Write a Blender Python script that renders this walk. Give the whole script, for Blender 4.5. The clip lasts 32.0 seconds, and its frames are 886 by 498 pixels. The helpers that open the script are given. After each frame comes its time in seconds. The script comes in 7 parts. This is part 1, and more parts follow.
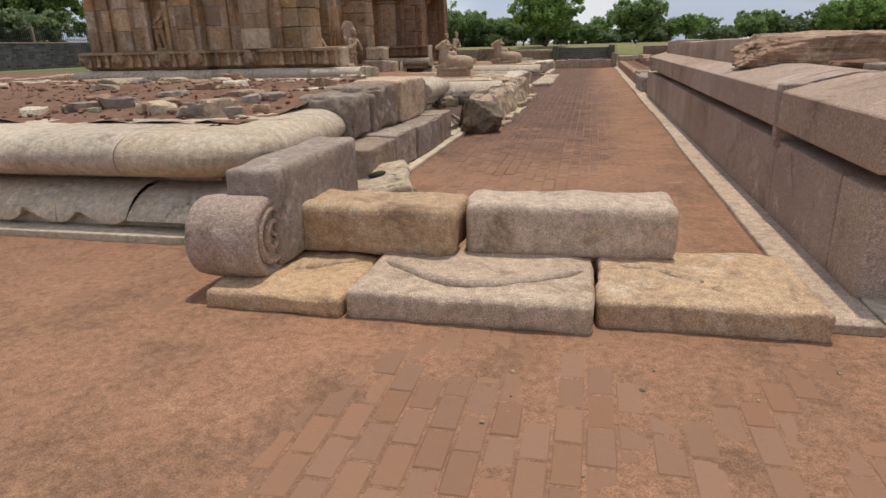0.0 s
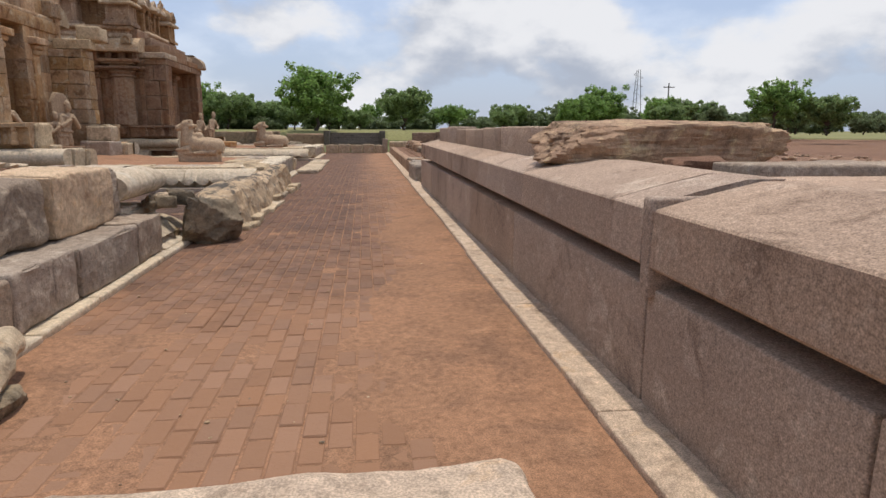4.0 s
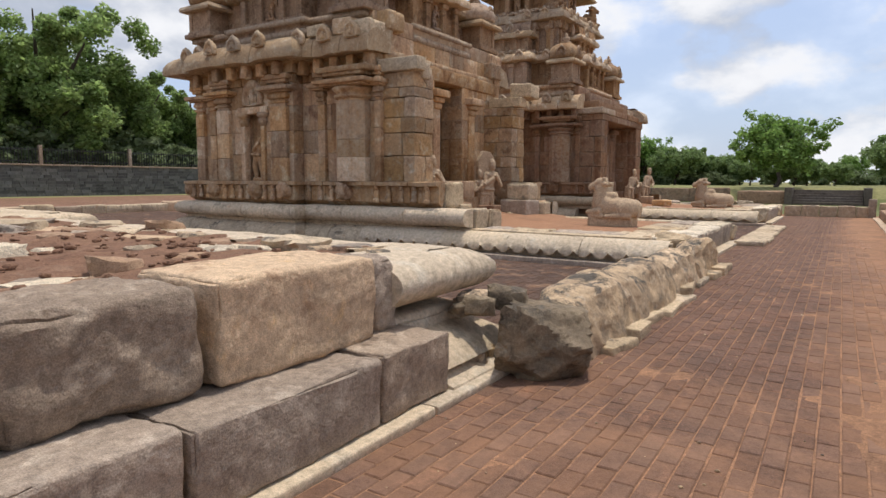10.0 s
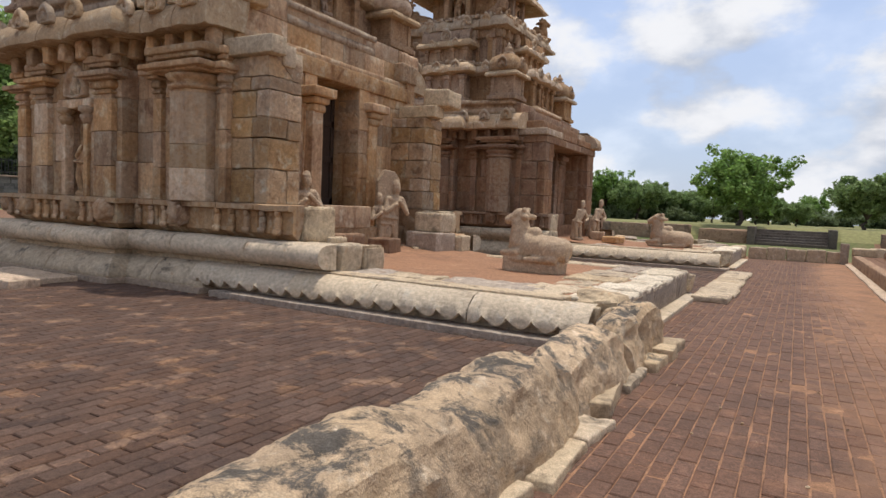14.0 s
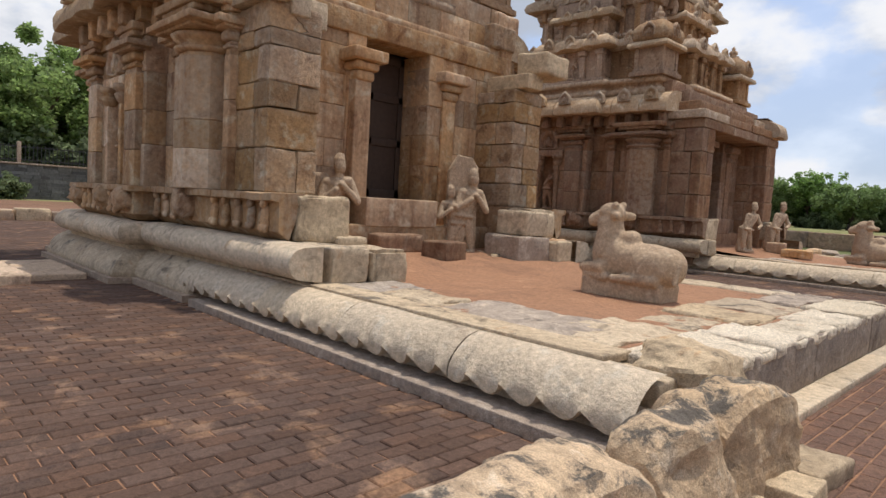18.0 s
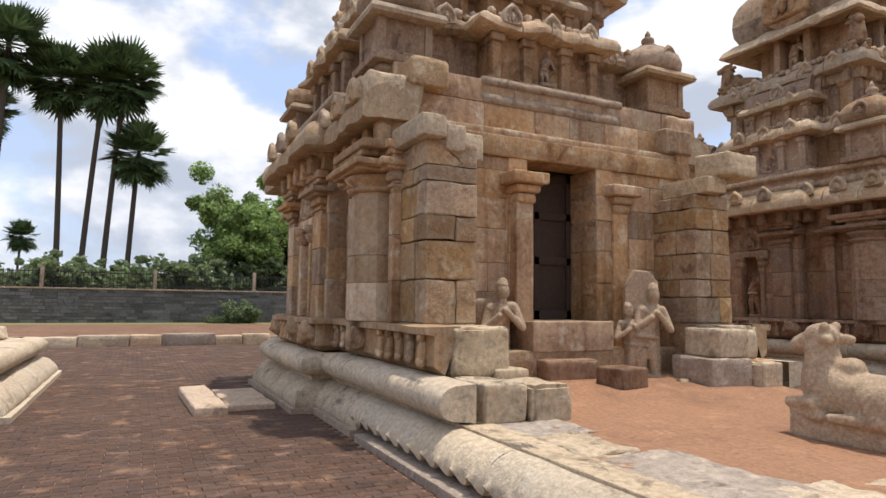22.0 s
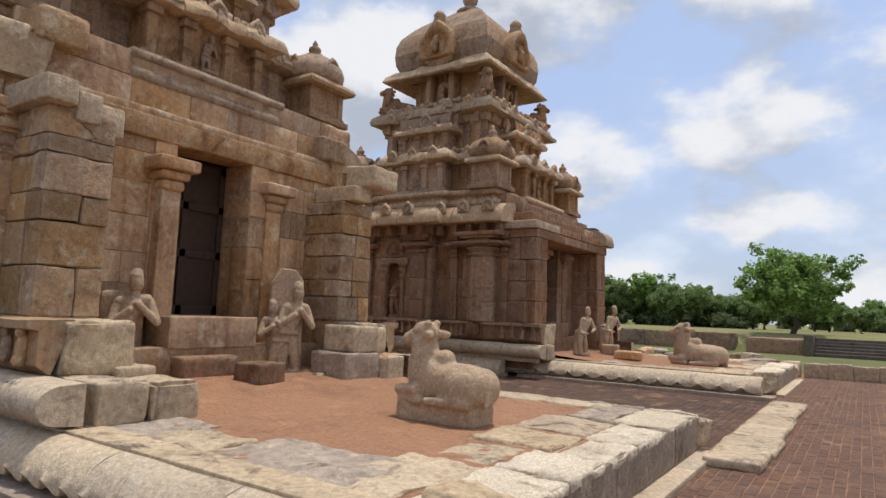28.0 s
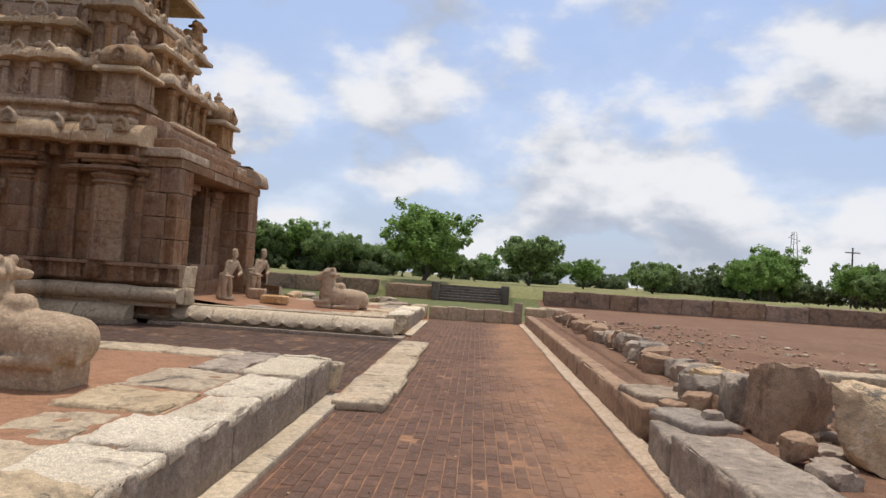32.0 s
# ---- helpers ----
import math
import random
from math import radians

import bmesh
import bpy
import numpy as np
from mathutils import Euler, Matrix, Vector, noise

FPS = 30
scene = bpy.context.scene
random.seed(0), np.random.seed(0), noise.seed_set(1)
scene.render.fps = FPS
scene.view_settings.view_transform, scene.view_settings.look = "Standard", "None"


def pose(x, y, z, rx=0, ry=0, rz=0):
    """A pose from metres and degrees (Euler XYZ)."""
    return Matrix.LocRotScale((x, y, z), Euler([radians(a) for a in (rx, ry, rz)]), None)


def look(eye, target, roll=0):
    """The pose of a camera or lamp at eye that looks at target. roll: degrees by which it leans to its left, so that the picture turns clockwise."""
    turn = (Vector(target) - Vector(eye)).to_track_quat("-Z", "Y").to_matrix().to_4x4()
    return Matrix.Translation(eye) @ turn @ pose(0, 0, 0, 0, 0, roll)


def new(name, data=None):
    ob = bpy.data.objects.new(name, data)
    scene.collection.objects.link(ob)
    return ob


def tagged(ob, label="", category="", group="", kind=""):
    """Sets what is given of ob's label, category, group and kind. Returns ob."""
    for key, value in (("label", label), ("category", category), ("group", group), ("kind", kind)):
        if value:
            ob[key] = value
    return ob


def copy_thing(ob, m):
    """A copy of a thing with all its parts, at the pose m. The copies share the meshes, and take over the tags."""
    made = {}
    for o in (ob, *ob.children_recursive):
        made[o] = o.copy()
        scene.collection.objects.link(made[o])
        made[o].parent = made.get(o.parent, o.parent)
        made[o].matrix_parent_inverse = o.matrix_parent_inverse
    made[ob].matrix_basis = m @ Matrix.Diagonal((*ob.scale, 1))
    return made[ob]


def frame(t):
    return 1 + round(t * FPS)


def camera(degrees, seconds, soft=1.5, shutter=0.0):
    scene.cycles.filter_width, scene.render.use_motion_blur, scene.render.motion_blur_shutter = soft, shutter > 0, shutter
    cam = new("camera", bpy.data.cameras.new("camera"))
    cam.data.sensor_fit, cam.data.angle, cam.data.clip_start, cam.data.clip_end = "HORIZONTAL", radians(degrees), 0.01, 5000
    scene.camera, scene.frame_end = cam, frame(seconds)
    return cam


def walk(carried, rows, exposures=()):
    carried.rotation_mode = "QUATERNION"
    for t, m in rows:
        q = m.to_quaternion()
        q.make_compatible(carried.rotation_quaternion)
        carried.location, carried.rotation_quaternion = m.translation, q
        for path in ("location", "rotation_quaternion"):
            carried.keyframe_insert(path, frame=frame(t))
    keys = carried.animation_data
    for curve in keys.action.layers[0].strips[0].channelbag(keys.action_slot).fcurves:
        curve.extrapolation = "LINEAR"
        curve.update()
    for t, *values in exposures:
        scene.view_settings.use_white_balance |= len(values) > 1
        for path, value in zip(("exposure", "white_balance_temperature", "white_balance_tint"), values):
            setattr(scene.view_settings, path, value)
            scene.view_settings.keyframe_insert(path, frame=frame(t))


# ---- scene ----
cam = camera(70.8, 32.0)
PATH = [
    (0, (0.379, 4.159, 1.311), (-0.058, 6.009, 0.690), -1.4),
    (0.5, (0.212, 4.431, 1.286), (-0.039, 6.300, 0.620), -1.7),
    (1, (0.044, 4.657, 1.303), (-0.048, 6.538, 0.629), -2.5),
    (1.5, (0.036, 4.967, 1.299), (0.066, 6.859, 0.651), -2.1),
    (2, (0.078, 5.328, 1.328), (0.228, 7.257, 0.820), 0.7),
    (2.5, (0.083, 5.694, 1.350), (0.333, 7.622, 0.883), 0.5),
    (4.5, (0.634, 6.843, 1.266), (0.873, 8.794, 0.899), 0.3),
    (5, (0.750, 7.109, 1.263), (0.949, 9.052, 0.836), -0.3),
    (5.5, (0.927, 7.382, 1.378), (0.794, 9.347, 1.028), 1.3),
    (6, (0.988, 7.563, 1.436), (0.723, 9.514, 1.087), -0.2),
    (6.5, (0.977, 7.799, 1.444), (0.545, 9.735, 1.193), 1.5),
    (7, (0.964, 8.003, 1.450), (0.289, 9.865, 1.172), 0.1),
    (7.5, (1.033, 8.207, 1.424), (0.057, 9.933, 1.160), 1.5),
    (8, (1.019, 8.403, 1.386), (-0.038, 10.082, 1.133), 0.6),
    (8.5, (0.879, 8.690, 1.328), (-0.167, 10.380, 1.111), 0.4),
    (9, (0.739, 9.094, 1.317), (-0.321, 10.767, 1.040), 1.1),
    (9.5, (0.628, 9.486, 1.348), (-0.485, 11.123, 1.063), 1.8),
    (10, (0.448, 9.839, 1.366), (-0.619, 11.516, 1.148), 0.3),
    (10.5, (0.311, 10.193, 1.425), (-0.780, 11.864, 1.296), -0.1),
    (11, (0.242, 10.606, 1.459), (-0.906, 12.240, 1.342), 1.2),
    (11.5, (0.160, 11.059, 1.439), (-0.903, 12.750, 1.340), 0.8),
    (12, (0.109, 11.511, 1.420), (-0.992, 13.178, 1.319), 2.6),
    (12.5, (0.086, 12.010, 1.408), (-0.921, 13.733, 1.280), 2.9),
    (13, (0.032, 12.482, 1.420), (-0.936, 14.228, 1.308), 1.1),
    (13.5, (0.045, 12.984, 1.415), (-1.037, 14.662, 1.302), 2.8),
    (14, (0.048, 13.400, 1.398), (-0.937, 15.136, 1.266), 2.4),
    (14.5, (0.049, 13.861, 1.430), (-0.875, 15.630, 1.297), 0.7),
    (16.5, (0.079, 15.692, 1.294), (-1.127, 17.285, 1.219), 2.4),
    (17, (-0.066, 16.014, 1.284), (-1.300, 17.585, 1.189), 0.6),
    (17.5, (-0.115, 16.298, 1.308), (-1.422, 17.808, 1.198), 0.9),
    (18, (-0.181, 16.589, 1.325), (-1.609, 17.982, 1.181), 3.3),
    (18.5, (-0.250, 16.820, 1.359), (-1.775, 18.105, 1.204), 4.2),
    (19, (-0.353, 17.015, 1.423), (-2.052, 18.070, 1.384), 1.8),
    (19.5, (-0.337, 17.106, 1.441), (-2.158, 17.934, 1.435), 5.3),
    (20, (-0.381, 17.181, 1.474), (-2.197, 18.021, 1.467), 3.1),
    (20.5, (-0.371, 17.214, 1.507), (-2.170, 18.077, 1.644), 1.8),
    (21, (-0.324, 17.208, 1.543), (-2.099, 18.119, 1.681), 2.4),
    (21.5, (-0.258, 17.176, 1.562), (-2.024, 18.105, 1.702), 0.1),
    (22, (-0.233, 17.143, 1.571), (-2.024, 18.017, 1.748), 0.7),
    (22.5, (-0.245, 17.143, 1.601), (-2.031, 18.010, 1.844), 1.0),
    (23, (-0.242, 17.168, 1.630), (-1.997, 18.037, 2.034), 1.3),
    (23.5, (-0.216, 17.156, 1.629), (-1.941, 18.016, 2.163), 1.0),
    (24, (-0.183, 17.153, 1.591), (-1.882, 18.000, 2.223), 1.1),
    (24.5, (-0.150, 17.162, 1.587), (-1.839, 18.013, 2.237), 1.7),
    (25, (-0.135, 17.187, 1.612), (-1.776, 18.140, 2.244), 2.1),
    (25.5, (-0.084, 17.199, 1.624), (-1.635, 18.303, 2.236), 2.5),
    (26, (-0.069, 17.202, 1.624), (-1.506, 18.464, 2.209), 2.7),
    (26.5, (-0.028, 17.220, 1.584), (-1.359, 18.629, 2.079), 2.9),
    (28.5, (0.045, 17.273, 1.541), (-1.023, 18.958, 1.673), 2.3),
    (29, (0.019, 17.295, 1.523), (-1.008, 19.009, 1.616), 2.3),
    (29.5, (0.027, 17.321, 1.496), (-0.979, 19.049, 1.558), 0.6),
    (30, (-0.002, 17.409, 1.485), (-0.951, 19.168, 1.531), 0.9),
    (30.5, (-0.069, 17.579, 1.488), (-0.850, 19.416, 1.608), 0.8),
    (31, (-0.119, 17.768, 1.485), (-0.702, 19.677, 1.612), 1.5),
    (31.5, (-0.089, 17.900, 1.500), (-0.483, 19.859, 1.582), 2.1),
    (32, (0.023, 17.905, 1.528), (-0.090, 19.900, 1.609), 3.8),
]
walk(cam, [(t, look(eye, target, roll)) for t, eye, target, roll in PATH], [(0, -0.3), (2.5, -0.25), (6, -0.12), (9, -0.04), (14, -0.08), (19, -0.05), (20, 0.08), (21, 0.13), (22, 0.17), (23, 0.17), (24.2, 0.1), (25, -0.06), (26, 0.0), (28.5, -0.15), (32, -0.15)])

# ---------------------------------------------------------------- light
SUN_EL, SUN_AZ = radians(78), radians(80)   # azimuth of the sun from +x, anticlockwise
sun_dir = Vector((math.cos(SUN_EL) * math.cos(SUN_AZ), math.cos(SUN_EL) * math.sin(SUN_AZ), math.sin(SUN_EL)))
sun = new("sun", bpy.data.lights.new("sun", "SUN"))
sun.data.energy, sun.data.angle, sun.data.color = 3.3, radians(1.2), (1.0, 0.925, 0.83)
sun.rotation_euler = sun_dir.to_track_quat("Z", "Y").to_euler()

world = bpy.data.worlds.new("world")
scene.world = world
world.use_nodes = True
wn, wl = world.node_tree.nodes, world.node_tree.links
wn.clear()


def wnode(kind, **kw):
    n = wn.new(kind)
    for k, v in kw.items():
        n.inputs[k.replace("_", " ")].default_value = v
    return n


sky = wn.new("ShaderNodeTexSky")
sky.sky_type, sky.sun_disc, sky.sun_elevation, sky.sun_rotation = "NISHITA", False, SUN_EL, radians(90) - SUN_AZ
sky.air_density, sky.dust_density, sky.ozone_density = 1.0, 1.6, 1.2
bg_sky = wnode("ShaderNodeBackground", Strength=0.165)
bg_cloud = wnode("ShaderNodeBackground", Strength=0.97)
coord = wn.new("ShaderNodeTexCoord")
sep = wn.new("ShaderNodeSeparateXYZ")
def wmath(op, a, b, c=None):
    n = wn.new("ShaderNodeMath")
    n.operation = op
    for k, v in enumerate((a, b, c)):
        if v is None:
            continue
        if isinstance(v, (int, float)):
            n.inputs[k].default_value = v
        else:
            wl.new(v, n.inputs[k])
    return n.outputs[0]


def wrange(src, a, b, c, d):
    n = wn.new("ShaderNodeMapRange")
    n.interpolation_type = "SMOOTHSTEP"
    for k, v in enumerate((a, b, c, d)):
        n.inputs[k + 1].default_value = v
    wl.new(src, n.inputs[0])
    return n.outputs[0]


def cloud_mass(shift_z):
    """Billowing heaps: broad masses broken by finer ones, flattened towards the horizon."""
    m = wn.new("ShaderNodeMapping")
    m.inputs["Scale"].default_value = (1.0, 1.0, 1.7)
    m.inputs["Location"].default_value = (3.1, 1.7, 0.4 + shift_z)
    wl.new(coord.outputs["Generated"], m.inputs["Vector"])
    a = wnode("ShaderNodeTexNoise", Scale=1.7, Detail=2.0, Roughness=0.5)
    b = wnode("ShaderNodeTexNoise", Scale=4.4, Detail=9.0, Roughness=0.52, Distortion=0.0)
    for n in (a, b):
        wl.new(m.outputs[0], n.inputs["Vector"])
    return wmath("MULTIPLY_ADD", b.outputs["Fac"], 0.78, wmath("MULTIPLY", a.outputs["Fac"], 0.47))


wl.new(coord.outputs["Generated"], sep.inputs[0])
here, above = cloud_mass(0.0), cloud_mass(0.11)
cover = wrange(here, 0.545, 0.68, 0.0, 1.0)
veil = wrange(sep.outputs["Z"], 0.0, 0.5, 0.46, 0.05)
cover = wmath("MAXIMUM", cover, veil)
shade = wrange(wmath("SUBTRACT", above, here), -0.10, 0.09, 0.0, 1.0)
cloudcol = wn.new("ShaderNodeMixRGB")
cloudcol.inputs[1].default_value, cloudcol.inputs[2].default_value = (0.98, 0.99, 1.03, 1), (0.52, 0.575, 0.69, 1)
wl.new(shade, cloudcol.inputs[0])
tint = wn.new("ShaderNodeMixRGB"); tint.inputs[0].default_value = 0.5; tint.inputs[2].default_value = (3.8, 4.7, 7.0, 1)
mixw = wn.new("ShaderNodeMixShader")
wout = wn.new("ShaderNodeOutputWorld")
wl.new(sky.outputs[0], tint.inputs[1]); wl.new(tint.outputs[0], bg_sky.inputs["Color"]); wl.new(cloudcol.outputs[0], bg_cloud.inputs["Color"])
wl.new(cover, mixw.inputs[0]); wl.new(bg_sky.outputs[0], mixw.inputs[1]); wl.new(bg_cloud.outputs[0], mixw.inputs[2])
wl.new(mixw.outputs[0], wout.inputs[0])

# ---------------------------------------------------------------- materials


def surface(name, base, second, stain=(0.05, 0.04, 0.035), stain_at=0.62, large=0.6, fine=14.0, speck=0.0, bump=0.5, rough=0.9,
            vary=0.18, third=None, third_at=0.6, stain_amount=0.75, island=False, bump_scale=None, dust=None, edge=0.0, hue=0.8, streak=0.0, lichen=0.0, lichen_at=0.53):
    """Weathered mineral surface: two colours, a third in patches, stains, grain and relief at two scales."""
    m = bpy.data.materials.new(name)
    m.use_nodes = True
    n, l = m.node_tree.nodes, m.node_tree.links
    b = n["Principled BSDF"]
    b.inputs["Roughness"].default_value = rough
    b.inputs["Specular IOR Level"].default_value = 0.25
    geo = n.new("ShaderNodeNewGeometry")
    info = n.new("ShaderNodeObjectInfo")
    shift = n.new("ShaderNodeVectorMath"); shift.operation = "MULTIPLY_ADD"
    shift.inputs[1].default_value = (1, 1, 1)
    off = n.new("ShaderNodeCombineXYZ")
    mul = n.new("ShaderNodeMath"); mul.operation = "MULTIPLY"; mul.inputs[1].default_value = 37.0
    l.new(info.outputs["Random"], mul.inputs[0])
    l.new(mul.outputs[0], off.inputs[0]); l.new(mul.outputs[0], off.inputs[1])
    l.new(geo.outputs["Position"], shift.inputs[0]); l.new(off.outputs[0], shift.inputs[2])

    def tex(scale, detail, roughness=0.6, distort=0.0):
        t = n.new("ShaderNodeTexNoise")
        t.inputs["Scale"].default_value, t.inputs["Detail"].default_value = scale, detail
        t.inputs["Roughness"].default_value, t.inputs["Distortion"].default_value = roughness, distort
        l.new(shift.outputs[0], t.inputs["Vector"])
        return t

    def ramp(src, a, z):
        r = n.new("ShaderNodeMapRange")
        r.inputs[1].default_value, r.inputs[2].default_value = a, z
        l.new(src, r.inputs[0])
        return r.outputs[0]

    def mix(fac, a, c, mode="MIX"):
        x = n.new("ShaderNodeMixRGB")
        x.blend_type = mode
        for k, v in ((0, fac), (1, a), (2, c)):
            if isinstance(v, (int, float)):
                x.inputs[k].default_value = v
            elif isinstance(v, tuple):
                x.inputs[k].default_value = (*v, 1)
            else:
                l.new(v, x.inputs[k])
        return x.outputs[0]

    big, mid, small = tex(large, 4), tex(large * 3.7, 7, 0.65, 0.4), tex(fine, 6, 0.7)
    col = mix(ramp(big.outputs[0], 0.35, 0.65), base, second)
    if third:
        col = mix(ramp(mid.outputs[0], third_at, third_at + 0.12), col, third)
    dark = tex(large * 2.1, 9, 0.72, 0.6)
    sf = n.new("ShaderNodeMath"); sf.operation = "MULTIPLY"; sf.inputs[1].default_value = stain_amount
    l.new(ramp(dark.outputs[0], stain_at, stain_at + 0.14), sf.inputs[0])
    col = mix(sf.outputs[0], col, stain)
    if streak:
        tall = n.new("ShaderNodeVectorMath"); tall.operation = "MULTIPLY"
        tall.inputs[1].default_value = (1.0, 1.0, 0.09)
        l.new(geo.outputs["Position"], tall.inputs[0])
        wash = tex(4.5, 6, 0.62, 0.2)
        l.new(tall.outputs[0], wash.inputs["Vector"])
        for lo_, hi_, amount, tone in ((0.53, 0.68, streak, stain), (0.47, 0.34, streak * 0.6, third or second)):
            wf = n.new("ShaderNodeMath"); wf.operation = "MULTIPLY"; wf.inputs[1].default_value = amount
            l.new(ramp(wash.outputs[0], lo_, hi_), wf.inputs[0])
            col = mix(wf.outputs[0], col, tone)
    if lichen:
        nz = n.new("ShaderNodeSeparateXYZ")
        l.new(geo.outputs["Normal"], nz.inputs[0])
        growth = tex(large * 1.6, 12, 0.78, 0.5)
        lf = n.new("ShaderNodeMath"); lf.operation = "MULTIPLY"; lf.inputs[1].default_value = lichen
        l.new(ramp(growth.outputs[0], lichen_at, lichen_at + 0.07), lf.inputs[0])
        lt = n.new("ShaderNodeMath"); lt.operation = "MULTIPLY"
        l.new(lf.outputs[0], lt.inputs[0]); l.new(ramp(nz.outputs[2], 0.05, 0.75), lt.inputs[1])
        col = mix(lt.outputs[0], col, (0.075, 0.068, 0.06))
    g = n.new("ShaderNodeMapRange")
    g.inputs[3].default_value, g.inputs[4].default_value = 0.7, 1.3
    l.new(small.outputs[0], g.inputs[0]); g.inputs[1].default_value, g.inputs[2].default_value = 0.3, 0.7
    grey = n.new("ShaderNodeCombineColor")
    for k in range(3):
        l.new(g.outputs[0], grey.inputs[k])
    col = mix(1.0, col, grey.outputs[0], "MULTIPLY")
    if speck:
        sp = tex(150.0, 2, 0.5)
        s2 = n.new("ShaderNodeMapRange")
        s2.inputs[1].default_value, s2.inputs[2].default_value, s2.inputs[3].default_value, s2.inputs[4].default_value = 0.35, 0.65, 1 - speck, 1 + speck
        l.new(sp.outputs[0], s2.inputs[0])
        g2 = n.new("ShaderNodeCombineColor")
        for k in range(3):
            l.new(s2.outputs[0], g2.inputs[k])
        col = mix(1.0, col, g2.outputs[0], "MULTIPLY")
    if dust:
        dcol, ybare, xbare, least = dust
        sepp = n.new("ShaderNodeSeparateXYZ")
        l.new(geo.outputs["Position"], sepp.inputs[0])
        near_gate, by_kerb = ramp(sepp.outputs[1], ybare[0], ybare[1]), ramp(sepp.outputs[0], xbare[0], xbare[1])
        mx = n.new("ShaderNodeMath"); mx.operation = "MAXIMUM"
        l.new(near_gate, mx.inputs[0]); l.new(by_kerb, mx.inputs[1])
        patch, fleck = tex(0.75, 9, 0.74, 0.6), tex(5.0, 5, 0.7)
        pf = n.new("ShaderNodeMath"); pf.operation = "MULTIPLY_ADD"; pf.inputs[1].default_value = 0.62
        l.new(mx.outputs[0], pf.inputs[0]); l.new(patch.outputs[0], pf.inputs[2])
        pg = n.new("ShaderNodeMath"); pg.operation = "MULTIPLY_ADD"; pg.inputs[1].default_value = 0.22
        l.new(fleck.outputs[0], pg.inputs[0]); l.new(pf.outputs[0], pg.inputs[2])
        dm = n.new("ShaderNodeMapRange")
        dm.inputs[1].default_value, dm.inputs[2].default_value, dm.inputs[3].default_value, dm.inputs[4].default_value = 0.62, 1.02, least, 0.9
        l.new(pg.outputs[0], dm.inputs[0])
        col = mix(dm.outputs[0], col, dcol)
    if edge:
        ef = n.new("ShaderNodeMapRange")
        ef.inputs[1].default_value, ef.inputs[2].default_value, ef.inputs[3].default_value, ef.inputs[4].default_value = 0.51, 0.60, 0.0, edge
        l.new(geo.outputs["Pointiness"], ef.inputs[0])
        worn = tex(fine * 0.6, 5, 0.7)
        ew = n.new("ShaderNodeMath"); ew.operation = "MULTIPLY"
        l.new(ef.outputs[0], ew.inputs[0]); l.new(ramp(worn.outputs[0], 0.35, 0.6), ew.inputs[1])
        col = mix(ew.outputs[0], col, (0.56, 0.46, 0.34))
    hsv = n.new("ShaderNodeHueSaturation")
    wrap = n.new("ShaderNodeMath"); wrap.operation = "MULTIPLY"; wrap.inputs[1].default_value = 7.31
    frac = n.new("ShaderNodeMath"); frac.operation = "FRACT"
    sat = n.new("ShaderNodeMapRange"); sat.inputs[3].default_value, sat.inputs[4].default_value = 1 - vary * hue, 1 + vary * hue
    l.new(geo.outputs["Random Per Island"] if island else info.outputs["Random"], wrap.inputs[0])
    l.new(wrap.outputs[0], frac.inputs[0]); l.new(frac.outputs[0], sat.inputs[0]); l.new(sat.outputs[0], hsv.inputs["Saturation"])
    v = n.new("ShaderNodeMapRange")
    v.inputs[3].default_value, v.inputs[4].default_value = 1 - vary, 1 + vary
    l.new(geo.outputs["Random Per Island"] if island else info.outputs["Random"], v.inputs[0])
    l.new(v.outputs[0], hsv.inputs["Value"]); l.new(col, hsv.inputs["Color"])
    l.new(hsv.outputs[0], b.inputs["Base Color"])
    bs = bump_scale or fine
    b1, b2 = tex(bs * 0.35, 8, 0.68), tex(bs * 2.5, 5, 0.7)
    add = n.new("ShaderNodeMath"); add.operation = "MULTIPLY_ADD"; add.inputs[1].default_value = 0.35
    l.new(b2.outputs[0], add.inputs[0]); l.new(b1.outputs[0], add.inputs[2])
    bu = n.new("ShaderNodeBump")
    bu.inputs["Strength"].default_value, bu.inputs["Distance"].default_value = bump, 0.03
    l.new(add.outputs[0], bu.inputs["Height"]); l.new(bu.outputs[0], b.inputs["Normal"])
    return m


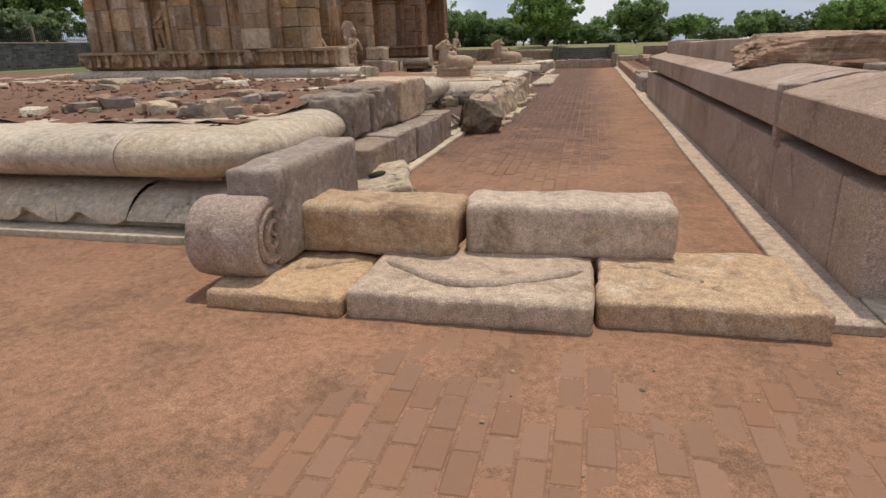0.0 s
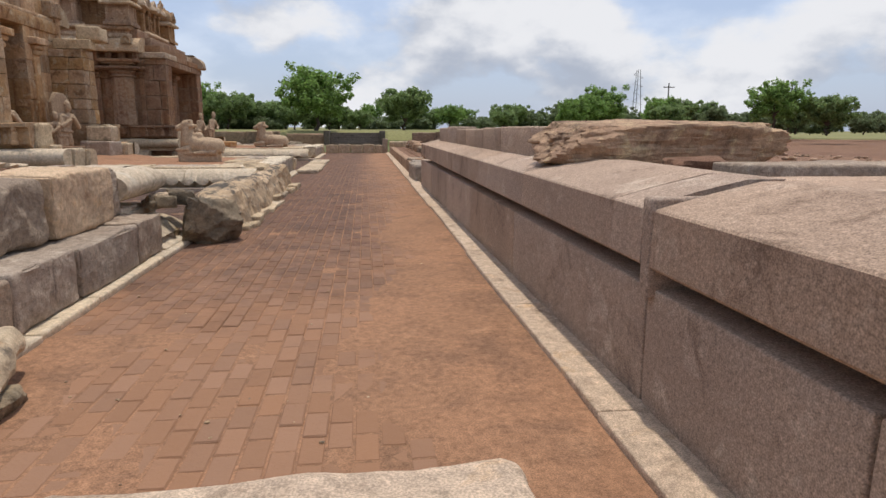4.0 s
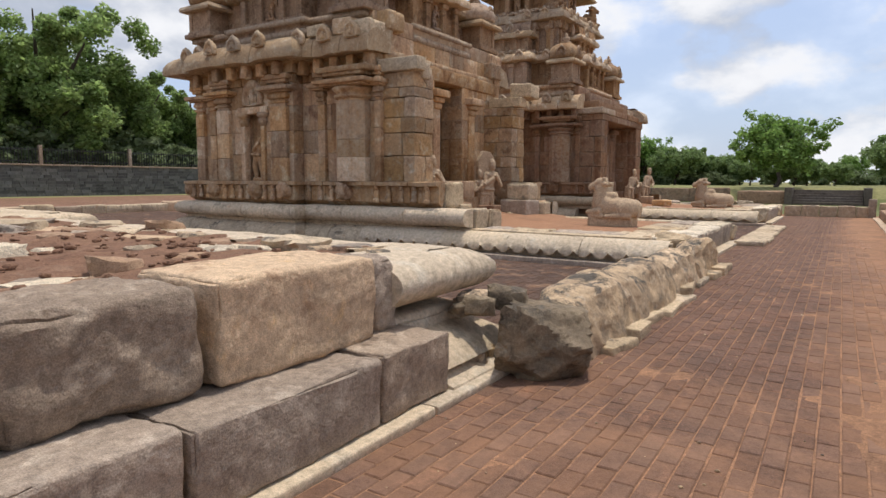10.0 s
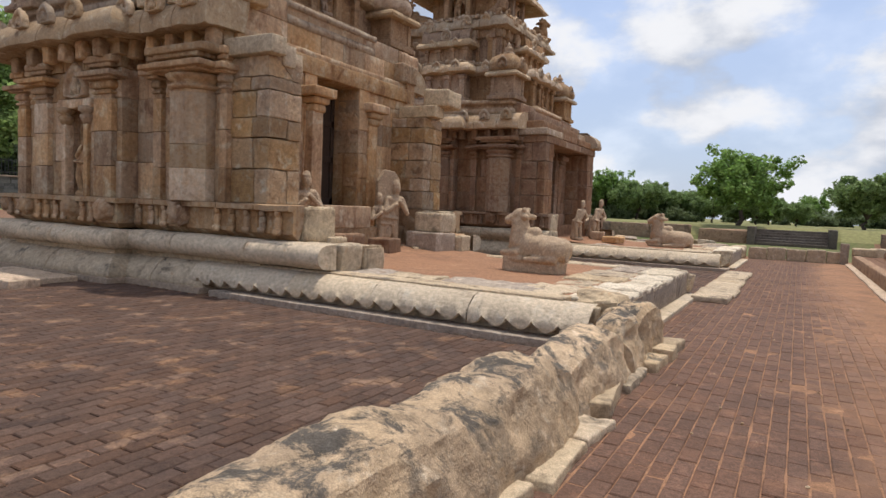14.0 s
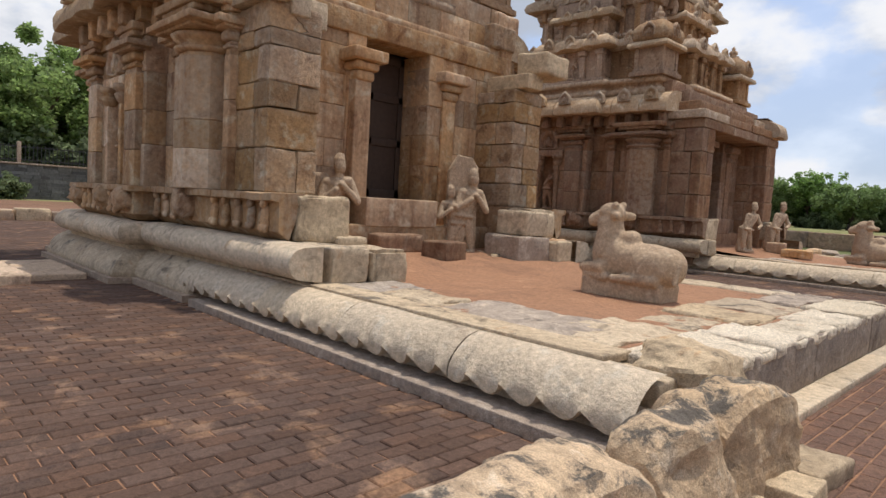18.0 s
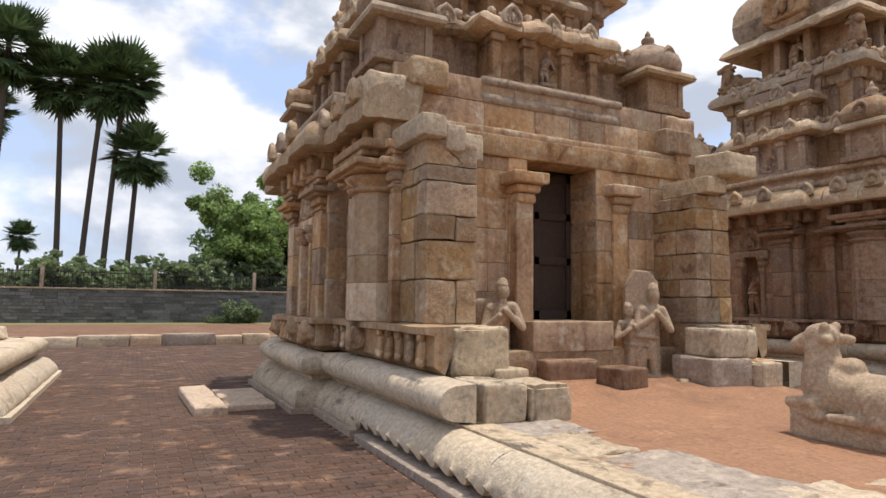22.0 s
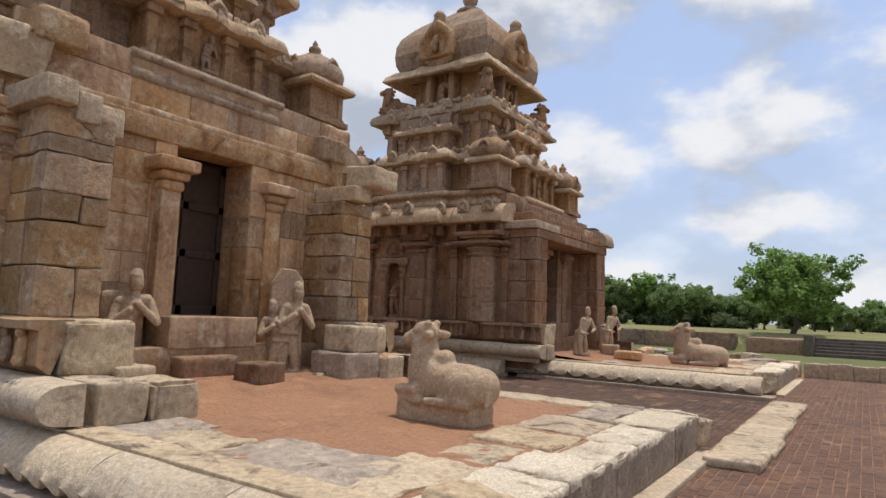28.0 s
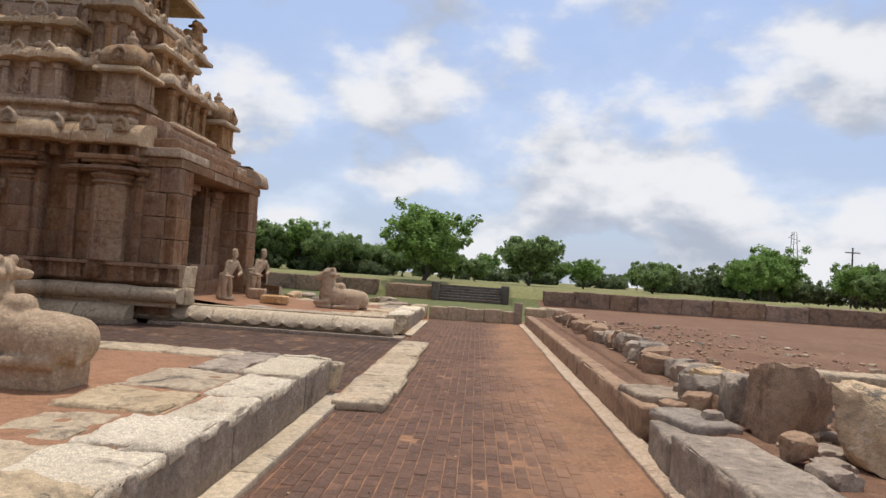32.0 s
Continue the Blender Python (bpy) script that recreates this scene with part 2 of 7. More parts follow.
def plain(name, color, rough=0.7, metal=0.0, spread=0.15, scale=6.0, island=True, through_light=0.0):
    m = bpy.data.materials.new(name)
    m.use_nodes = True
    n, l = m.node_tree.nodes, m.node_tree.links
    b = n["Principled BSDF"]
    b.inputs["Roughness"].default_value, b.inputs["Metallic"].default_value = rough, metal
    b.inputs["Specular IOR Level"].default_value = 0.3
    geo = n.new("ShaderNodeNewGeometry")
    t = n.new("ShaderNodeTexNoise"); t.inputs["Scale"].default_value = scale; t.inputs["Detail"].default_value = 5
    l.new(geo.outputs["Position"], t.inputs["Vector"])
    a = n.new("ShaderNodeMath"); a.operation = "ADD"
    l.new(t.outputs[0], a.inputs[0])
    if island:
        l.new(geo.outputs["Random Per Island"], a.inputs[1])
    else:
        a.inputs[1].default_value = 0.5
    r = n.new("ShaderNodeMapRange")
    r.inputs[1].default_value, r.inputs[2].default_value, r.inputs[3].default_value, r.inputs[4].default_value = 0.4, 1.6, 1 - spread * 2, 1 + spread * 2
    l.new(a.outputs[0], r.inputs[0])
    h = n.new("ShaderNodeHueSaturation"); h.inputs["Color"].default_value = (*color, 1)
    l.new(r.outputs[0], h.inputs["Value"]); l.new(h.outputs[0], b.inputs["Base Color"])
    if through_light:
        tr = n.new("ShaderNodeBsdfTranslucent"); ms = n.new("ShaderNodeMixShader"); ms.inputs[0].default_value = through_light
        l.new(h.outputs[0], tr.inputs[0]); l.new(b.outputs[0], ms.inputs[1]); l.new(tr.outputs[0], ms.inputs[2])
        l.new(ms.outputs[0], n["Material Output"].inputs[0])
    return m


WARM = surface("temple_stone", (0.442, 0.270, 0.142), (0.380, 0.245, 0.142), stain=(0.177, 0.079, 0.039), stain_at=0.53, third=(0.530, 0.415, 0.280), third_at=0.53, large=0.9, fine=16, bump=0.85, vary=0.27, hue=0.5, stain_amount=0.88, edge=0.45, streak=0.6)
STUBSTONE = surface("porch_stone", (0.456, 0.292, 0.156), (0.371, 0.242, 0.140), stain=(0.159, 0.083, 0.044), stain_at=0.53, third=(0.498, 0.408, 0.286), third_at=0.54, large=1.4, fine=18, bump=1.8, vary=0.24, hue=0.7, stain_amount=0.8, edge=0.5)
COARSE = surface("coarse_pale_stone", (0.704, 0.599, 0.449), (0.572, 0.475, 0.347), stain=(0.165, 0.130, 0.092), stain_at=0.56, third=(0.550, 0.356, 0.214), third_at=0.62, large=1.5, fine=34, bump=1.1, bump_scale=22, vary=0.12, speck=0.3, lichen=0.75, lichen_at=0.635)
PATHSAND = surface("path_sand", (0.319, 0.170, 0.096), (0.266, 0.145, 0.083), stain=(0.183, 0.102, 0.062), stain_at=0.48, third=(0.365, 0.205, 0.118), third_at=0.58, large=0.7, fine=24, bump=0.3, vary=0.0, speck=0.25, rough=0.97)
LAWN = surface("court_grass", (0.105, 0.125, 0.045), (0.150, 0.150, 0.060), stain=(0.20, 0.13, 0.075), stain_at=0.56, large=0.2, fine=6, bump=1.0, vary=0.0, rough=1.0)
REDWALL = surface("reddish_temple_stone", (0.285, 0.161, 0.090), (0.237, 0.143, 0.087), stain=(0.123, 0.048, 0.026), stain_at=0.52, third=(0.341, 0.239, 0.158), third_at=0.56, large=0.9, fine=16, bump=1.1, vary=0.17, hue=0.5, stain_amount=0.75, edge=0.35, streak=0.6)
TOWER = surface("tower_stone", (0.386, 0.239, 0.137), (0.304, 0.193, 0.118), stain=(0.110, 0.055, 0.032), stain_at=0.52, third=(0.478, 0.344, 0.220), third_at=0.55, large=1.3, fine=18, bump=1.0, vary=0.22, stain_amount=0.88, edge=0.65, streak=0.5)
EAVE = surface("eave_stone", (0.484, 0.348, 0.223), (0.400, 0.277, 0.174), stain=(0.140, 0.075, 0.045), stain_at=0.54, third=(0.577, 0.475, 0.348), third_at=0.53, large=1.3, fine=22, bump=1.0, vary=0.2, edge=0.5, lichen=0.5, lichen_at=0.57)
PALE = surface("pale_stone", (0.600, 0.487, 0.352), (0.515, 0.415, 0.297), stain=(0.190, 0.135, 0.092), stain_at=0.56, third=(0.600, 0.520, 0.405), third_at=0.55, large=1.0, fine=20, bump=0.9, vary=0.09, speck=0.14, lichen=0.7, lichen_at=0.6)
SLAB = surface("weathered_slab", (0.541, 0.427, 0.292), (0.424, 0.326, 0.219), stain=(0.108, 0.084, 0.060), stain_at=0.545, third=(0.424, 0.268, 0.150), third_at=0.6, large=1.3, fine=15, bump=1.0, vary=0.13, speck=0.2, lichen=0.85, lichen_at=0.555)
GRANITE = surface("granite", (0.450, 0.326, 0.240), (0.365, 0.263, 0.196), stain=(0.135, 0.086, 0.060), stain_at=0.55, third=(0.513, 0.398, 0.306), third_at=0.56, large=0.9, fine=48, bump=0.6, vary=0.10, speck=0.3)
BLOCK = surface("grey_block", (0.347, 0.268, 0.201), (0.280, 0.216, 0.164), stain=(0.111, 0.076, 0.055), stain_at=0.585, third=(0.420, 0.339, 0.263), third_at=0.53, large=1.5, fine=20, bump=1.5, bump_scale=9, vary=0.13, speck=0.2, lichen=0.5, lichen_at=0.6)
CREAM = surface("cream_granite", (0.560, 0.425, 0.305), (0.475, 0.357, 0.258), stain=(0.200, 0.135, 0.090), stain_at=0.54, third=(0.500, 0.340, 0.205), third_at=0.59, large=1.4, fine=18, bump=0.9, vary=0.06, speck=0.26, lichen=0.4, lichen_at=0.6)
TANBLOCK = surface("tan_block", (0.570, 0.414, 0.273), (0.484, 0.351, 0.235), stain=(0.228, 0.117, 0.063), stain_at=0.56, third=(0.589, 0.387, 0.202), third_at=0.58, large=1.4, fine=20, bump=1.2, bump_scale=10, vary=0.06, speck=0.18, lichen=0.4, lichen_at=0.6)
GOLD = surface("ochre_block", (0.550, 0.375, 0.222), (0.465, 0.318, 0.192), stain=(0.190, 0.112, 0.066), stain_at=0.55, third=(0.560, 0.430, 0.295), third_at=0.55, large=1.3, fine=19, bump=0.9, vary=0.08, speck=0.28)
ROCK = surface("field_rock", (0.541, 0.388, 0.236), (0.425, 0.308, 0.198), stain=(0.097, 0.075, 0.058), stain_at=0.565, third=(0.580, 0.464, 0.332), third_at=0.56, large=1.8, fine=9, bump=1.5, vary=0.16, speck=0.18, lichen=0.92, lichen_at=0.485)
DARKROCK = surface("dark_rock", (0.304, 0.232, 0.147), (0.203, 0.155, 0.104), stain=(0.047, 0.038, 0.029), stain_at=0.5, third=(0.351, 0.286, 0.196), third_at=0.57, large=1.5, fine=9, bump=1.6, vary=0.05, speck=0.18, lichen=0.6)
REDROCK = surface("brown_rock", (0.396, 0.260, 0.164), (0.310, 0.197, 0.127), stain=(0.103, 0.063, 0.043), stain_at=0.53, third=(0.387, 0.277, 0.180), third_at=0.57, large=1.6, fine=10, bump=1.2, vary=0.06, speck=0.2)
BOULDER = surface("ochre_rock", (0.46, 0.315, 0.20), (0.34, 0.215, 0.14), stain=(0.11, 0.07, 0.05), stain_at=0.52, third=(0.56, 0.42, 0.25), third_at=0.54, large=1.8, fine=12, bump=1.4, vary=0.05, speck=0.2, lichen=0.5, lichen_at=0.56)
GREYROCK = surface("grey_field_rock", (0.389, 0.313, 0.242), (0.295, 0.236, 0.183), stain=(0.106, 0.083, 0.065), stain_at=0.53, third=(0.496, 0.389, 0.283), third_at=0.56, large=1.8, fine=12, bump=1.4, vary=0.2, speck=0.2, lichen=0.5, lichen_at=0.56)
DARKSTONE = surface("dark_stone", (0.11, 0.088, 0.07), (0.14, 0.115, 0.092), stain=(0.05, 0.042, 0.036), stain_at=0.55, large=0.6, fine=8, bump=1.2, vary=0.1)
CARVED = surface("carved_stone", (0.484, 0.357, 0.241), (0.409, 0.300, 0.205), stain=(0.186, 0.122, 0.079), stain_at=0.57, third=(0.539, 0.426, 0.304), third_at=0.57, large=2.2, fine=30, bump=0.9, vary=0.06, speck=0.2)
SAND = surface("sand", (0.333, 0.178, 0.102), (0.286, 0.155, 0.090), stain=(0.213, 0.115, 0.071), stain_at=0.50, third=(0.385, 0.215, 0.125), third_at=0.58, large=0.55, fine=24, bump=0.3, vary=0.0, speck=0.2, rough=0.97)
EARTH = surface("red_earth", (0.178, 0.097, 0.061), (0.222, 0.127, 0.080), stain=(0.119, 0.062, 0.040), stain_at=0.54, third=(0.285, 0.198, 0.139), third_at=0.63, large=0.5, fine=9, bump=1.0, vary=0.0, speck=0.32, rough=0.98)
BRICK = surface("paving_brick", (0.149, 0.083, 0.057), (0.111, 0.066, 0.048), stain=(0.085, 0.053, 0.040), stain_at=0.55, third=(0.208, 0.111, 0.072), third_at=0.55, large=1.1, fine=30, bump=0.5, vary=0.09, island=True, speck=0.3, hue=0.5, dust=((0.305, 0.167, 0.098), (15.0, 7.0), (0.1, 1.7), 0.04))
COURTBRICK = surface("court_brick", (0.115, 0.068, 0.047), (0.092, 0.056, 0.041), stain=(0.064, 0.041, 0.033), stain_at=0.54, third=(0.239, 0.141, 0.086), third_at=0.545, large=0.6, fine=30, bump=0.5, vary=0.18, island=True, speck=0.2, hue=0.5)
GREYWALL = surface("boundary_stone", (0.153, 0.148, 0.138), (0.116, 0.114, 0.108), stain=(0.037, 0.037, 0.034), stain_at=0.56, large=0.5, fine=8, bump=1.0, vary=0.34, island=True)
BANKSTONE = surface("bank_stone", (0.30, 0.20, 0.135), (0.22, 0.15, 0.10), stain=(0.09, 0.07, 0.055), stain_at=0.5, third=(0.36, 0.27, 0.19), third_at=0.56, large=0.7, fine=7, bump=2.0, vary=0.12, speck=0.2)
GRASS = surface("dry_grass", (0.169, 0.178, 0.066), (0.237, 0.218, 0.096), stain=(0.250, 0.165, 0.090), stain_at=0.55, large=0.05, fine=5, bump=0.6, vary=0.0, rough=1.0)
LEAF = plain("leaf", (0.225, 0.345, 0.095), 0.5, spread=0.3, scale=0.8, through_light=0.45)
LEAF3 = plain("pale_leaf", (0.235, 0.32, 0.125), 0.5, spread=0.25, scale=0.8, through_light=0.5)
LEAF2 = plain("dark_leaf", (0.265, 0.36, 0.125), 0.5, spread=0.3, scale=0.7, through_light=0.6)
# distance haze is painted into this leaf colour, paled to grey-green
HAZE = plain("hazed_scrub_leaf", (0.20, 0.25, 0.125), 0.6, spread=0.22, scale=0.5, through_light=0.5)
PALMLEAF = plain("palm_leaf", (0.075, 0.115, 0.045), 0.5, spread=0.3, scale=1.0, through_light=0.2)
BARK = plain("bark", (0.085, 0.065, 0.05), 0.95, spread=0.2, scale=8.0, island=False)
WOOD = plain("old_wood", (0.055, 0.035, 0.025), 0.75, spread=0.2, scale=14.0, island=False)
IRON = plain("iron", (0.06, 0.06, 0.06), 0.6, 0.6, spread=0.1, scale=10.0, island=False)
# near-black colour painted as the shade inside hollows
DARK = plain("inner_shade", (0.03, 0.025, 0.02), 0.95, spread=0.1, scale=3.0, island=False)

# ---------------------------------------------------------------- building helpers


def thing(name, label, category, group="", loc=(0, 0, 0), kind=""):
    ob = new(name)
    ob.location = loc
    ob.empty_display_size = 0.1
    return tagged(ob, label, category, group, kind)


def put(name, mesh, material, parent=None, label=""):
    """Links a mesh made in world coordinates as one object, under a parent."""
    if not mesh.materials:
        mesh.materials.append(material)
    ob = new(name, mesh)
    if parent is not None:
        ob.parent = parent
        m = Matrix.Translation(parent.location)
        if parent.parent is not None:
            m = Matrix.Translation(parent.parent.location) @ parent.matrix_parent_inverse @ m
        ob.matrix_parent_inverse = m.inverted()
    return tagged(ob, label) if label else ob


def mesh_of(name, verts, faces, smooth=False, crisp=None):
    me = bpy.data.meshes.new(name)
    me.from_pydata([tuple(v) for v in verts], [], faces)
    me.update()
    if smooth:
        me.polygons.foreach_set("use_smooth", [True] * len(me.polygons))
    if crisp:
        me.set_sharp_from_angle(angle=radians(crisp))
    return me


def rough_offset(p, amp, freq, seed):
    q = Vector(p) * freq + Vector((seed * 7.3, seed * 3.1, seed * 5.7))
    return noise.noise(q) * amp + noise.noise(q * 2.7) * amp * 0.45 + noise.noise(q * 7.1) * amp * 0.22


def rbox(lo, hi, r=0.02, amp=0.008, freq=3.0, step=0.12, seed=0, taper=0.0, turn=0.0, name="block", smooth=True, chip=0.0):
    """A block between two corners with rounded, worn edges and an uneven skin."""
    lo, hi = Vector(lo), Vector(hi)
    c, h = (lo + hi) / 2, (hi - lo) / 2
    r = min(r, min(h) * 0.9)
    cnt = [max(2, min(26, int(round(2 * h[k] / step)))) for k in range(3)]
    ticks = []
    for k in range(3):
        inner = [-(h[k] - r) + 2 * (h[k] - r) * i / cnt[k] for i in range(cnt[k] + 1)]
        ticks.append([-h[k], -(h[k] - 0.35 * r)] + inner + [h[k] - 0.35 * r, h[k]])
    verts, faces, index = [], [], {}
    ct, st = math.cos(turn), math.sin(turn)

    def vert(p):
        key = (round(p[0], 5), round(p[1], 5), round(p[2], 5))
        if key not in index:
            q = Vector([max(-(h[k] - r), min(h[k] - r, p[k])) for k in range(3)])
            d = Vector(p) - q
            if d.length > 1e-9:
                d.normalize()
            v = q + d * r
            s = 1 - taper * (v.z + h.z) / (2 * h.z)
            v = Vector((v.x * s, v.y * s, v.z))
            w = c + v
            a = rough_offset(w, amp, freq, seed)
            if chip:
                worn = 1.0 - max(abs(d.x), abs(d.y), abs(d.z))
                a -= chip * (max(0.0, noise.noise(w * 1.7 + Vector((seed * 2.1, 0, seed))) - 0.15) * 0.8 + worn * 5.0 * max(0.0, noise.noise(w * 4.3 + Vector((0, seed * 1.7, 0))) + 0.05))
            v = v + d * a
            v = Vector((v.x * ct - v.y * st, v.x * st + v.y * ct, v.z))
            index[key] = len(verts)
            verts.append(c + v)
        return index[key]

    for k in range(3):
        a, b = (k + 1) % 3, (k + 2) % 3
        for side in (-1, 1):
            ta, tb = ticks[a], ticks[b]
            for i in range(len(ta) - 1):
                for j in range(len(tb) - 1):
                    quad = []
                    for da, db in ((0, 0), (1, 0), (1, 1), (0, 1)):
                        p = [0, 0, 0]
                        p[k], p[a], p[b] = side * h[k], ta[i + da], tb[j + db]
                        quad.append(vert(p))
                    quad = quad if side > 0 else quad[::-1]
                    if len(set(quad)) == 4:
                        faces.append(quad)
    return mesh_of(name, verts, faces, smooth, 24 if r < 0.024 else 55)


def rock(c, size, seed, amp=0.05, cuts=9, seg=16, turn=0.0, name="rock", square=0.8):
    """A broken field stone: a block with several planes split off it, uneven along the breaks, on its base."""
    r = random.Random(seed * 31 + 7)
    planes = []
    for ax in range(3):
        for s in (-1, 1):
            v = Vector((r.uniform(-0.22, 0.22), r.uniform(-0.22, 0.22), r.uniform(-0.22, 0.22)))
            v[ax] = s
            planes.append((v.normalized(), r.uniform(0.8, 1.0)))
    for k in range(cuts):
        v = Vector((r.gauss(0, 1), r.gauss(0, 1), r.gauss(0, 0.9))).normalized()
        planes.append((v, r.uniform(0.82, 1.12) * (1.0 + 0.42 * (square - 0.5))))
    rows, cols = seg, seg * 2
    ct, st = math.cos(turn), math.sin(turn)
    verts, faces = [], []
    for i in range(rows + 1):
        th = math.pi * i / rows - math.pi / 2
        for j in range(cols if 0 < i < rows else 1):
            ph = 2 * math.pi * (j + 0.5 * (i % 2)) / cols
            d = Vector((math.cos(th) * math.cos(ph), math.cos(th) * math.sin(ph), math.sin(th)))
            k = min(h / max(1e-3, nrm.dot(d)) for nrm, h in planes if nrm.dot(d) > 1e-3)
            p = d * k
            q = p * 1.7 + Vector((seed * 3.7, seed * 1.3, seed * 9.1))
            p = p * (1 + amp * (noise.noise(q) + 0.6 * noise.noise(q * 2.6) + 0.4 * noise.noise(q * 6.3) - 0.5 * abs(noise.noise(q * 1.9 + Vector((9, 0, 0))))))
            v = Vector((p.x * size[0] / 2, p.y * size[1] / 2, p.z * size[2] / 2))
            verts.append(Vector((v.x * ct - v.y * st, v.x * st + v.y * ct, v.z)))
    idx = lambda i, j: 0 if i == 0 else (1 + (rows - 1) * cols if i == rows else 1 + (i - 1) * cols + j % cols)  # noqa: E731
    for i in range(rows):
        for j in range(cols):
            quad = [idx(i, j), idx(i, j + 1), idx(i + 1, j + 1), idx(i + 1, j)]
            faces.append([v for n, v in enumerate(quad) if v not in quad[:n]])
    low = min(v.z for v in verts)
    cc = Vector(c)
    return mesh_of(name, [cc + v - Vector((0, 0, low)) for v in verts], faces, True, 26)


SKINS = {}


def fused(me, voxel, smooth=4):
    """One closed skin over a carving made of several masses; a carving seen before is reused."""
    key = (len(me.vertices), round(sum(v.co.x + 3 * v.co.y + 7 * v.co.z for v in me.vertices), 3), voxel)
    if key in SKINS:
        return SKINS[key].copy()
    ob = bpy.data.objects.new("carving", me)
    scene.collection.objects.link(ob)
    rm = ob.modifiers.new("skin", "REMESH")
    rm.mode, rm.voxel_size, rm.use_smooth_shade = "VOXEL", voxel, True
    sm = ob.modifiers.new("soften", "SMOOTH")
    sm.factor, sm.iterations = 0.5, smooth
    out = bpy.data.meshes.new_from_object(ob.evaluated_get(bpy.context.evaluated_depsgraph_get()))
    bpy.data.objects.remove(ob)
    shifts = [v.normal * (noise.noise(v.co * 11.0) * 0.25 + noise.noise(v.co * 31.0) * 0.12) * voxel for v in out.vertices]
    for v, sft in zip(out.vertices, shifts):
        v.co += sft
    out.polygons.foreach_set("use_smooth", [True] * len(out.polygons))
    SKINS[key] = out
    return out.copy()


def boulder(c, size, seed, amp=0.2, freq=1.6, seg=14, square=0.55, turn=0.0, name="boulder", flat=True):
    """An irregular rock: a superellipsoid broken by noise, on its base."""
    verts, faces = [], []
    rows = seg
    cols = seg * 2
    ct, st = math.cos(turn), math.sin(turn)
    sg = lambda v, e: math.copysign(abs(v) ** e, v)  # noqa: E731
    for i in range(rows + 1):
        th = math.pi * i / rows - math.pi / 2
        for j in range(cols if 0 < i < rows else 1):
            ph = 2 * math.pi * j / cols
            d = Vector((sg(math.cos(th), square) * sg(math.cos(ph), square), sg(math.cos(th), square) * sg(math.sin(ph), square), sg(math.sin(th), square)))
            q = d * freq + Vector((seed * 3.7, seed * 1.3, seed * 9.1))
            k = 1 + amp * (noise.noise(q) + 0.5 * noise.noise(q * 2.3) + 0.28 * noise.noise(q * 5.1)) - amp * 0.9 * abs(noise.noise(q * 1.3 + Vector((5, 0, 0))))
            v = Vector((d.x * size[0] / 2 * k, d.y * size[1] / 2 * k, d.z * size[2] / 2 * k))
            verts.append(Vector((v.x * ct - v.y * st, v.x * st + v.y * ct, v.z)))
    idx = lambda i, j: 0 if i == 0 else (1 + (rows - 1) * cols if i == rows else 1 + (i - 1) * cols + j % cols)  # noqa: E731
    for i in range(rows):
        for j in range(cols):
            quad = [idx(i, j), idx(i, j + 1), idx(i + 1, j + 1), idx(i + 1, j)]
            out = [v for n, v in enumerate(quad) if v not in quad[:n]]
            faces.append(out)
    low = min(v.z for v in verts)
    cc = Vector(c)
    return mesh_of(name, [cc + v - Vector((0, 0, low)) for v in verts], faces, smooth=True)


def sweep(outline, profile, closed=True, amp=0.006, freq=2.5, seed=0, step=0.25, name="moulding", smooth=True, caps=True, block=0.0, chip=0.0):
    """A moulding: a profile of (outward offset, height) carried round a plan outline, mitred at its corners. The outline runs
    anticlockwise, so that outward is to its right."""
    pts = [Vector((*p, 0)) for p in outline]
    n = len(pts)
    dirs = [(pts[(i + 1) % n] - pts[i]).normalized() for i in range(n if closed else n - 1)]
    outs = [Vector((d.y, -d.x, 0)) for d in dirs]
    mit = []
    for i in range(n):
        a = outs[i - 1] if (closed or i > 0) else outs[0]
        b = outs[i] if (closed or i < n - 1) else outs[-1]
        s = a + b
        mit.append(s / max(0.3, s.dot(a)) if s.length > 1e-6 else a)
    stations = []
    for i in range(n if closed else n - 1):
        j = (i + 1) % n
        seg = (pts[j] - pts[i]).length
        k = max(1, int(round(seg / step)))
        for q in range(k):
            f = q / k
            stations.append((pts[i].lerp(pts[j], f), mit[i] if f == 0 else outs[i], 0.0))
        if block and seg > block * 0.7:
            nb = max(1, int(round(seg / block)))
            for q in range(1, nb + (0 if seg < 2 * block else 0)):
                f = (q + 0.3 * noise.noise(Vector((seed * 1.3, i * 2.7, q * 5.1)))) / nb
                for e, ins in ((-0.012, 0.0), (-0.003, -0.03), (0.003, -0.03), (0.012, 0.0)):
                    stations.append((pts[i].lerp(pts[j], f + e / seg), outs[i], ins))
            mine = [s_ for s_ in stations if s_[0] is not None]
            head, tail = mine[:len(mine) - k - 4 * (nb - 1)], mine[len(mine) - k - 4 * (nb - 1):]
            tail.sort(key=lambda s_: (s_[0] - pts[i]).length)
            stations = head + tail
    if not closed:
        stations.append((pts[-1], mit[-1], 0.0))
    verts, faces = [], []
    m = len(profile)
    for p, o, ins in stations:
        for off, z in profile:
            w = p + o * off + Vector((0, 0, z))
            a = rough_offset(w, amp, freq, seed) + ins
            if chip:
                a -= chip * max(0.0, noise.noise(w * 1.6 + Vector((seed, 0, 0))) - 0.1) * 2.5
            verts.append(w + o * a + Vector((0, 0, a * 0.5)))
    s = len(stations)
    for i in range(s if closed else s - 1):
        for k in range(m - 1):
            a, b = i * m + k, ((i + 1) % s) * m + k
            faces.append((a, b, b + 1, a + 1))
    if not closed and caps:
        faces.append(tuple(range(m))[::-1][::-1])
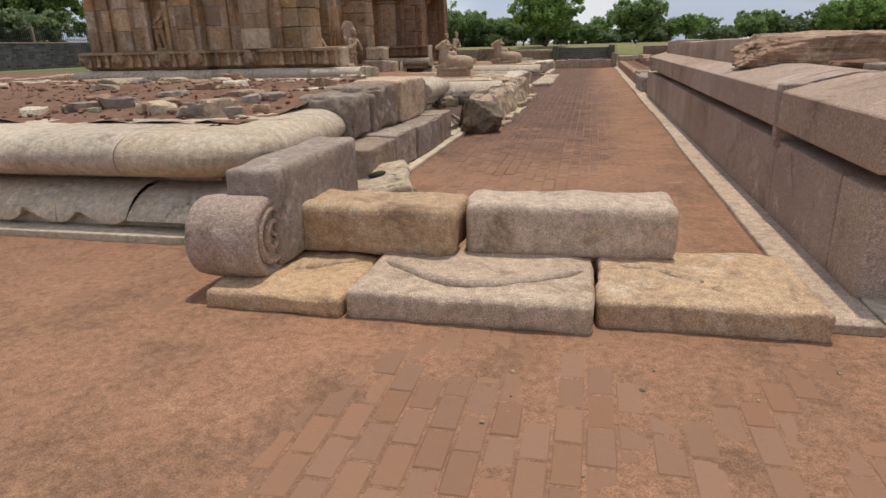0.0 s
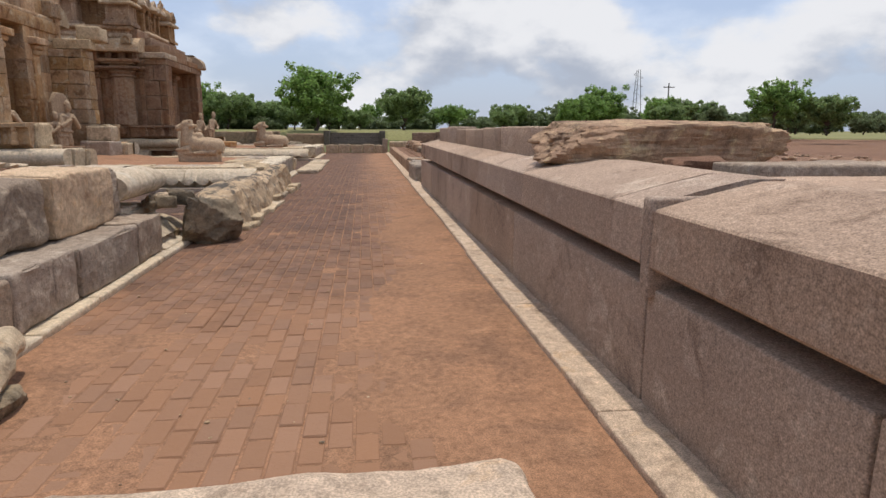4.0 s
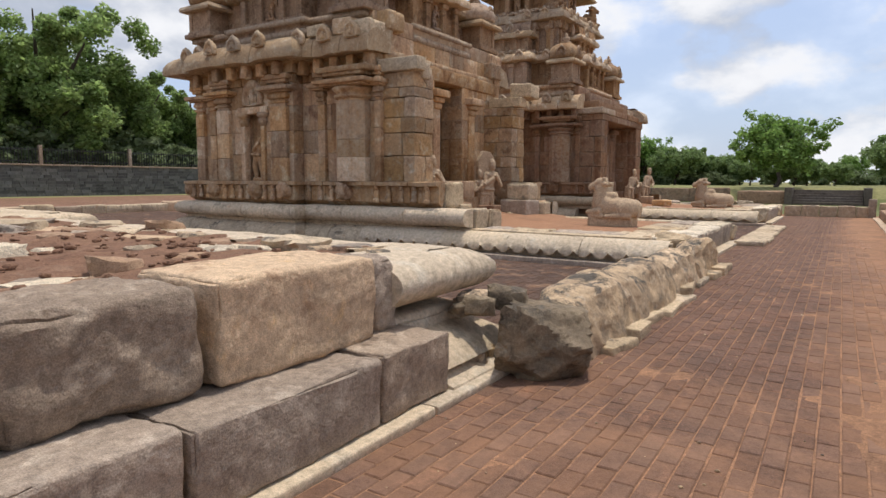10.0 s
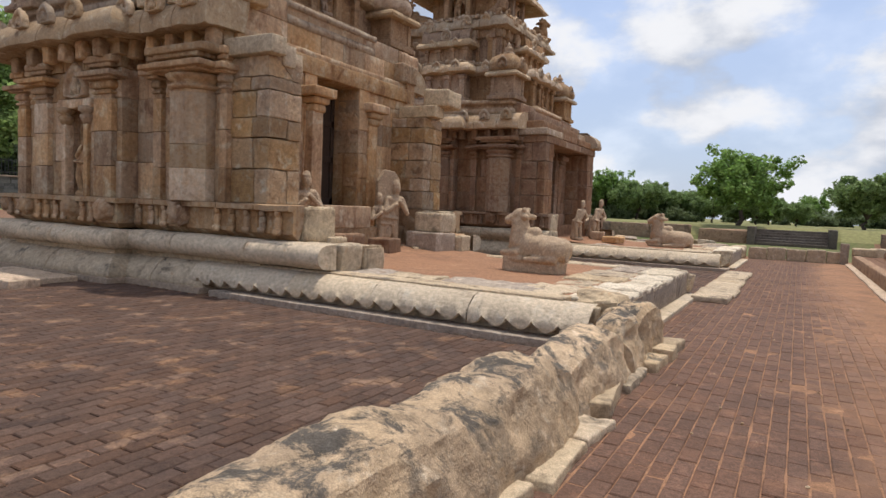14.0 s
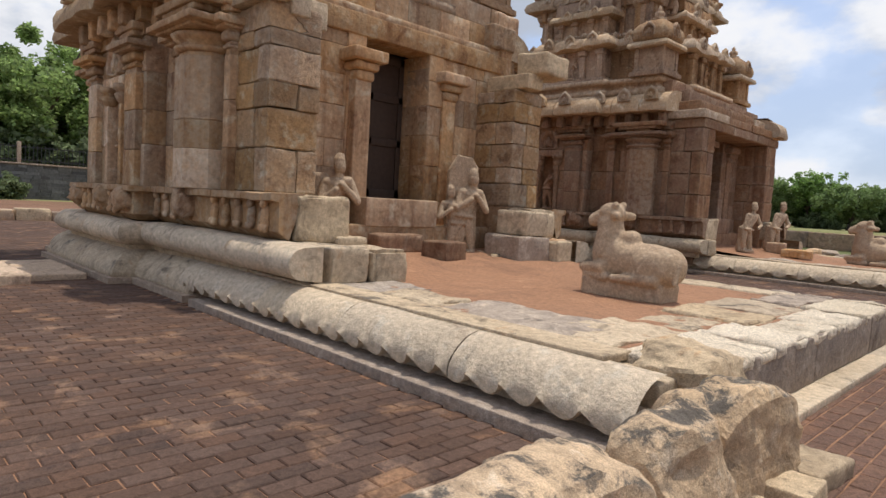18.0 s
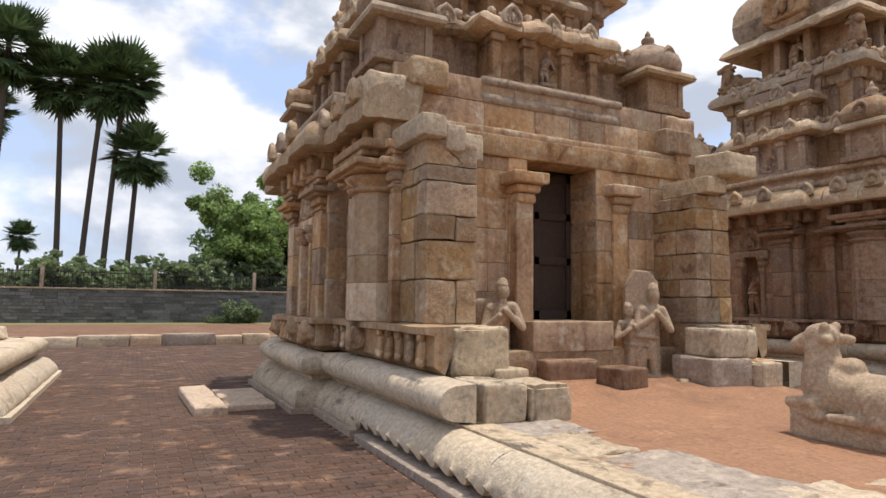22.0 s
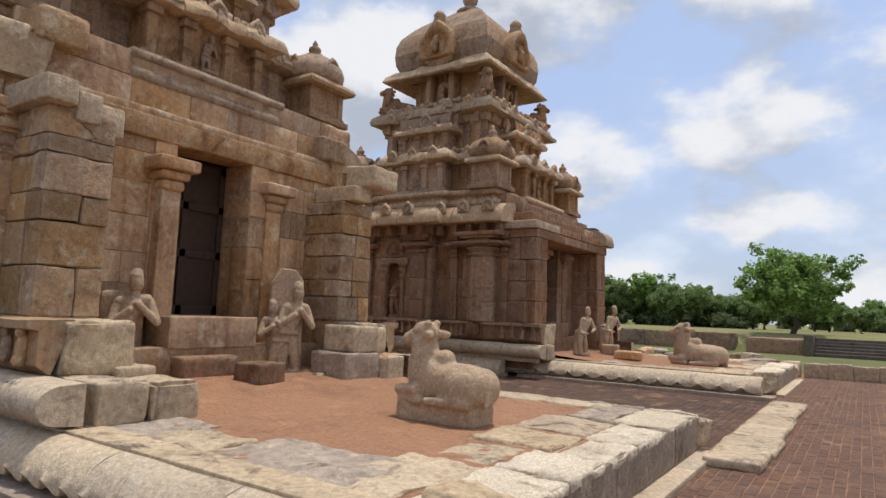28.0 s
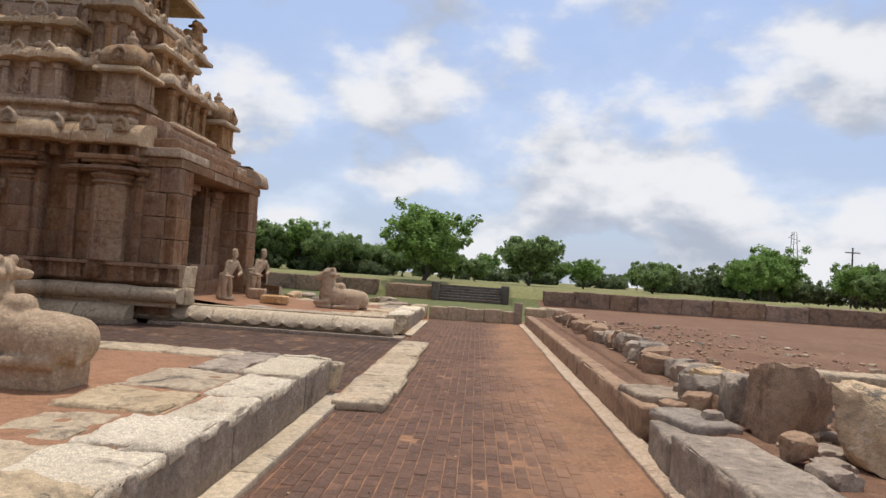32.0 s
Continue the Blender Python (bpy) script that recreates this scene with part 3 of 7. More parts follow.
        faces.append(tuple((s - 1) * m + k for k in range(m))[::-1])
    return mesh_of(name, verts, faces, smooth, 40 if smooth else 18)


def petal_row(x0, x1, y, top, lip, period, dip, seed=0, name="petals"):
    """A lotus moulding facing -y: a rounded slope from top (outward, height) down to a lip cut into petals, whose tips curl out."""
    nu = int((x1 - x0) / period * 12)
    nv = 10
    verts, faces = [], []
    for i in range(nu + 1):
        x = x0 + (x1 - x0) * i / nu
        ph = (x / period) % 1.0
        c = abs(math.sin(math.pi * ph)) ** 0.8
        for j in range(nv + 3):
            v = min(1.0, j / nv)
            a = v * math.pi / 2
            off = top[0] + (lip[0] - top[0]) * math.sin(a) ** 0.9
            z = lip[1] + (top[1] - lip[1]) * (1 - (1 - math.cos(a)))
            near = max(0.0, (v - 0.55) / 0.45)
            z += dip * (1 - c) * near ** 2
            off += near ** 3 * (0.05 * (1 - c) ** 2 - 0.02 * c) + 0.03 * near * (1 - near) * c
            if j > nv:
                off -= 0.03 if j == nv + 1 else 0.16
                z -= 0.012 if j == nv + 1 else -0.02
            w = Vector((x, y - off, z))
            r_ = rough_offset(w, 0.008, 2.2, seed)
            verts.append(w + Vector((0, -r_, r_ * 0.5)))
    m = nv + 3
    for i in range(nu):
        for j in range(m - 1):
            faces.append((i * m + j, i * m + j + 1, (i + 1) * m + j + 1, (i + 1) * m + j))
    return mesh_of(name, verts, faces, True, 50)


def lathe(c, rings, seg=12, square=0.0, turn=0.0, name="turned", smooth=True, axis="z"):
    """A turned (or, with square, four-sided) body from rings of (radius, height)."""
    verts, faces = [], []
    for r, z in rings:
        for j in range(seg):
            a = 2 * math.pi * j / seg + turn
            x, y = math.cos(a), math.sin(a)
            if square:
                k = max(abs(x), abs(y))
                f = 1 / k * square + (1 - square)
                x, y = x * f, y * f
            v = (x * r, y * r, z)
            if axis == "x":
                v = (z, x * r, y * r)
            verts.append(Vector(c) + Vector(v))
    for i in range(len(rings) - 1):
        for j in range(seg):
            faces.append((i * seg + j, i * seg + (j + 1) % seg, (i + 1) * seg + (j + 1) % seg, (i + 1) * seg + j))
    faces.append(tuple(range(seg))[::-1])
    faces.append(tuple((len(rings) - 1) * seg + j for j in range(seg)))
    return mesh_of(name, verts, faces, smooth)


def joined(meshes, name="joined"):
    """Several meshes as one."""
    verts, faces, sm = [], [], []
    for me in meshes:
        b = len(verts)
        verts += [v.co.copy() for v in me.vertices]
        for p in me.polygons:
            faces.append(tuple(b + i for i in p.vertices))
            sm.append(p.use_smooth)
    out = mesh_of(name, verts, faces)
    out.polygons.foreach_set("use_smooth", sm)
    return out


def moved(me, m):
    out = me.copy()
    out.transform(m)
    return out


def rect(x0, x1, y0, y1):
    return [(x0, y0), (x1, y0), (x1, y1), (x0, y1)]


def sheet(x0, x1, y0, y1, step, height, name="sheet"):
    nx, ny = max(1, int((x1 - x0) / step)), max(1, int((y1 - y0) / step))
    verts = []
    for j in range(ny + 1):
        for i in range(nx + 1):
            x, y = x0 + (x1 - x0) * i / nx, y0 + (y1 - y0) * j / ny
            verts.append((x, y, height(x, y)))
    faces = [(j * (nx + 1) + i, j * (nx + 1) + i + 1, (j + 1) * (nx + 1) + i + 1, (j + 1) * (nx + 1) + i) for j in range(ny) for i in range(nx)]
    return mesh_of(name, verts, faces, True)


def n2d(x, y, f, s=0.0):
    return noise.noise(Vector((x * f, y * f, s)))


def tube(points, radii, seg=8):
    verts, faces = [], []
    for i, p in enumerate(points):
        d = (points[min(i + 1, len(points) - 1)] - points[max(i - 1, 0)]).normalized()
        a = d.orthogonal().normalized()
        b = d.cross(a)
        for j in range(seg):
            t = 2 * math.pi * j / seg
            verts.append(p + (a * math.cos(t) + b * math.sin(t)) * radii[i])
    for i in range(len(points) - 1):
        for j in range(seg):
            faces.append((i * seg + j, i * seg + (j + 1) % seg, (i + 1) * seg + (j + 1) % seg, (i + 1) * seg + j))
    return mesh_of("tube", verts, faces, True)


# ---------------------------------------------------------------- shrines
WALL_Z0, WALL_Z1 = 1.34, 3.35


def bayed(cx, cy, h, bay, half=1.2):
    """A square plan with a projecting bay in the middle of each side, anticlockwise from the south-west corner."""
    q = h + bay
    pts = [(-h, -h), (-half, -h), (-half, -q), (half, -q), (half, -h), (h, -h), (h, -half), (q, -half), (q, half), (h, half), (h, h),
           (half, h), (half, q), (-half, q), (-half, h), (-h, h), (-h, half), (-q, half), (-q, -half), (-h, -half)]
    return [(cx + x, cy + y) for x, y in pts]


LOTUS = [(0.2, 0.09), (0.57, 0.09), (0.58, 0.13), (0.555, 0.2), (0.5, 0.28), (0.42, 0.36), (0.32, 0.42), (0.2, 0.45)]
TORUS = [(0.1, 0.49)] + [(0.29 + 0.185 * math.cos(a), 0.67 + 0.165 * math.sin(a)) for a in [radians(-80 + 20 * k) for k in range(9)]] + [(0.1, 0.84)]
KERB = [(0.1, 0.0), (0.64, 0.0), (0.64, 0.085), (0.1, 0.09)]
FRIEZE = [(0.08, 0.84), (0.16, 0.9), (0.2, 0.93), (0.2, 1.24), (0.3, 1.26), (0.3, 1.335), (-0.1, 1.345)]
BEAM = [(-0.1, 3.5), (0.06, 3.5), (0.06, 3.66), (0.13, 3.68), (0.13, 3.86), (0.2, 3.9), (0.2, 3.96), (-0.1, 3.97)]
KAPOTA = [(-0.2, 3.93), (0.3, 3.92), (0.5, 3.9), (0.56, 3.92), (0.575, 4.0), (0.55, 4.12), (0.48, 4.24), (0.36, 4.33), (0.22, 4.39), (0.05, 4.43), (-0.3, 4.46)]


def small_arch(c, out, s, name="kudu"):
    """A horseshoe gable: lumpy raised rim, sunk middle with a small carved boss, and a knob on top, facing outwards."""
    o = Vector((out[0], out[1], 0))
    t = Vector((-o.y, o.x, 0))
    verts, faces = [], []
    rings = [(1.0, -0.5), (1.04, 0.0), (1.0, 0.15), (0.88, 0.24), (0.76, 0.19), (0.71, 0.05), (0.3, 0.04)]
    seg = 18
    for r, d in rings:
        for j in range(seg):
            a = 2 * math.pi * j / seg
            x, z = math.cos(a) * r, math.sin(a) * r
            if z < -0.45:
                z = -0.45 - (abs(z) - 0.45) * 0.35
                x *= 1.0 + 0.35 * (r > 0.8)
            if z > 0.6 and r > 0.8:
                z *= 1.12
            if r > 0.8 and abs(x) < 0.3 and z > 0:
                z *= 1.12
            w = Vector(c) + t * x * s + Vector((0, 0, z * s)) + o * d * s
            verts.append(w + o * s * 0.12 * noise.noise(w * (2.6 / s)))
    for i in range(len(rings) - 1):
        for j in range(seg):
            faces.append((i * seg + j, i * seg + (j + 1) % seg, (i + 1) * seg + (j + 1) % seg, (i + 1) * seg + j))
    faces.append(tuple((len(rings) - 1) * seg + j for j in range(seg)))
    a = mesh_of(name, verts, faces, True)
    k = lathe(Vector(c) + Vector((0, 0, 0.98 * s)) - o * 0.1 * s, [(0.3 * s, 0), (0.36 * s, 0.12 * s), (0.26 * s, 0.3 * s), (0.1 * s, 0.46 * s)], 8)
    boss = boulder(Vector(c) + Vector((0, 0, -0.42 * s)) + o * 0.05 * s, (0.6 * s, 0.4 * s, 0.7 * s), 3, 0.25, 2, 8, 0.8)
    face = boulder(Vector(c) + Vector((0, 0, 0.12 * s)) + o * 0.06 * s, (0.34 * s, 0.34 * s, 0.4 * s), 5, 0.2, 2, 7, 0.8)
    legs = [boulder(Vector(c) + t * sx * 0.36 * s + Vector((0, 0, -0.5 * s)) + o * 0.05 * s, (0.22 * s, 0.3 * s, 0.7 * s), 7, 0.25, 2, 7, 0.8) for sx in (-1, 1)]
    return joined([a, k, boss, face] + legs, name)


def lumps(a, b, z, out, size, seed, name="beast_row"):
    """A row of small worn carved lumps between two points, as on the crests of the eaves."""
    r = random.Random(seed)
    a, b = Vector((a[0], a[1], z)), Vector((b[0], b[1], z))
    L = (b - a).length
    n = max(1, int(L / (size * 0.95)))
    return joined([boulder(a.lerp(b, (k + 0.5) / n) + Vector((r.uniform(-0.02, 0.02), r.uniform(-0.02, 0.02), -size * 0.2)), (size * r.uniform(0.7, 1.1), size * r.uniform(0.7, 1.1), size * r.uniform(0.6, 1.25)), r.randint(0, 60), 0.3, 1.8, 6, 0.75) for k in range(n)], name)


def pilaster(x, y, out, w, z0, z1, seed=0):
    """Shaft, neck, cushion, broad abacus and corbel of an engaged pillar, standing against a wall; wide ones are eight-sided."""
    o = Vector((out[0], out[1], 0))
    t = Vector((-o.y, o.x, 0))
    h = w / 2
    octagon = w >= 0.7
    front = h - 0.02 if octagon else 0.1

    def bx(hw, d, a, b, r=0.012, amp=0.006):
        p, q = Vector((x, y, 0)) - t * hw - o * 0.06, Vector((x, y, 0)) + t * hw + o * d
        lo = (min(p.x, q.x), min(p.y, q.y), a)
        hi = (max(p.x, q.x), max(p.y, q.y), b)
        return rbox(lo, hi, r, amp, 3, 0.2, seed)
    if octagon:
        c = (x + o.x * 0.02, y + o.y * 0.02, 0)
        drum = lambda a, b, k: lathe(c, [(h * k - 0.012, a), (h * k, a + 0.012), (h * k, b - 0.012), (h * k - 0.012, b)], 8, 0, math.pi / 8, smooth=False)  # noqa: E731
        shaft = [drum(z0, z0 + 0.5, 1.0), drum(z0 + 0.5, z0 + 0.86, 0.99), drum(z0 + 0.86, z1 - 0.36, 1.0), lathe(c, [(h * 0.9, z1 - 0.37), (h * 0.9, z1 - 0.3)], 8, 0, math.pi / 8, smooth=False)]
        capital = lathe(c, [(h * 0.92, z1 - 0.31), (h * 1.05, z1 - 0.28), (h * 1.07, z1 - 0.25), (h * 0.93, z1 - 0.23), (h * 0.9, z1 - 0.2), (h * 1.08, z1 - 0.15), (h * 1.16, z1 - 0.1), (h * 1.02, z1 - 0.06)], 24)
    else:
        shaft = [bx(h, front, z0, z0 + 0.52), bx(h * 0.985, front - 0.004, z0 + 0.526, z0 + 1.1), bx(h, front, z0 + 1.106, z1 - 0.37), bx(h * 0.88, front - 0.015, z1 - 0.375, z1 - 0.28)]
        capital = joined([bx(h * 1.08, front + 0.03, z1 - 0.3, z1 - 0.25, 0.022), bx(h * 0.9, front - 0.01, z1 - 0.25, z1 - 0.21), bx(h * 1.2, front + 0.06, z1 - 0.21, z1 - 0.09, 0.05), bx(h * 0.98, front + 0.02, z1 - 0.1, z1 - 0.05)])
    wide = h * (1.55 if octagon else 1.7) + 0.06
    abacus = joined([bx(wide * 0.8, front + 0.12, z1 - 0.07, z1 - 0.02, 0.02), bx(wide, front + 0.2, z1 - 0.03, z1 + 0.055, 0.016, 0.012)])
    corbel = joined([bx(h * 0.8, front + 0.0, z1 + 0.05, z1 + 0.15), bx(h * 1.25, front + 0.07, z1 + 0.13, z1 + 0.22, 0.035), bx(h * 1.6, front + 0.11, z1 + 0.2, z1 + 0.32, 0.03)])
    return shaft, capital, abacus, corbel


def split_stone(lo, hi, seed, name="stone"):
    """A block broken through from top to bottom: its two halves, with a wandering gap seen on its x and z faces."""
    r = random.Random(seed)
    n, ph, wide = 9, r.uniform(0, 9), (hi[1] - lo[1])
    cutl = [lo[1] + wide * (0.5 + 0.16 * math.sin(ph + k * 0.55) + r.uniform(-0.06, 0.06)) for k in range(n + 1)]
    out = []
    for side in (0, 1):
        verts, faces = [], []
        for k in range(n + 1):
            z = lo[2] + (hi[2] - lo[2]) * k / n
            ya, yb = (lo[1], cutl[k] - 0.006) if side == 0 else (cutl[k] + 0.006, hi[1])
            ins = 0.012 if k in (0, n) else 0.0
            for q in range(3):
                verts.append((lo[0], ya + (yb - ya) * q / 3, z))
            verts.append((lo[0], yb, z))
            front = hi[0] - ins
            for q in (0.0, 0.1, 0.35, 0.65, 0.9, 1.0):
                y = yb + (ya - yb) * q
                d = 0.014 if q in (0.0, 1.0) else 0.0
                verts.append((front - d + 0.016 * noise.noise(Vector((y * 4 + seed, z * 4, side * 3.0))), y, z))
        m = 10
        for k in range(n):
            for j in range(m):
                faces.append((k * m + j, k * m + (j + 1) % m, (k + 1) * m + (j + 1) % m, (k + 1) * m + j))
        faces += [tuple(range(m - 1, -1, -1)), tuple(n * m + j for j in range(m))]
        me = mesh_of(name, verts, [f[::-1] for f in faces], True, 30)
        out.append(me)
    return out


def courses(axis, at, out, a0, a1, levels, seed, name="stone", depth=0.22, least=0.5, most=1.0, parent=None, mat=None, cut=()):
    """A wall face of dressed blocks in courses. axis: the way along the wall; at: the plane of its face; out: +1 or -1.
    cut: openings (a0, a1, z0, z1) left free."""
    rnd = random.Random(seed)
    for z0, z1 in zip(levels, levels[1:]):
        a = a0
        while a < a1 - 0.05:
            b = min(a1, a + rnd.uniform(least, most))
            if a1 - b < least * 0.5:
                b = a1
            pieces = [(a, b)]
            for c0, c1, d0, d1 in cut:
                if z0 < d1 - 0.02 and z1 > d0 + 0.02:
                    pieces = [q for p in pieces for q in ((p[0], min(p[1], c0)), (max(p[0], c1), p[1])) if q[1] - q[0] > 0.04]
            for a_, b_ in pieces:
                d = rnd.uniform(-0.008, 0.012)
                f, k = at + out * d, at - out * depth
                lo, hi = min(f, k), max(f, k)
                g = 0.0015
                if axis == "x":
                    me = rbox((a_ + g, lo, z0 + g), (b_ - g, hi, z1 - g), 0.009, 0.005, 4, 0.2, rnd.randint(0, 99), chip=0.006)
                else:
                    me = rbox((lo, a_ + g, z0 + g), (hi, b_ - g, z1 - g), 0.009, 0.005, 4, 0.2, rnd.randint(0, 99), chip=0.006)
                put(name, me, mat or WARM, parent)
            a = b


def pavilion(c, w, z0, hb, hr, parent, round_roof=False, seed=0, top=True):
    """A corner pavilion of the tower: moulded base, body with corner shafts, eave, domed roof and pot finial."""
    cx, cy = c
    h = w / 2
    body = [rbox((cx - h * 0.98, cy - h * 0.98, z0), (cx + h * 0.98, cy + h * 0.98, z0 + hb * 0.16), 0.015, 0.006, 4, 0.2, seed),
            rbox((cx - h * 0.86, cy - h * 0.86, z0 + hb * 0.14), (cx + h * 0.86, cy + h * 0.86, z0 + hb * 0.26), 0.015, 0.006, 4, 0.2, seed + 1),
            rbox((cx - h * 0.74, cy - h * 0.74, z0 + hb * 0.2), (cx + h * 0.74, cy + h * 0.74, z0 + hb), 0.012, 0.006, 4, 0.2, seed + 2)]
    for sx in (-1, 1):
        for sy in (-1, 1):
            px, py = cx + sx * h * 0.7, cy + sy * h * 0.7
            body.append(rbox((px - 0.055, py - 0.055, z0 + hb * 0.26), (px + 0.055, py + 0.055, z0 + hb), 0.01, 0.004, 4, 0.3, seed))
    put("pavilion_body", joined(body), TOWER, parent)
    ring = rect(cx - h * 0.78, cx + h * 0.78, cy - h * 0.78, cy + h * 0.78)
    z = z0 + hb
    eave = sweep(ring, [(-0.3, z - 0.03), (h * 0.32, z - 0.02), (h * 0.36, z + 0.03), (h * 0.3, z + 0.1), (h * 0.1, z + 0.15), (-0.2, z + 0.16)], True, 0.008, 3, seed, 0.2)
    put("pavilion_eave", eave, EAVE, parent)
    z += 0.13
    prof = [(0.86, 0.0), (1.02, 0.14), (1.06, 0.34), (0.98, 0.55), (0.8, 0.75), (0.5, 0.92), (0.22, 1.0)]
    roof = lathe((cx, cy, z), [(h * r * (1.08 if round_roof else 0.98), hr * k) for r, k in prof], 24, 0.0 if round_roof else 0.8, math.pi / 24 * 0)
    put("pavilion_roof", roof, TOWER, parent)
    for ox, oy in ((1, 0), (-1, 0), (0, 1), (0, -1)):
        put("kudu", small_arch((cx + ox * h * 0.98, cy + oy * h * 0.98, z + hr * 0.36), (ox, oy), hr * 0.3), TOWER, parent)
    if top:
        f = hr * 0.9
        put("finial", lathe((cx, cy, z + hr * 0.97), [(0.30 * f, 0), (0.34 * f, 0.08 * f), (0.16 * f, 0.16 * f), (0.24 * f, 0.26 * f), (0.22 * f, 0.36 * f), (0.09 * f, 0.46 * f), (0.11 * f, 0.52 * f), (0.02 * f, 0.68 * f)], 12), TOWER, parent)


def limb(a, b, ra, rb, flat=1.0):
    """A tapered rounded limb between two points."""
    a, b = Vector(a), Vector(b)
    d = (b - a).normalized()
    pts = [a - d * ra * 0.85, a - d * ra * 0.5, a, a.lerp(b, 0.5), b, b + d * rb * 0.5, b + d * rb * 0.85]
    me = tube(pts, [ra * 0.3, ra * 0.8, ra, (ra + rb) / 2, rb, rb * 0.8, rb * 0.3], 12)
    for ring in (0, 6):
        c = sum((me.vertices[ring * 12 + k].co for k in range(12)), Vector()) / 12
        for k in range(12):
            me.vertices[ring * 12 + k].co = c.lerp(me.vertices[ring * 12 + k].co, 0.05)
    if flat != 1.0:
        me.transform(Matrix.Translation(a) @ Matrix.Diagonal((flat, 1, 1, 1)) @ Matrix.Translation(-a))
    return me


def seated_bull(c, s, heading, name="bull", pedestal=True, head=True):
    """A couchant bull carved from one stone, as one mesh; heading: radians from +x."""
    parts = []
    if pedestal:
        parts.append(rbox((-0.54, -0.24, 0.0), (0.53, 0.24, 0.23), 0.025, 0.016, 3, 0.08, 5, chip=0.02))

    def blob(p, r, seed, sq=0.95, am=0.02, tilt=0.0):
        return moved(boulder((0, 0, -r[2]), (2 * r[0], 2 * r[1], 2 * r[2]), seed, am, 1.1, 16, sq), Matrix.Translation(p) @ Matrix.Rotation(tilt, 4, "Y"))
    z = 0.2 if pedestal else 0.0
    parts += [blob((-0.2, 0, z + 0.25), (0.44, 0.26, 0.235), 1, 0.85), blob((-0.46, 0, z + 0.23), (0.22, 0.275, 0.225), 2, 0.85), blob((0.1, 0, z + 0.27), (0.27, 0.235, 0.27), 3),
              blob((0.03, 0, z + 0.5), (0.16, 0.12, 0.125), 4, 0.95, 0.01, 0.25), blob((0.3, 0, z + 0.36), (0.19, 0.2, 0.26), 5),
              limb((0.27, 0, z + 0.32), (0.3, 0, z + 0.72), 0.215, 0.155), limb((0.43, 0, z + 0.24), (0.42, 0, z + 0.56), 0.08, 0.06)]
    if head:
        parts += [blob((0.29, 0, z + 0.82), (0.17, 0.135, 0.135), 7), limb((0.31, 0, z + 0.81), (0.5, 0, z + 0.74), 0.125, 0.092), blob((0.54, 0, z + 0.73), (0.06, 0.1, 0.085), 8)]
        for sy in (-1, 1):
            parts.append(limb((0.2, sy * 0.1, z + 0.8), (0.1, sy * 0.18, z + 0.79), 0.06, 0.05))
            parts.append(blob((0.2, sy * 0.09, z + 0.92), (0.05, 0.045, 0.05), 11))
            parts.append(blob((0.36, sy * 0.115, z + 0.84), (0.045, 0.02, 0.03), 10))
    for sy in (-1, 1):
        parts += [limb((0.24, sy * 0.21, z + 0.16), (0.55, sy * 0.16, z + 0.14), 0.085, 0.06), limb((0.5, sy * 0.17, z + 0.06), (0.24, sy * 0.23, z + 0.05), 0.05, 0.05), blob((0.2, sy * 0.235, z + 0.05), (0.07, 0.055, 0.055), 9),
                  blob((-0.36, sy * 0.2, z + 0.21), (0.23, 0.11, 0.2), 13), limb((-0.46, sy * 0.26, z + 0.07), (0.0, sy * 0.265, z + 0.06), 0.075, 0.05), blob((0.05, sy * 0.265, z + 0.055), (0.07, 0.05, 0.05), 12)]
    parts.append(limb((-0.67, 0.06, z + 0.3), (-0.66, 0.16, z + 0.05), 0.035, 0.03))
    me = fused(joined(parts, name), 0.016, 5)
    me.transform(Matrix.Translation(c) @ Matrix.Rotation(heading, 4, "Z") @ Matrix.Scale(s, 4))
    return me


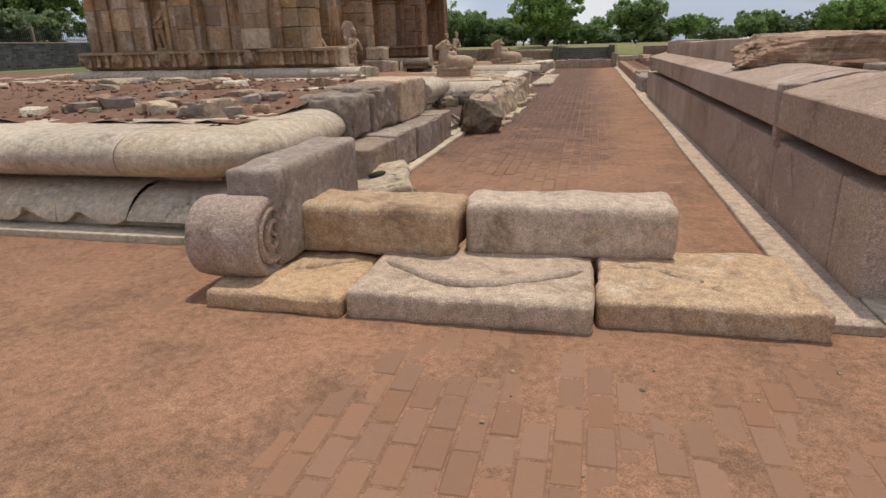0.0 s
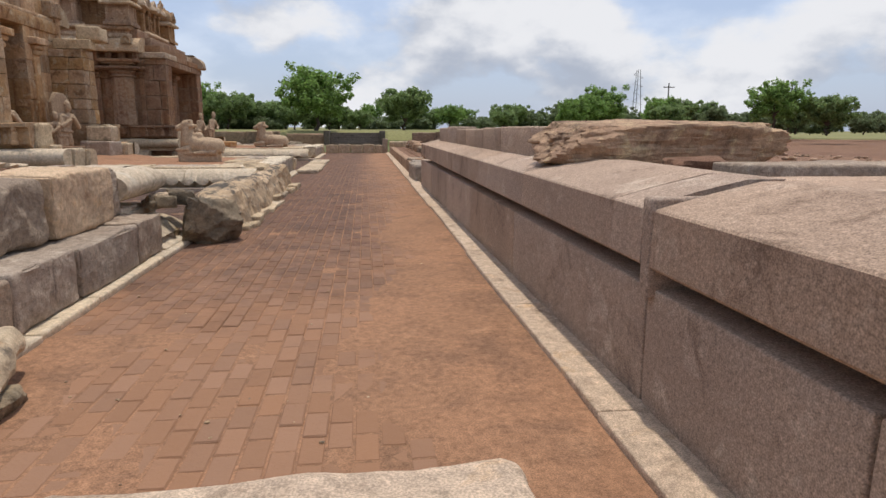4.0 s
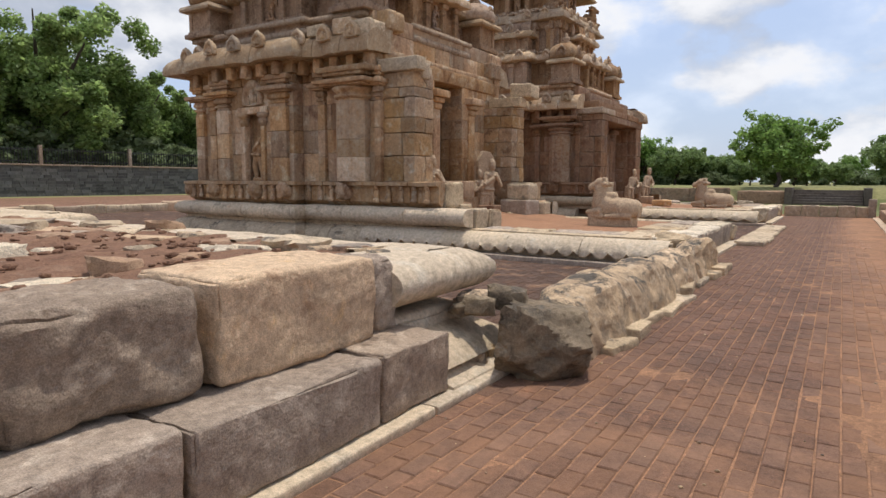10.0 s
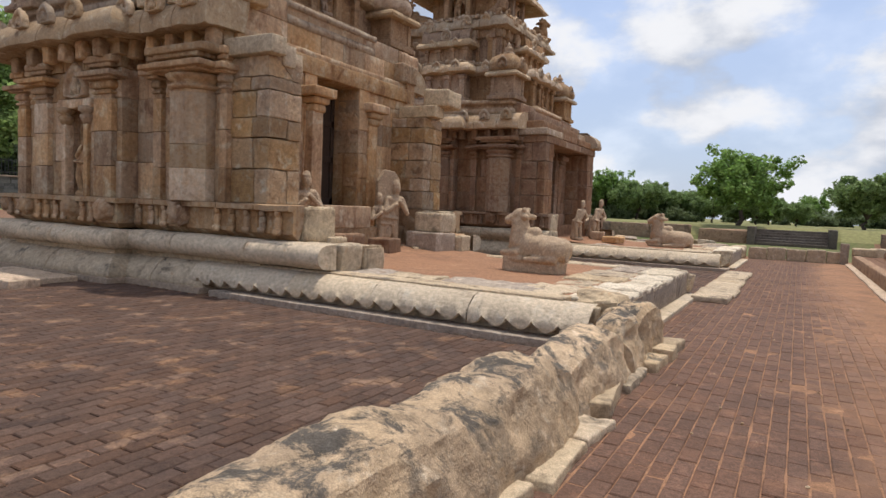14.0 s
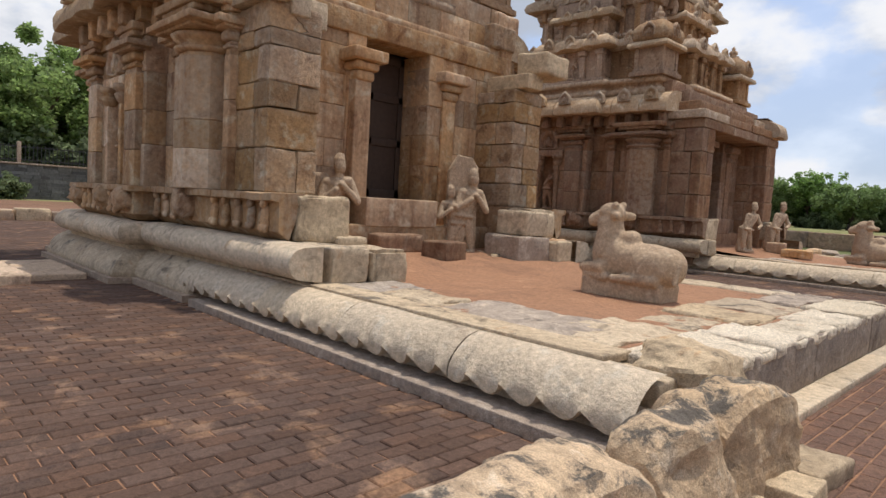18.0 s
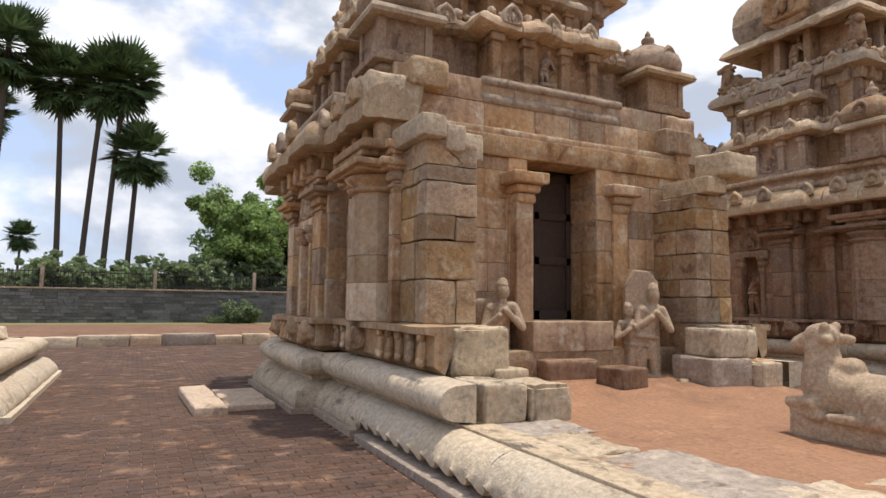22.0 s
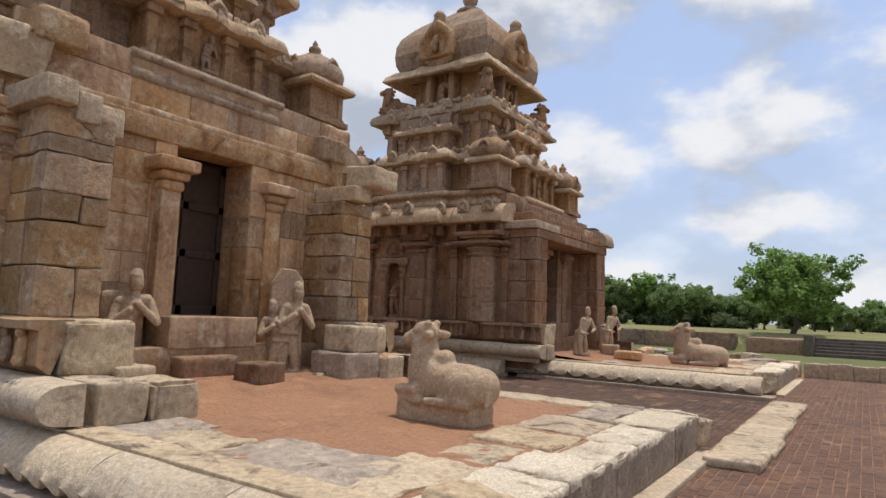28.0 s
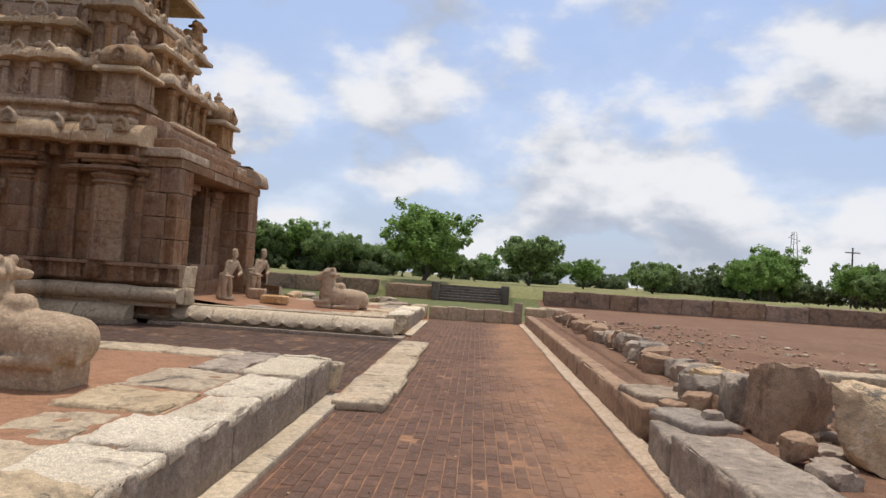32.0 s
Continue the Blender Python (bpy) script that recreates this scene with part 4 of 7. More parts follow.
def carved_person(H, cy, lean, arms, seed):
    """Masses of one carved standing figure facing +x, swaying to one side, with a tall headdress."""
    k, q = H, lean
    sh_, hip = Vector((0.03, cy + q * 0.10 * k, 0.70 * k)), Vector((0.03, cy - q * 0.04 * k, 0.44 * k))
    out = [limb(hip, sh_ - Vector((0, 0, 0.03 * k)), 0.085 * k, 0.10 * k), limb(hip - Vector((0, 0.05 * k, 0)), hip + Vector((0, 0.05 * k, 0)), 0.085 * k, 0.085 * k),
           limb(sh_ - Vector((0, 0.11 * k, 0)), sh_ + Vector((0, 0.11 * k, 0)), 0.055 * k, 0.055 * k), limb(sh_, sh_ + Vector((0.01, q * 0.02 * k, 0.08 * k)), 0.045 * k, 0.04 * k)]
    head = sh_ + Vector((0.02, q * 0.03 * k, 0.13 * k))
    out += [limb(head, head + Vector((0, 0, 0.045 * k)), 0.06 * k, 0.062 * k), limb(head + Vector((-0.01, 0, 0.08 * k)), head + Vector((-0.02, q * 0.01 * k, 0.115 * k)), 0.062 * k, 0.05 * k)]
    for s in (-1, 1):
        knee = hip + Vector((0.05, s * 0.075 * k, -0.2 * k))
        foot = Vector((0.05, cy + s * 0.085 * k, 0.035 * k))
        out += [limb(hip + Vector((0.01, s * 0.05 * k, -0.03 * k)), knee, 0.07 * k, 0.052 * k), limb(knee, foot, 0.052 * k, 0.038 * k), limb(foot, foot + Vector((0.06, s * 0.02, -0.01)), 0.035 * k, 0.03 * k)]
        top = sh_ + Vector((0, s * 0.12 * k, -0.005))
        e, h = arms[0 if s < 0 else 1]
        elbow, hand = sh_ + Vector((e[0] * k, s * e[1] * k, e[2] * k)), sh_ + Vector((h[0] * k, s * h[1] * k, h[2] * k))
        out += [limb(top, elbow, 0.042 * k, 0.036 * k), limb(elbow, hand, 0.036 * k, 0.03 * k)]
    out.append(limb(hip + Vector((0.09 * k, -0.1 * k, 0.0)), hip + Vector((0.09 * k, 0.1 * k, -0.015 * k)), 0.022 * k, 0.022 * k))
    return out


FOLDED = (((0.07, 0.19, -0.19), (0.11, 0.02, -0.07)), ((0.06, 0.18, -0.2), (0.12, 0.03, -0.02)))
RESTING = (((0.03, 0.2, -0.2), (0.09, 0.12, -0.32)), ((0.05, 0.19, -0.18), (0.12, 0.05, -0.24)))


def relief_figure(c, height, width, turn, seed, lean=0.0, slab=True, name="statue"):
    """A standing figure, free or in high relief on a stele, as one mesh."""
    parts = []
    if slab and seed == 5:
        w = width * 0.62
        edge = [(-w, 0.0), (w, 0.0), (w * 0.92, height * 0.9), (w * 0.5, height), (-w * 0.35, height * 1.02), (-w * 0.9, height * 0.86)]
        parts.append(mesh_of("slab", [(x, y, z) for x in (-0.13, 0.01) for y, z in edge], [tuple(range(6))[::-1], tuple(range(6, 12))] + [(k, (k + 1) % 6, 6 + (k + 1) % 6, 6 + k) for k in range(6)]))
    elif slab:
        parts.append(rbox((-0.12, -width * 0.6, 0), (0.02, width * 0.6, height * 0.5), 0.05, 0.03, 3, 0.08, seed, taper=0.14))
    if seed == 3:
        parts.append(rbox((-0.14, -width * 0.62, height * 0.3), (0.0, width * 0.1, height * 0.8), 0.06, 0.03, 3, 0.08, seed, taper=0.2))
    if seed == 5:
        parts += carved_person(height * 0.9, 0.05, 0.6, FOLDED, seed) + carved_person(height * 0.72, -0.12, -0.6, FOLDED, seed + 1)
    else:
        parts += carved_person(height, 0.0, 1.0 if slab else 0.9, RESTING if slab else FOLDED, seed)
    parts.append(rbox((-0.1, -width * 0.45, -0.02), (0.16, width * 0.45, 0.05), 0.02, 0.01, 3, 0.08, seed))
    me = fused(joined(parts, name), max(0.012, height * 0.009), 3)
    me.transform(Matrix.Translation(c) @ Matrix.Rotation(turn, 4, "Z") @ Matrix.Rotation(lean, 4, "X"))
    return me


# the carvings, skinned once before the place fills up
for ped in (True, False):
    seated_bull((0, 0, 0), 1.0, 0.0, pedestal=ped)
for hgt, wid, sd, slb in ((1.35, 0.4, 3, False), (0.62, 0.3, 4, False), (1.0, 0.5, 4, False), (1.3, 0.42, 3, False), (1.55, 0.52, 5, True), (1.3, 0.36, 6, True), (1.4, 0.42, 7, True)):
    relief_figure((0, 0, 0), hgt, wid, 0.0, sd, slab=slb)


# ---------------------------------------------------------------- ground


def land(x, y):
    """Height of the open ground: level courts, a raised field to the right, banks beyond."""
    z = -0.03
    if x > 2.2 and y > 7.7:
        h = 0.93 if y < 19 else max(0.36, 0.93 - (y - 19) * 0.4)
        z = h + 0.02 * n2d(x, y, 0.8) + 0.03 * n2d(x, y, 2.3, 4)
        z -= min(0.35, max(0.0, (x - 6) * 0.02))
        z *= 1.0 if y < 38 else max(0.0, 1 - (y - 38) / 6)
    bank = min(1.0, max(0.0, (y - 56) / 3.0)) * (1.0 if x < 30 else max(0.0, 1 - (x - 30) / 10))
    z = max(z, -0.03) + bank * 1.05
    if x < -26:
        z += 0.25 * min(1.0, (-26 - x) / 4)
    return z


ticks_x = [-900, -300, -120, -70, -46, -40, -34, -30, -25.4, -20, -14, -8, -4, -2, 0, 1.0, 1.9, 2.2, 2.21] + [2.4 + 0.3 * k for k in range(30)] + [12, 14, 17, 20, 25, 32, 40, 55, 80, 120, 300, 900]
ticks_y = [-900, -300, -100, -40, -15, -4, 2, 6, 7.7, 7.71] + [8.1 + 0.35 * k for k in range(100)] + [44, 46, 48, 50, 52, 54, 56, 57, 58, 59, 60, 64, 72, 90, 140, 300, 900]
gv = [(x, y, land(x, y)) for y in ticks_y for x in ticks_x]
nx = len(ticks_x)
gf = [(j * nx + i, j * nx + i + 1, (j + 1) * nx + i + 1, (j + 1) * nx + i) for j in range(len(ticks_y) - 1) for i in range(nx - 1)]
ground_mesh = mesh_of("ground", gv, gf, True)
ground_mesh.materials.append(EARTH)
ground_mesh.materials.append(GRASS)
ground_mesh.materials.append(LAWN)
for p in ground_mesh.polygons:
    c = p.center
    p.material_index = 2 if (40 < c.y < 57 and -40 < c.x < 4) else 1 if ((c.y > 57 and c.x < 30) or c.y > 90 or c.x < -41 or c.x > 90 or c.y < -20) else 0
tagged(put("ground", ground_mesh, EARTH), "red earth field with dry grass beyond", "ground", kind="structure")


def sand_height(x, y):
    """Blown sand over the brick paving: deep along the right kerb and round the entrance, thin elsewhere."""
    z = -0.0005 + 0.004 * n2d(x, y, 1.1) + 0.0075 * n2d(x, y, 3.1, 3)
    if x < -1.7 and y > 13.9:
        z -= 0.005
    bare = 0.4 + min(0.7, max(0.0, (y - 10.5) * 0.075)) if y < 21.5 else max(0.66, 1.1 - (y - 21.5) * 0.2)
    edge = (x - bare + 0.3 * n2d(x, y, 0.55, 5) + 0.16 * n2d(x, y, 1.9, 6)) / 0.5
    if y > 7.5:
        z += 0.014 * min(1.2, max(-0.1, edge))
    if y < 10.5:
        z += 0.004 * min(1.0, max(0.0, (10.5 - y) / 4)) + 0.006 * n2d(x, y, 0.6, 9) + 0.008 * min(1.0, max(0.0, -0.2 - x))
    return z


put("court_floor", sheet(-18, 1.9, -6, 40.5, 0.09, sand_height), PATHSAND)
tagged(put("forecourt_floor", sheet(1.9, 16, -6, 7.1, 0.25, lambda x, y: -0.006 + 0.006 * n2d(x, y, 1.1)), SAND), "blown red sand before the plinth", "floor", kind="structure")
tagged(bpy.data.objects["court_floor"], "blown red sand over the brick paving", "floor", kind="structure")


def shrine(dy, variant):
    """One towered shrine: moulded plinth, pilastered walls with niches, corbelled eave, two storeys of pavilions and a square dome."""
    CX, CY, H = -10.6, 22.63 + dy, 2.88
    first = variant == 0
    sh = thing("shrine", "towered temple shrine of weathered brown granite with a deep doorway" if first else
               "towered temple shrine of weathered granite under a square dome", "temple", "temple shrines", (CX, CY, 0))
    rnd = random.Random(10 + variant)
    HY, BAY, B0, B1 = 2.53, 0.3, CX - 1.7, CX + 0.8      # half depth, and the bay in the middle of the long sides
    NX = (B0 + B1) / 2

    def body(end_n, end_s):
        """The body's outline from the north end of the front, round the back, to the south end of the front."""
        back = [(B1, HY), (B1, HY + BAY), (B0, HY + BAY), (B0, HY), (CX - H, HY), (CX - H, 1.2), (CX - H - 0.28, 1.2), (CX - H - 0.28, -1.2), (CX - H, -1.2), (CX - H, -HY), (B0, -HY), (B0, -HY - BAY), (B1, -HY - BAY), (B1, -HY)]
        return [(x, CY + y) for x, y in [(end_n, HY)] + back + [(end_s, -HY)]]
    W = WARM if first else REDWALL
    fx = -7.6             # front wall of the sanctum, set back between the porch stubs
    put("plinth_kerb", sweep(body(-7.45, -7.42), KERB, False, 0.005, 2, 1, block=1.2), BLOCK, sh, "dark granite kerb course")
    put("lotus_moulding", sweep(body(-7.45, -7.46), LOTUS, False, 0.01, 2, 2, 0.12, block=1.2, chip=0.03), SLAB, sh, "grey weathered lotus moulding")
    put("neck_band", sweep(body(-6.9, -6.6), [(0.05, 0.38), (0.25, 0.4), (0.27, 0.5), (0.24, 0.56), (0.05, 0.58)], False, 0.006, 2, 35), SLAB, sh)
    put("torus_moulding", sweep(body(-5.95, -5.35 if first else -6.4), TORUS, False, 0.012, 2, 3, 0.12, block=1.3, chip=0.03), SLAB, sh, "rounded torus moulding")
    put("frieze", sweep(body(-6.35, -6.05 if first else -6.5), FRIEZE, False, 0.012, 4, 4, 0.12, block=0.8, chip=0.03), W, sh, "frieze course with dwarf figures")
    # filler box whose near-black colour stands in for the unlit interior
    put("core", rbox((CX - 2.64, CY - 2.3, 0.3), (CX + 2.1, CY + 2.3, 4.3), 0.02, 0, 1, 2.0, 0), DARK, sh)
    # porch stubs: short walls either side of the doorway, with the same mouldings on their outer side
    for sgn in (-1, 1):
        y = CY + sgn * 2.53
        inner = (y + 0.45) if sgn < 0 else (y - 0.45)
        end = (-5.32 if sgn < 0 else -5.95) if first else (-6.4 if sgn < 0 else -6.6)
        put("plinth_block", rbox((-6.9, min(y, inner) - 0.02 * (sgn < 0), 0.45), (end, max(y, inner), 0.835), 0.03, 0.02, 3, 0.07, 8, chip=0.05), SLAB, sh, "broken end of the torus course")
        if first and sgn < 0:
            put("plinth_block", rbox((-6.5, y + 0.47, 0.42), (-5.28, y + 0.92, 0.80), 0.03, 0.025, 3, 0.06, 18, chip=0.07, turn=0.03), SLAB, sh, "broken slab beside the torus course")
            put("plinth_block", rbox((-6.75, y + 0.5, 0.78), (-5.95, y + 0.9, 0.89), 0.025, 0.02, 3, 0.06, 19, chip=0.05, turn=-0.05), SLAB, sh)
        put("frieze_block", rbox((-6.9, min(y, y - sgn * 0.68), 0.82), ((-6.02 if sgn < 0 else -6.35) if first else -6.5, max(y, y - sgn * 0.68), 1.33), 0.03, 0.02, 3, 0.06, 9, chip=0.06), SLAB, sh, "broken pale end of the frieze")
        ya, yb = (y, y + 0.69) if sgn < 0 else (y - 0.72, y)
        put("stub_base", rbox((fx - 0.2, ya + 0.02, 0.2), (-6.79, yb - 0.02, 1.345), 0.02, 0.012, 3, 0.15, 14), W, sh)
        # the stub itself, block by block
        ya, yb = (y, y + 0.69) if sgn < 0 else (y - 0.72, y)
        lv = [1.34, 1.86, 2.32, 2.62, 3.02, 3.22, 3.52] if sgn < 0 else [1.34, 1.72, 1.98, 2.36, 2.72, 3.04, 3.24]
        if not first:
            lv = [1.34, 1.9, 2.4, 2.95, 3.52]
        for k, (z0, z1) in enumerate(zip(lv, lv[1:])):
            x = fx - 0.05
            while x < -6.78:
                nxt = min(-6.77, x + rnd.uniform(0.35, 0.8))
                if -6.77 - nxt < 0.25:
                    nxt = -6.77
                d = rnd.uniform(-0.01, 0.012)
                at_end = nxt > -6.8
                split = ya + (yb - ya) * rnd.uniform(0.35, 0.65) if rnd.random() < 0.3 and at_end else None
                if first and at_end and not split and rnd.random() < 0.55:
                    for half in split_stone((x + 0.004, ya - (d if sgn < 0 else 0) + 0.003, z0 + 0.004), (nxt + d, yb - 0.003, z1 - 0.004), rnd.randint(0, 99)):
                        put("stone", half, STUBSTONE, sh)
                    x = nxt
                    continue
                for y0, y1 in ((ya, split), (split, yb)) if split else ((ya, yb),):
                    put("stone", rbox((x + 0.004, y0 - (d if sgn < 0 and y0 == ya else 0) + 0.003, z0 + 0.004), (nxt + d, y1 - 0.003, z1 - 0.004), 0.016, 0.012, 4, 0.07, rnd.randint(0, 99), chip=0.04), STUBSTONE if first else W, sh)
                x = nxt
        if first and sgn < 0:
            put("cap_slab", rbox((-7.6, ya - 0.12, 3.52), (-6.62, ya + 0.2, 3.78), 0.02, 0.012, 3, 0.15, 3), SLAB, sh)
            put("stone", rbox((-6.95, ya + 0.24, 3.4), (-6.72, ya + 0.5, 3.72), 0.03, 0.015, 3, 0.12, 4), SLAB, sh)
            put("stone", rbox((-7.3, ya + 0.52, 3.35), (-6.9, ya + 0.85, 3.7), 0.03, 0.015, 3, 0.12, 5), SLAB, sh)
        if sgn > 0 and first:
            put("cap_slab", rbox((-7.5, ya + 0.1, 3.26), (-6.6, ya + 0.5, 3.5), 0.02, 0.015, 3, 0.15, 6), SLAB, sh)
            put("cap_slab", rbox((-7.0, ya + 0.25, 3.5), (-6.42, yb + 0.25, 3.86), 0.05, 0.03, 2, 0.12, 7, turn=0.1), SLAB, sh)
    if not first:
        # the further porch keeps its roof: beam, roof slabs in two steps, and a stump of eave at the north end
        for k, (lo, hi, mt) in enumerate((((-7.7, -2.55, 3.52), (-6.74, -0.8, 3.74), W), ((-7.7, -0.79, 3.52), (-6.74, 0.9, 3.74), W), ((-7.7, 0.91, 3.52), (-6.74, 2.55, 3.74), W),
                                          ((-7.75, -2.66, 3.745), (-6.72, -1.2, 3.95), EAVE), ((-7.75, -1.19, 3.745), (-6.74, 0.4, 3.93), W), ((-7.75, 0.41, 3.745), (-6.72, 2.0, 3.95), W), ((-7.75, 2.01, 3.745), (-6.72, 2.5, 3.96), EAVE),
                                          ((-7.75, -2.4, 3.955), (-6.95, -0.5, 4.2), W), ((-7.75, -0.49, 3.955), (-7.0, 1.2, 4.24), W), ((-7.75, 1.21, 3.955), (-6.95, 2.45, 4.2), EAVE), ((-7.8, -2.3, 4.205), (-7.3, 2.3, 4.5), W))):
            put("porch_slab", rbox((lo[0], CY + lo[1], lo[2]), (hi[0], CY + hi[1], hi[2]), 0.02, 0.014, 3, 0.12, 26 + k, chip=0.03), mt, sh)
        put("eave_stump", sweep([(-6.78, CY + 1.9), (-6.78, CY + 2.5), (-7.5, CY + 2.5)], [(o - 0.3, z - 0.12) for o, z in KAPOTA], False, 0.02, 4.5, 27, 0.1, chip=0.05), EAVE, sh, "weathered stump of the porch eave")
    # walls of the sanctum in courses
    lv = [1.34, 1.95, 2.45, 3.0, 3.5]
    for a0, a1, q in ((CX - H, B0, HY), (B0, B1, HY + BAY), (B1, CX + H + 0.1, HY)):
        niche = [(NX - 0.3, NX + 0.3, 1.34, 3.0)] if q > HY else []
        courses("x", CY - q, -1, a0, a1, lv, 20 + int(q * 10), parent=sh, mat=W, cut=niche, depth=0.22 if q == HY else 0.5)
        courses("x", CY + q, 1, a0, a1, [1.34, 2.2, 3.0, 3.5], 30, parent=sh, mat=W, depth=0.22 if q == HY else 0.5, least=0.8, most=1.3)
    for a0, a1, q in ((CY - HY, CY - 1.2, H), (CY - 1.2, CY + 1.2, H + 0.28), (CY + 1.2, CY + HY, H)):
        courses("y", CX - q, -1, a0, a1, [1.34, 2.2, 3.0, 3.5], 40, parent=sh, mat=W, depth=0.22 if q == H else 0.48, least=0.8, most=1.3)
    # niche with a figure in the middle of the south side
    ny = CY - HY - BAY
    put("niche_back", rbox((NX - 0.36, ny + 0.2, 1.3), (NX + 0.36, ny + 0.28, 3.1), 0.01, 0.003, 3, 0.3, 1), W, sh)
    put("niche_lintel", rbox((NX - 0.5, ny - 0.08, 2.86), (NX + 0.5, ny + 0.2, 3.02), 0.03, 0.01, 4, 0.15, 2), W, sh)
    put("niche_figure", relief_figure((NX, ny + 0.2, 1.36), 1.35, 0.4, -math.pi / 2, 3, slab=False), W, sh, "small carved figure standing in the niche")
    for sx in (-1, 1):
        put("niche_shaft", rbox((NX + sx * 0.33 - 0.06, ny - 0.07, 1.34), (NX + sx * 0.33 + 0.06, ny + 0.1, 2.6), 0.015, 0.005, 4, 0.2, 3), W, sh)
        put("niche_capital", lathe((NX + sx * 0.33, ny - 0.01, 2.58), [(0.07, 0), (0.12, 0.08), (0.14, 0.14), (0.09, 0.18), (0.16, 0.22), (0.16, 0.3)], 12), W, sh)
    put("niche_arch", small_arch((NX, ny - 0.02, 3.24), (0, -1), 0.32), W, sh)
    # pilasters
    wy = CY - HY
    spots = [(CX + 2.33, wy, (0, -1), 0.84), (CX + 1.43, wy, (0, -1), 0.2), (CX + 2.98, wy, (0, -1), 0.16), (CX + 0.42, ny, (0, -1), 0.5), (CX - 1.45, ny, (0, -1), 0.44),
             (CX - 2.2, wy, (0, -1), 0.24), (CX - 2.7, wy, (0, -1), 0.3), (CX - H, CY - 2.2, (-1, 0), 0.3), (CX - H, CY - 1.5, (-1, 0), 0.26)]
    for k, (x, y, o, w) in enumerate(spots):
        sf, cp, ab, co = pilaster(x, y, o, w, WALL_Z0, WALL_Z1, k)
        for drum in sf:
            put("pilaster_drum", drum, W, sh)
        put("pilaster_capital", cp, W, sh)
        put("pilaster_abacus", ab, W, sh)
        put("pilaster_corbel", co, W, sh)
    # dwarf figures of the frieze on the south side
    dwarf = joined([boulder((0, 0, -0.16), (0.12, 0.1, 0.3), 3, 0.2, 2, 8, 0.9), boulder((0, -0.02, 0.09), (0.09, 0.09, 0.1), 4, 0.1, 2, 8, 0.9), boulder((0, -0.03, -0.16), (0.16, 0.07, 0.1), 5, 0.2, 2, 8, 0.9)])
    for me in (dwarf,):
        me.polygons.foreach_set("use_smooth", [True] * len(me.polygons))

    def frieze_row(x0, x1, y):
        n = int((x1 - x0) / 0.27)
        for k in range(n):
            x = x0 + (x1 - x0) * (k + 0.5) / n
            put("dwarf_figure", moved(dwarf, Matrix.Translation((x, y - 0.22, 1.07)) @ Matrix.Scale(rnd.uniform(0.9, 1.08), 4)), W, sh)
    frieze_row(CX - H - 0.1, B0 - 0.15, wy)
    frieze_row(B0 + 0.3, B1 - 0.3, ny)
    frieze_row(B1 + 0.2, CX + 2.0, wy)
    frieze_row(fx - 0.1, -6.15 if first else -6.55, wy)
    for x, y in ((B0 + 0.05, ny - 0.2), (NX + 0.25, ny - 0.22), (B1 - 0.05, ny - 0.22), (CX + 2.2, wy - 0.24), (CX - H - 0.2, wy - 0.1)):
        put("beast_head", boulder((x, y, 0.93), (0.4, 0.36, 0.38), rnd.randint(0, 50), 0.3, 2.0, 12, 0.8), W, sh, "projecting worn beast head")
    # beam and eave
    plan_open = body(-7.55, -7.5)
    put("beam", sweep(body(-7.6, -7.62), BEAM, False, 0.012, 4, 6, 0.15, block=0.8, chip=0.04), W, sh)
    put("eave", sweep(plan_open, KAPOTA, False, 0.016, 4.5, 7, 0.07, block=0.9, chip=0.05), EAVE, sh, "bulging weathered stone eave")
    for i in range(len(plan_open) - 1):
        (xa, ya), (xb, yb) = plan_open[i], plan_open[i + 1]
        L = math.hypot(xb - xa, yb - ya)
        if L < 0.9:
            continue
        o = ((yb - ya) / L, -(xb - xa) / L)
        for f in (0.18, 0.5, 0.82) if L > 2 else (0.3, 0.7):
            put("kudu", small_arch((xa + (xb - xa) * f + o[0] * 0.56, ya + (yb - ya) * f + o[1] * 0.56, 4.28), o, 0.17), EAVE, sh)
        m = int(L / 0.42)
        for k in range(m):
            f = (k + 0.5) / m
            put("bracket", rbox((xa + (xb - xa) * f + o[0] * 0.2 - 0.1, ya + (yb - ya) * f + o[1] * 0.2 - 0.1, 3.62), (xa + (xb - xa) * f + o[0] * 0.2 + 0.1, ya + (yb - ya) * f + o[1] * 0.2 + 0.1, 3.93), 0.04, 0.015, 4, 0.12, k), W, sh)
    # front wall with the doorway
    d0, d1 = CY - 0.58, CY + 0.65
    courses("y", fx, 1, CY - 2.46, CY + 2.46, [1.34, 1.75, 2.15, 2.62, 3.05, 3.45, 3.64], 60, parent=sh, mat=W, depth=0.5, least=0.35, most=0.75, cut=[(d0, d1, 1.34, 3.8)])
    put("lintel", rbox((fx - 0.5, CY - 2.44, 3.64), (fx + 0.06, CY + 2.44, 3.94), 0.02, 0.01, 3, 0.2, 1), W, sh)
    put("cornice", rbox((-8.22, CY - 2.5, 3.94), (-7.6, CY + 2.5, 4.05), 0.02, 0.012, 3, 0.2, 2), W, sh)
    courses("y", -7.7, 1, CY - 2.45, CY + 2.45, [4.05, 4.42, 4.75], 70, parent=sh, mat=W, depth=0.6, least=0.5, most=1.3)
    for ya, yb, zs in ((d0 - 0.32, d0, (1.34, 2.3, 3.2, 3.66)), (d1, d1 + 0.3, (1.34, 1.92, 2.4, 2.86, 3.25, 3.66))):
        for k, (za, zb) in enumerate(zip(zs, zs[1:])):
            put("door_jamb", rbox((fx - 0.75, ya, za), (fx + 0.03 + 0.012 * (k % 2), yb, zb - 0.005), 0.014, 0.008, 4, 0.15, 4 + k, chip=0.02), W, sh)
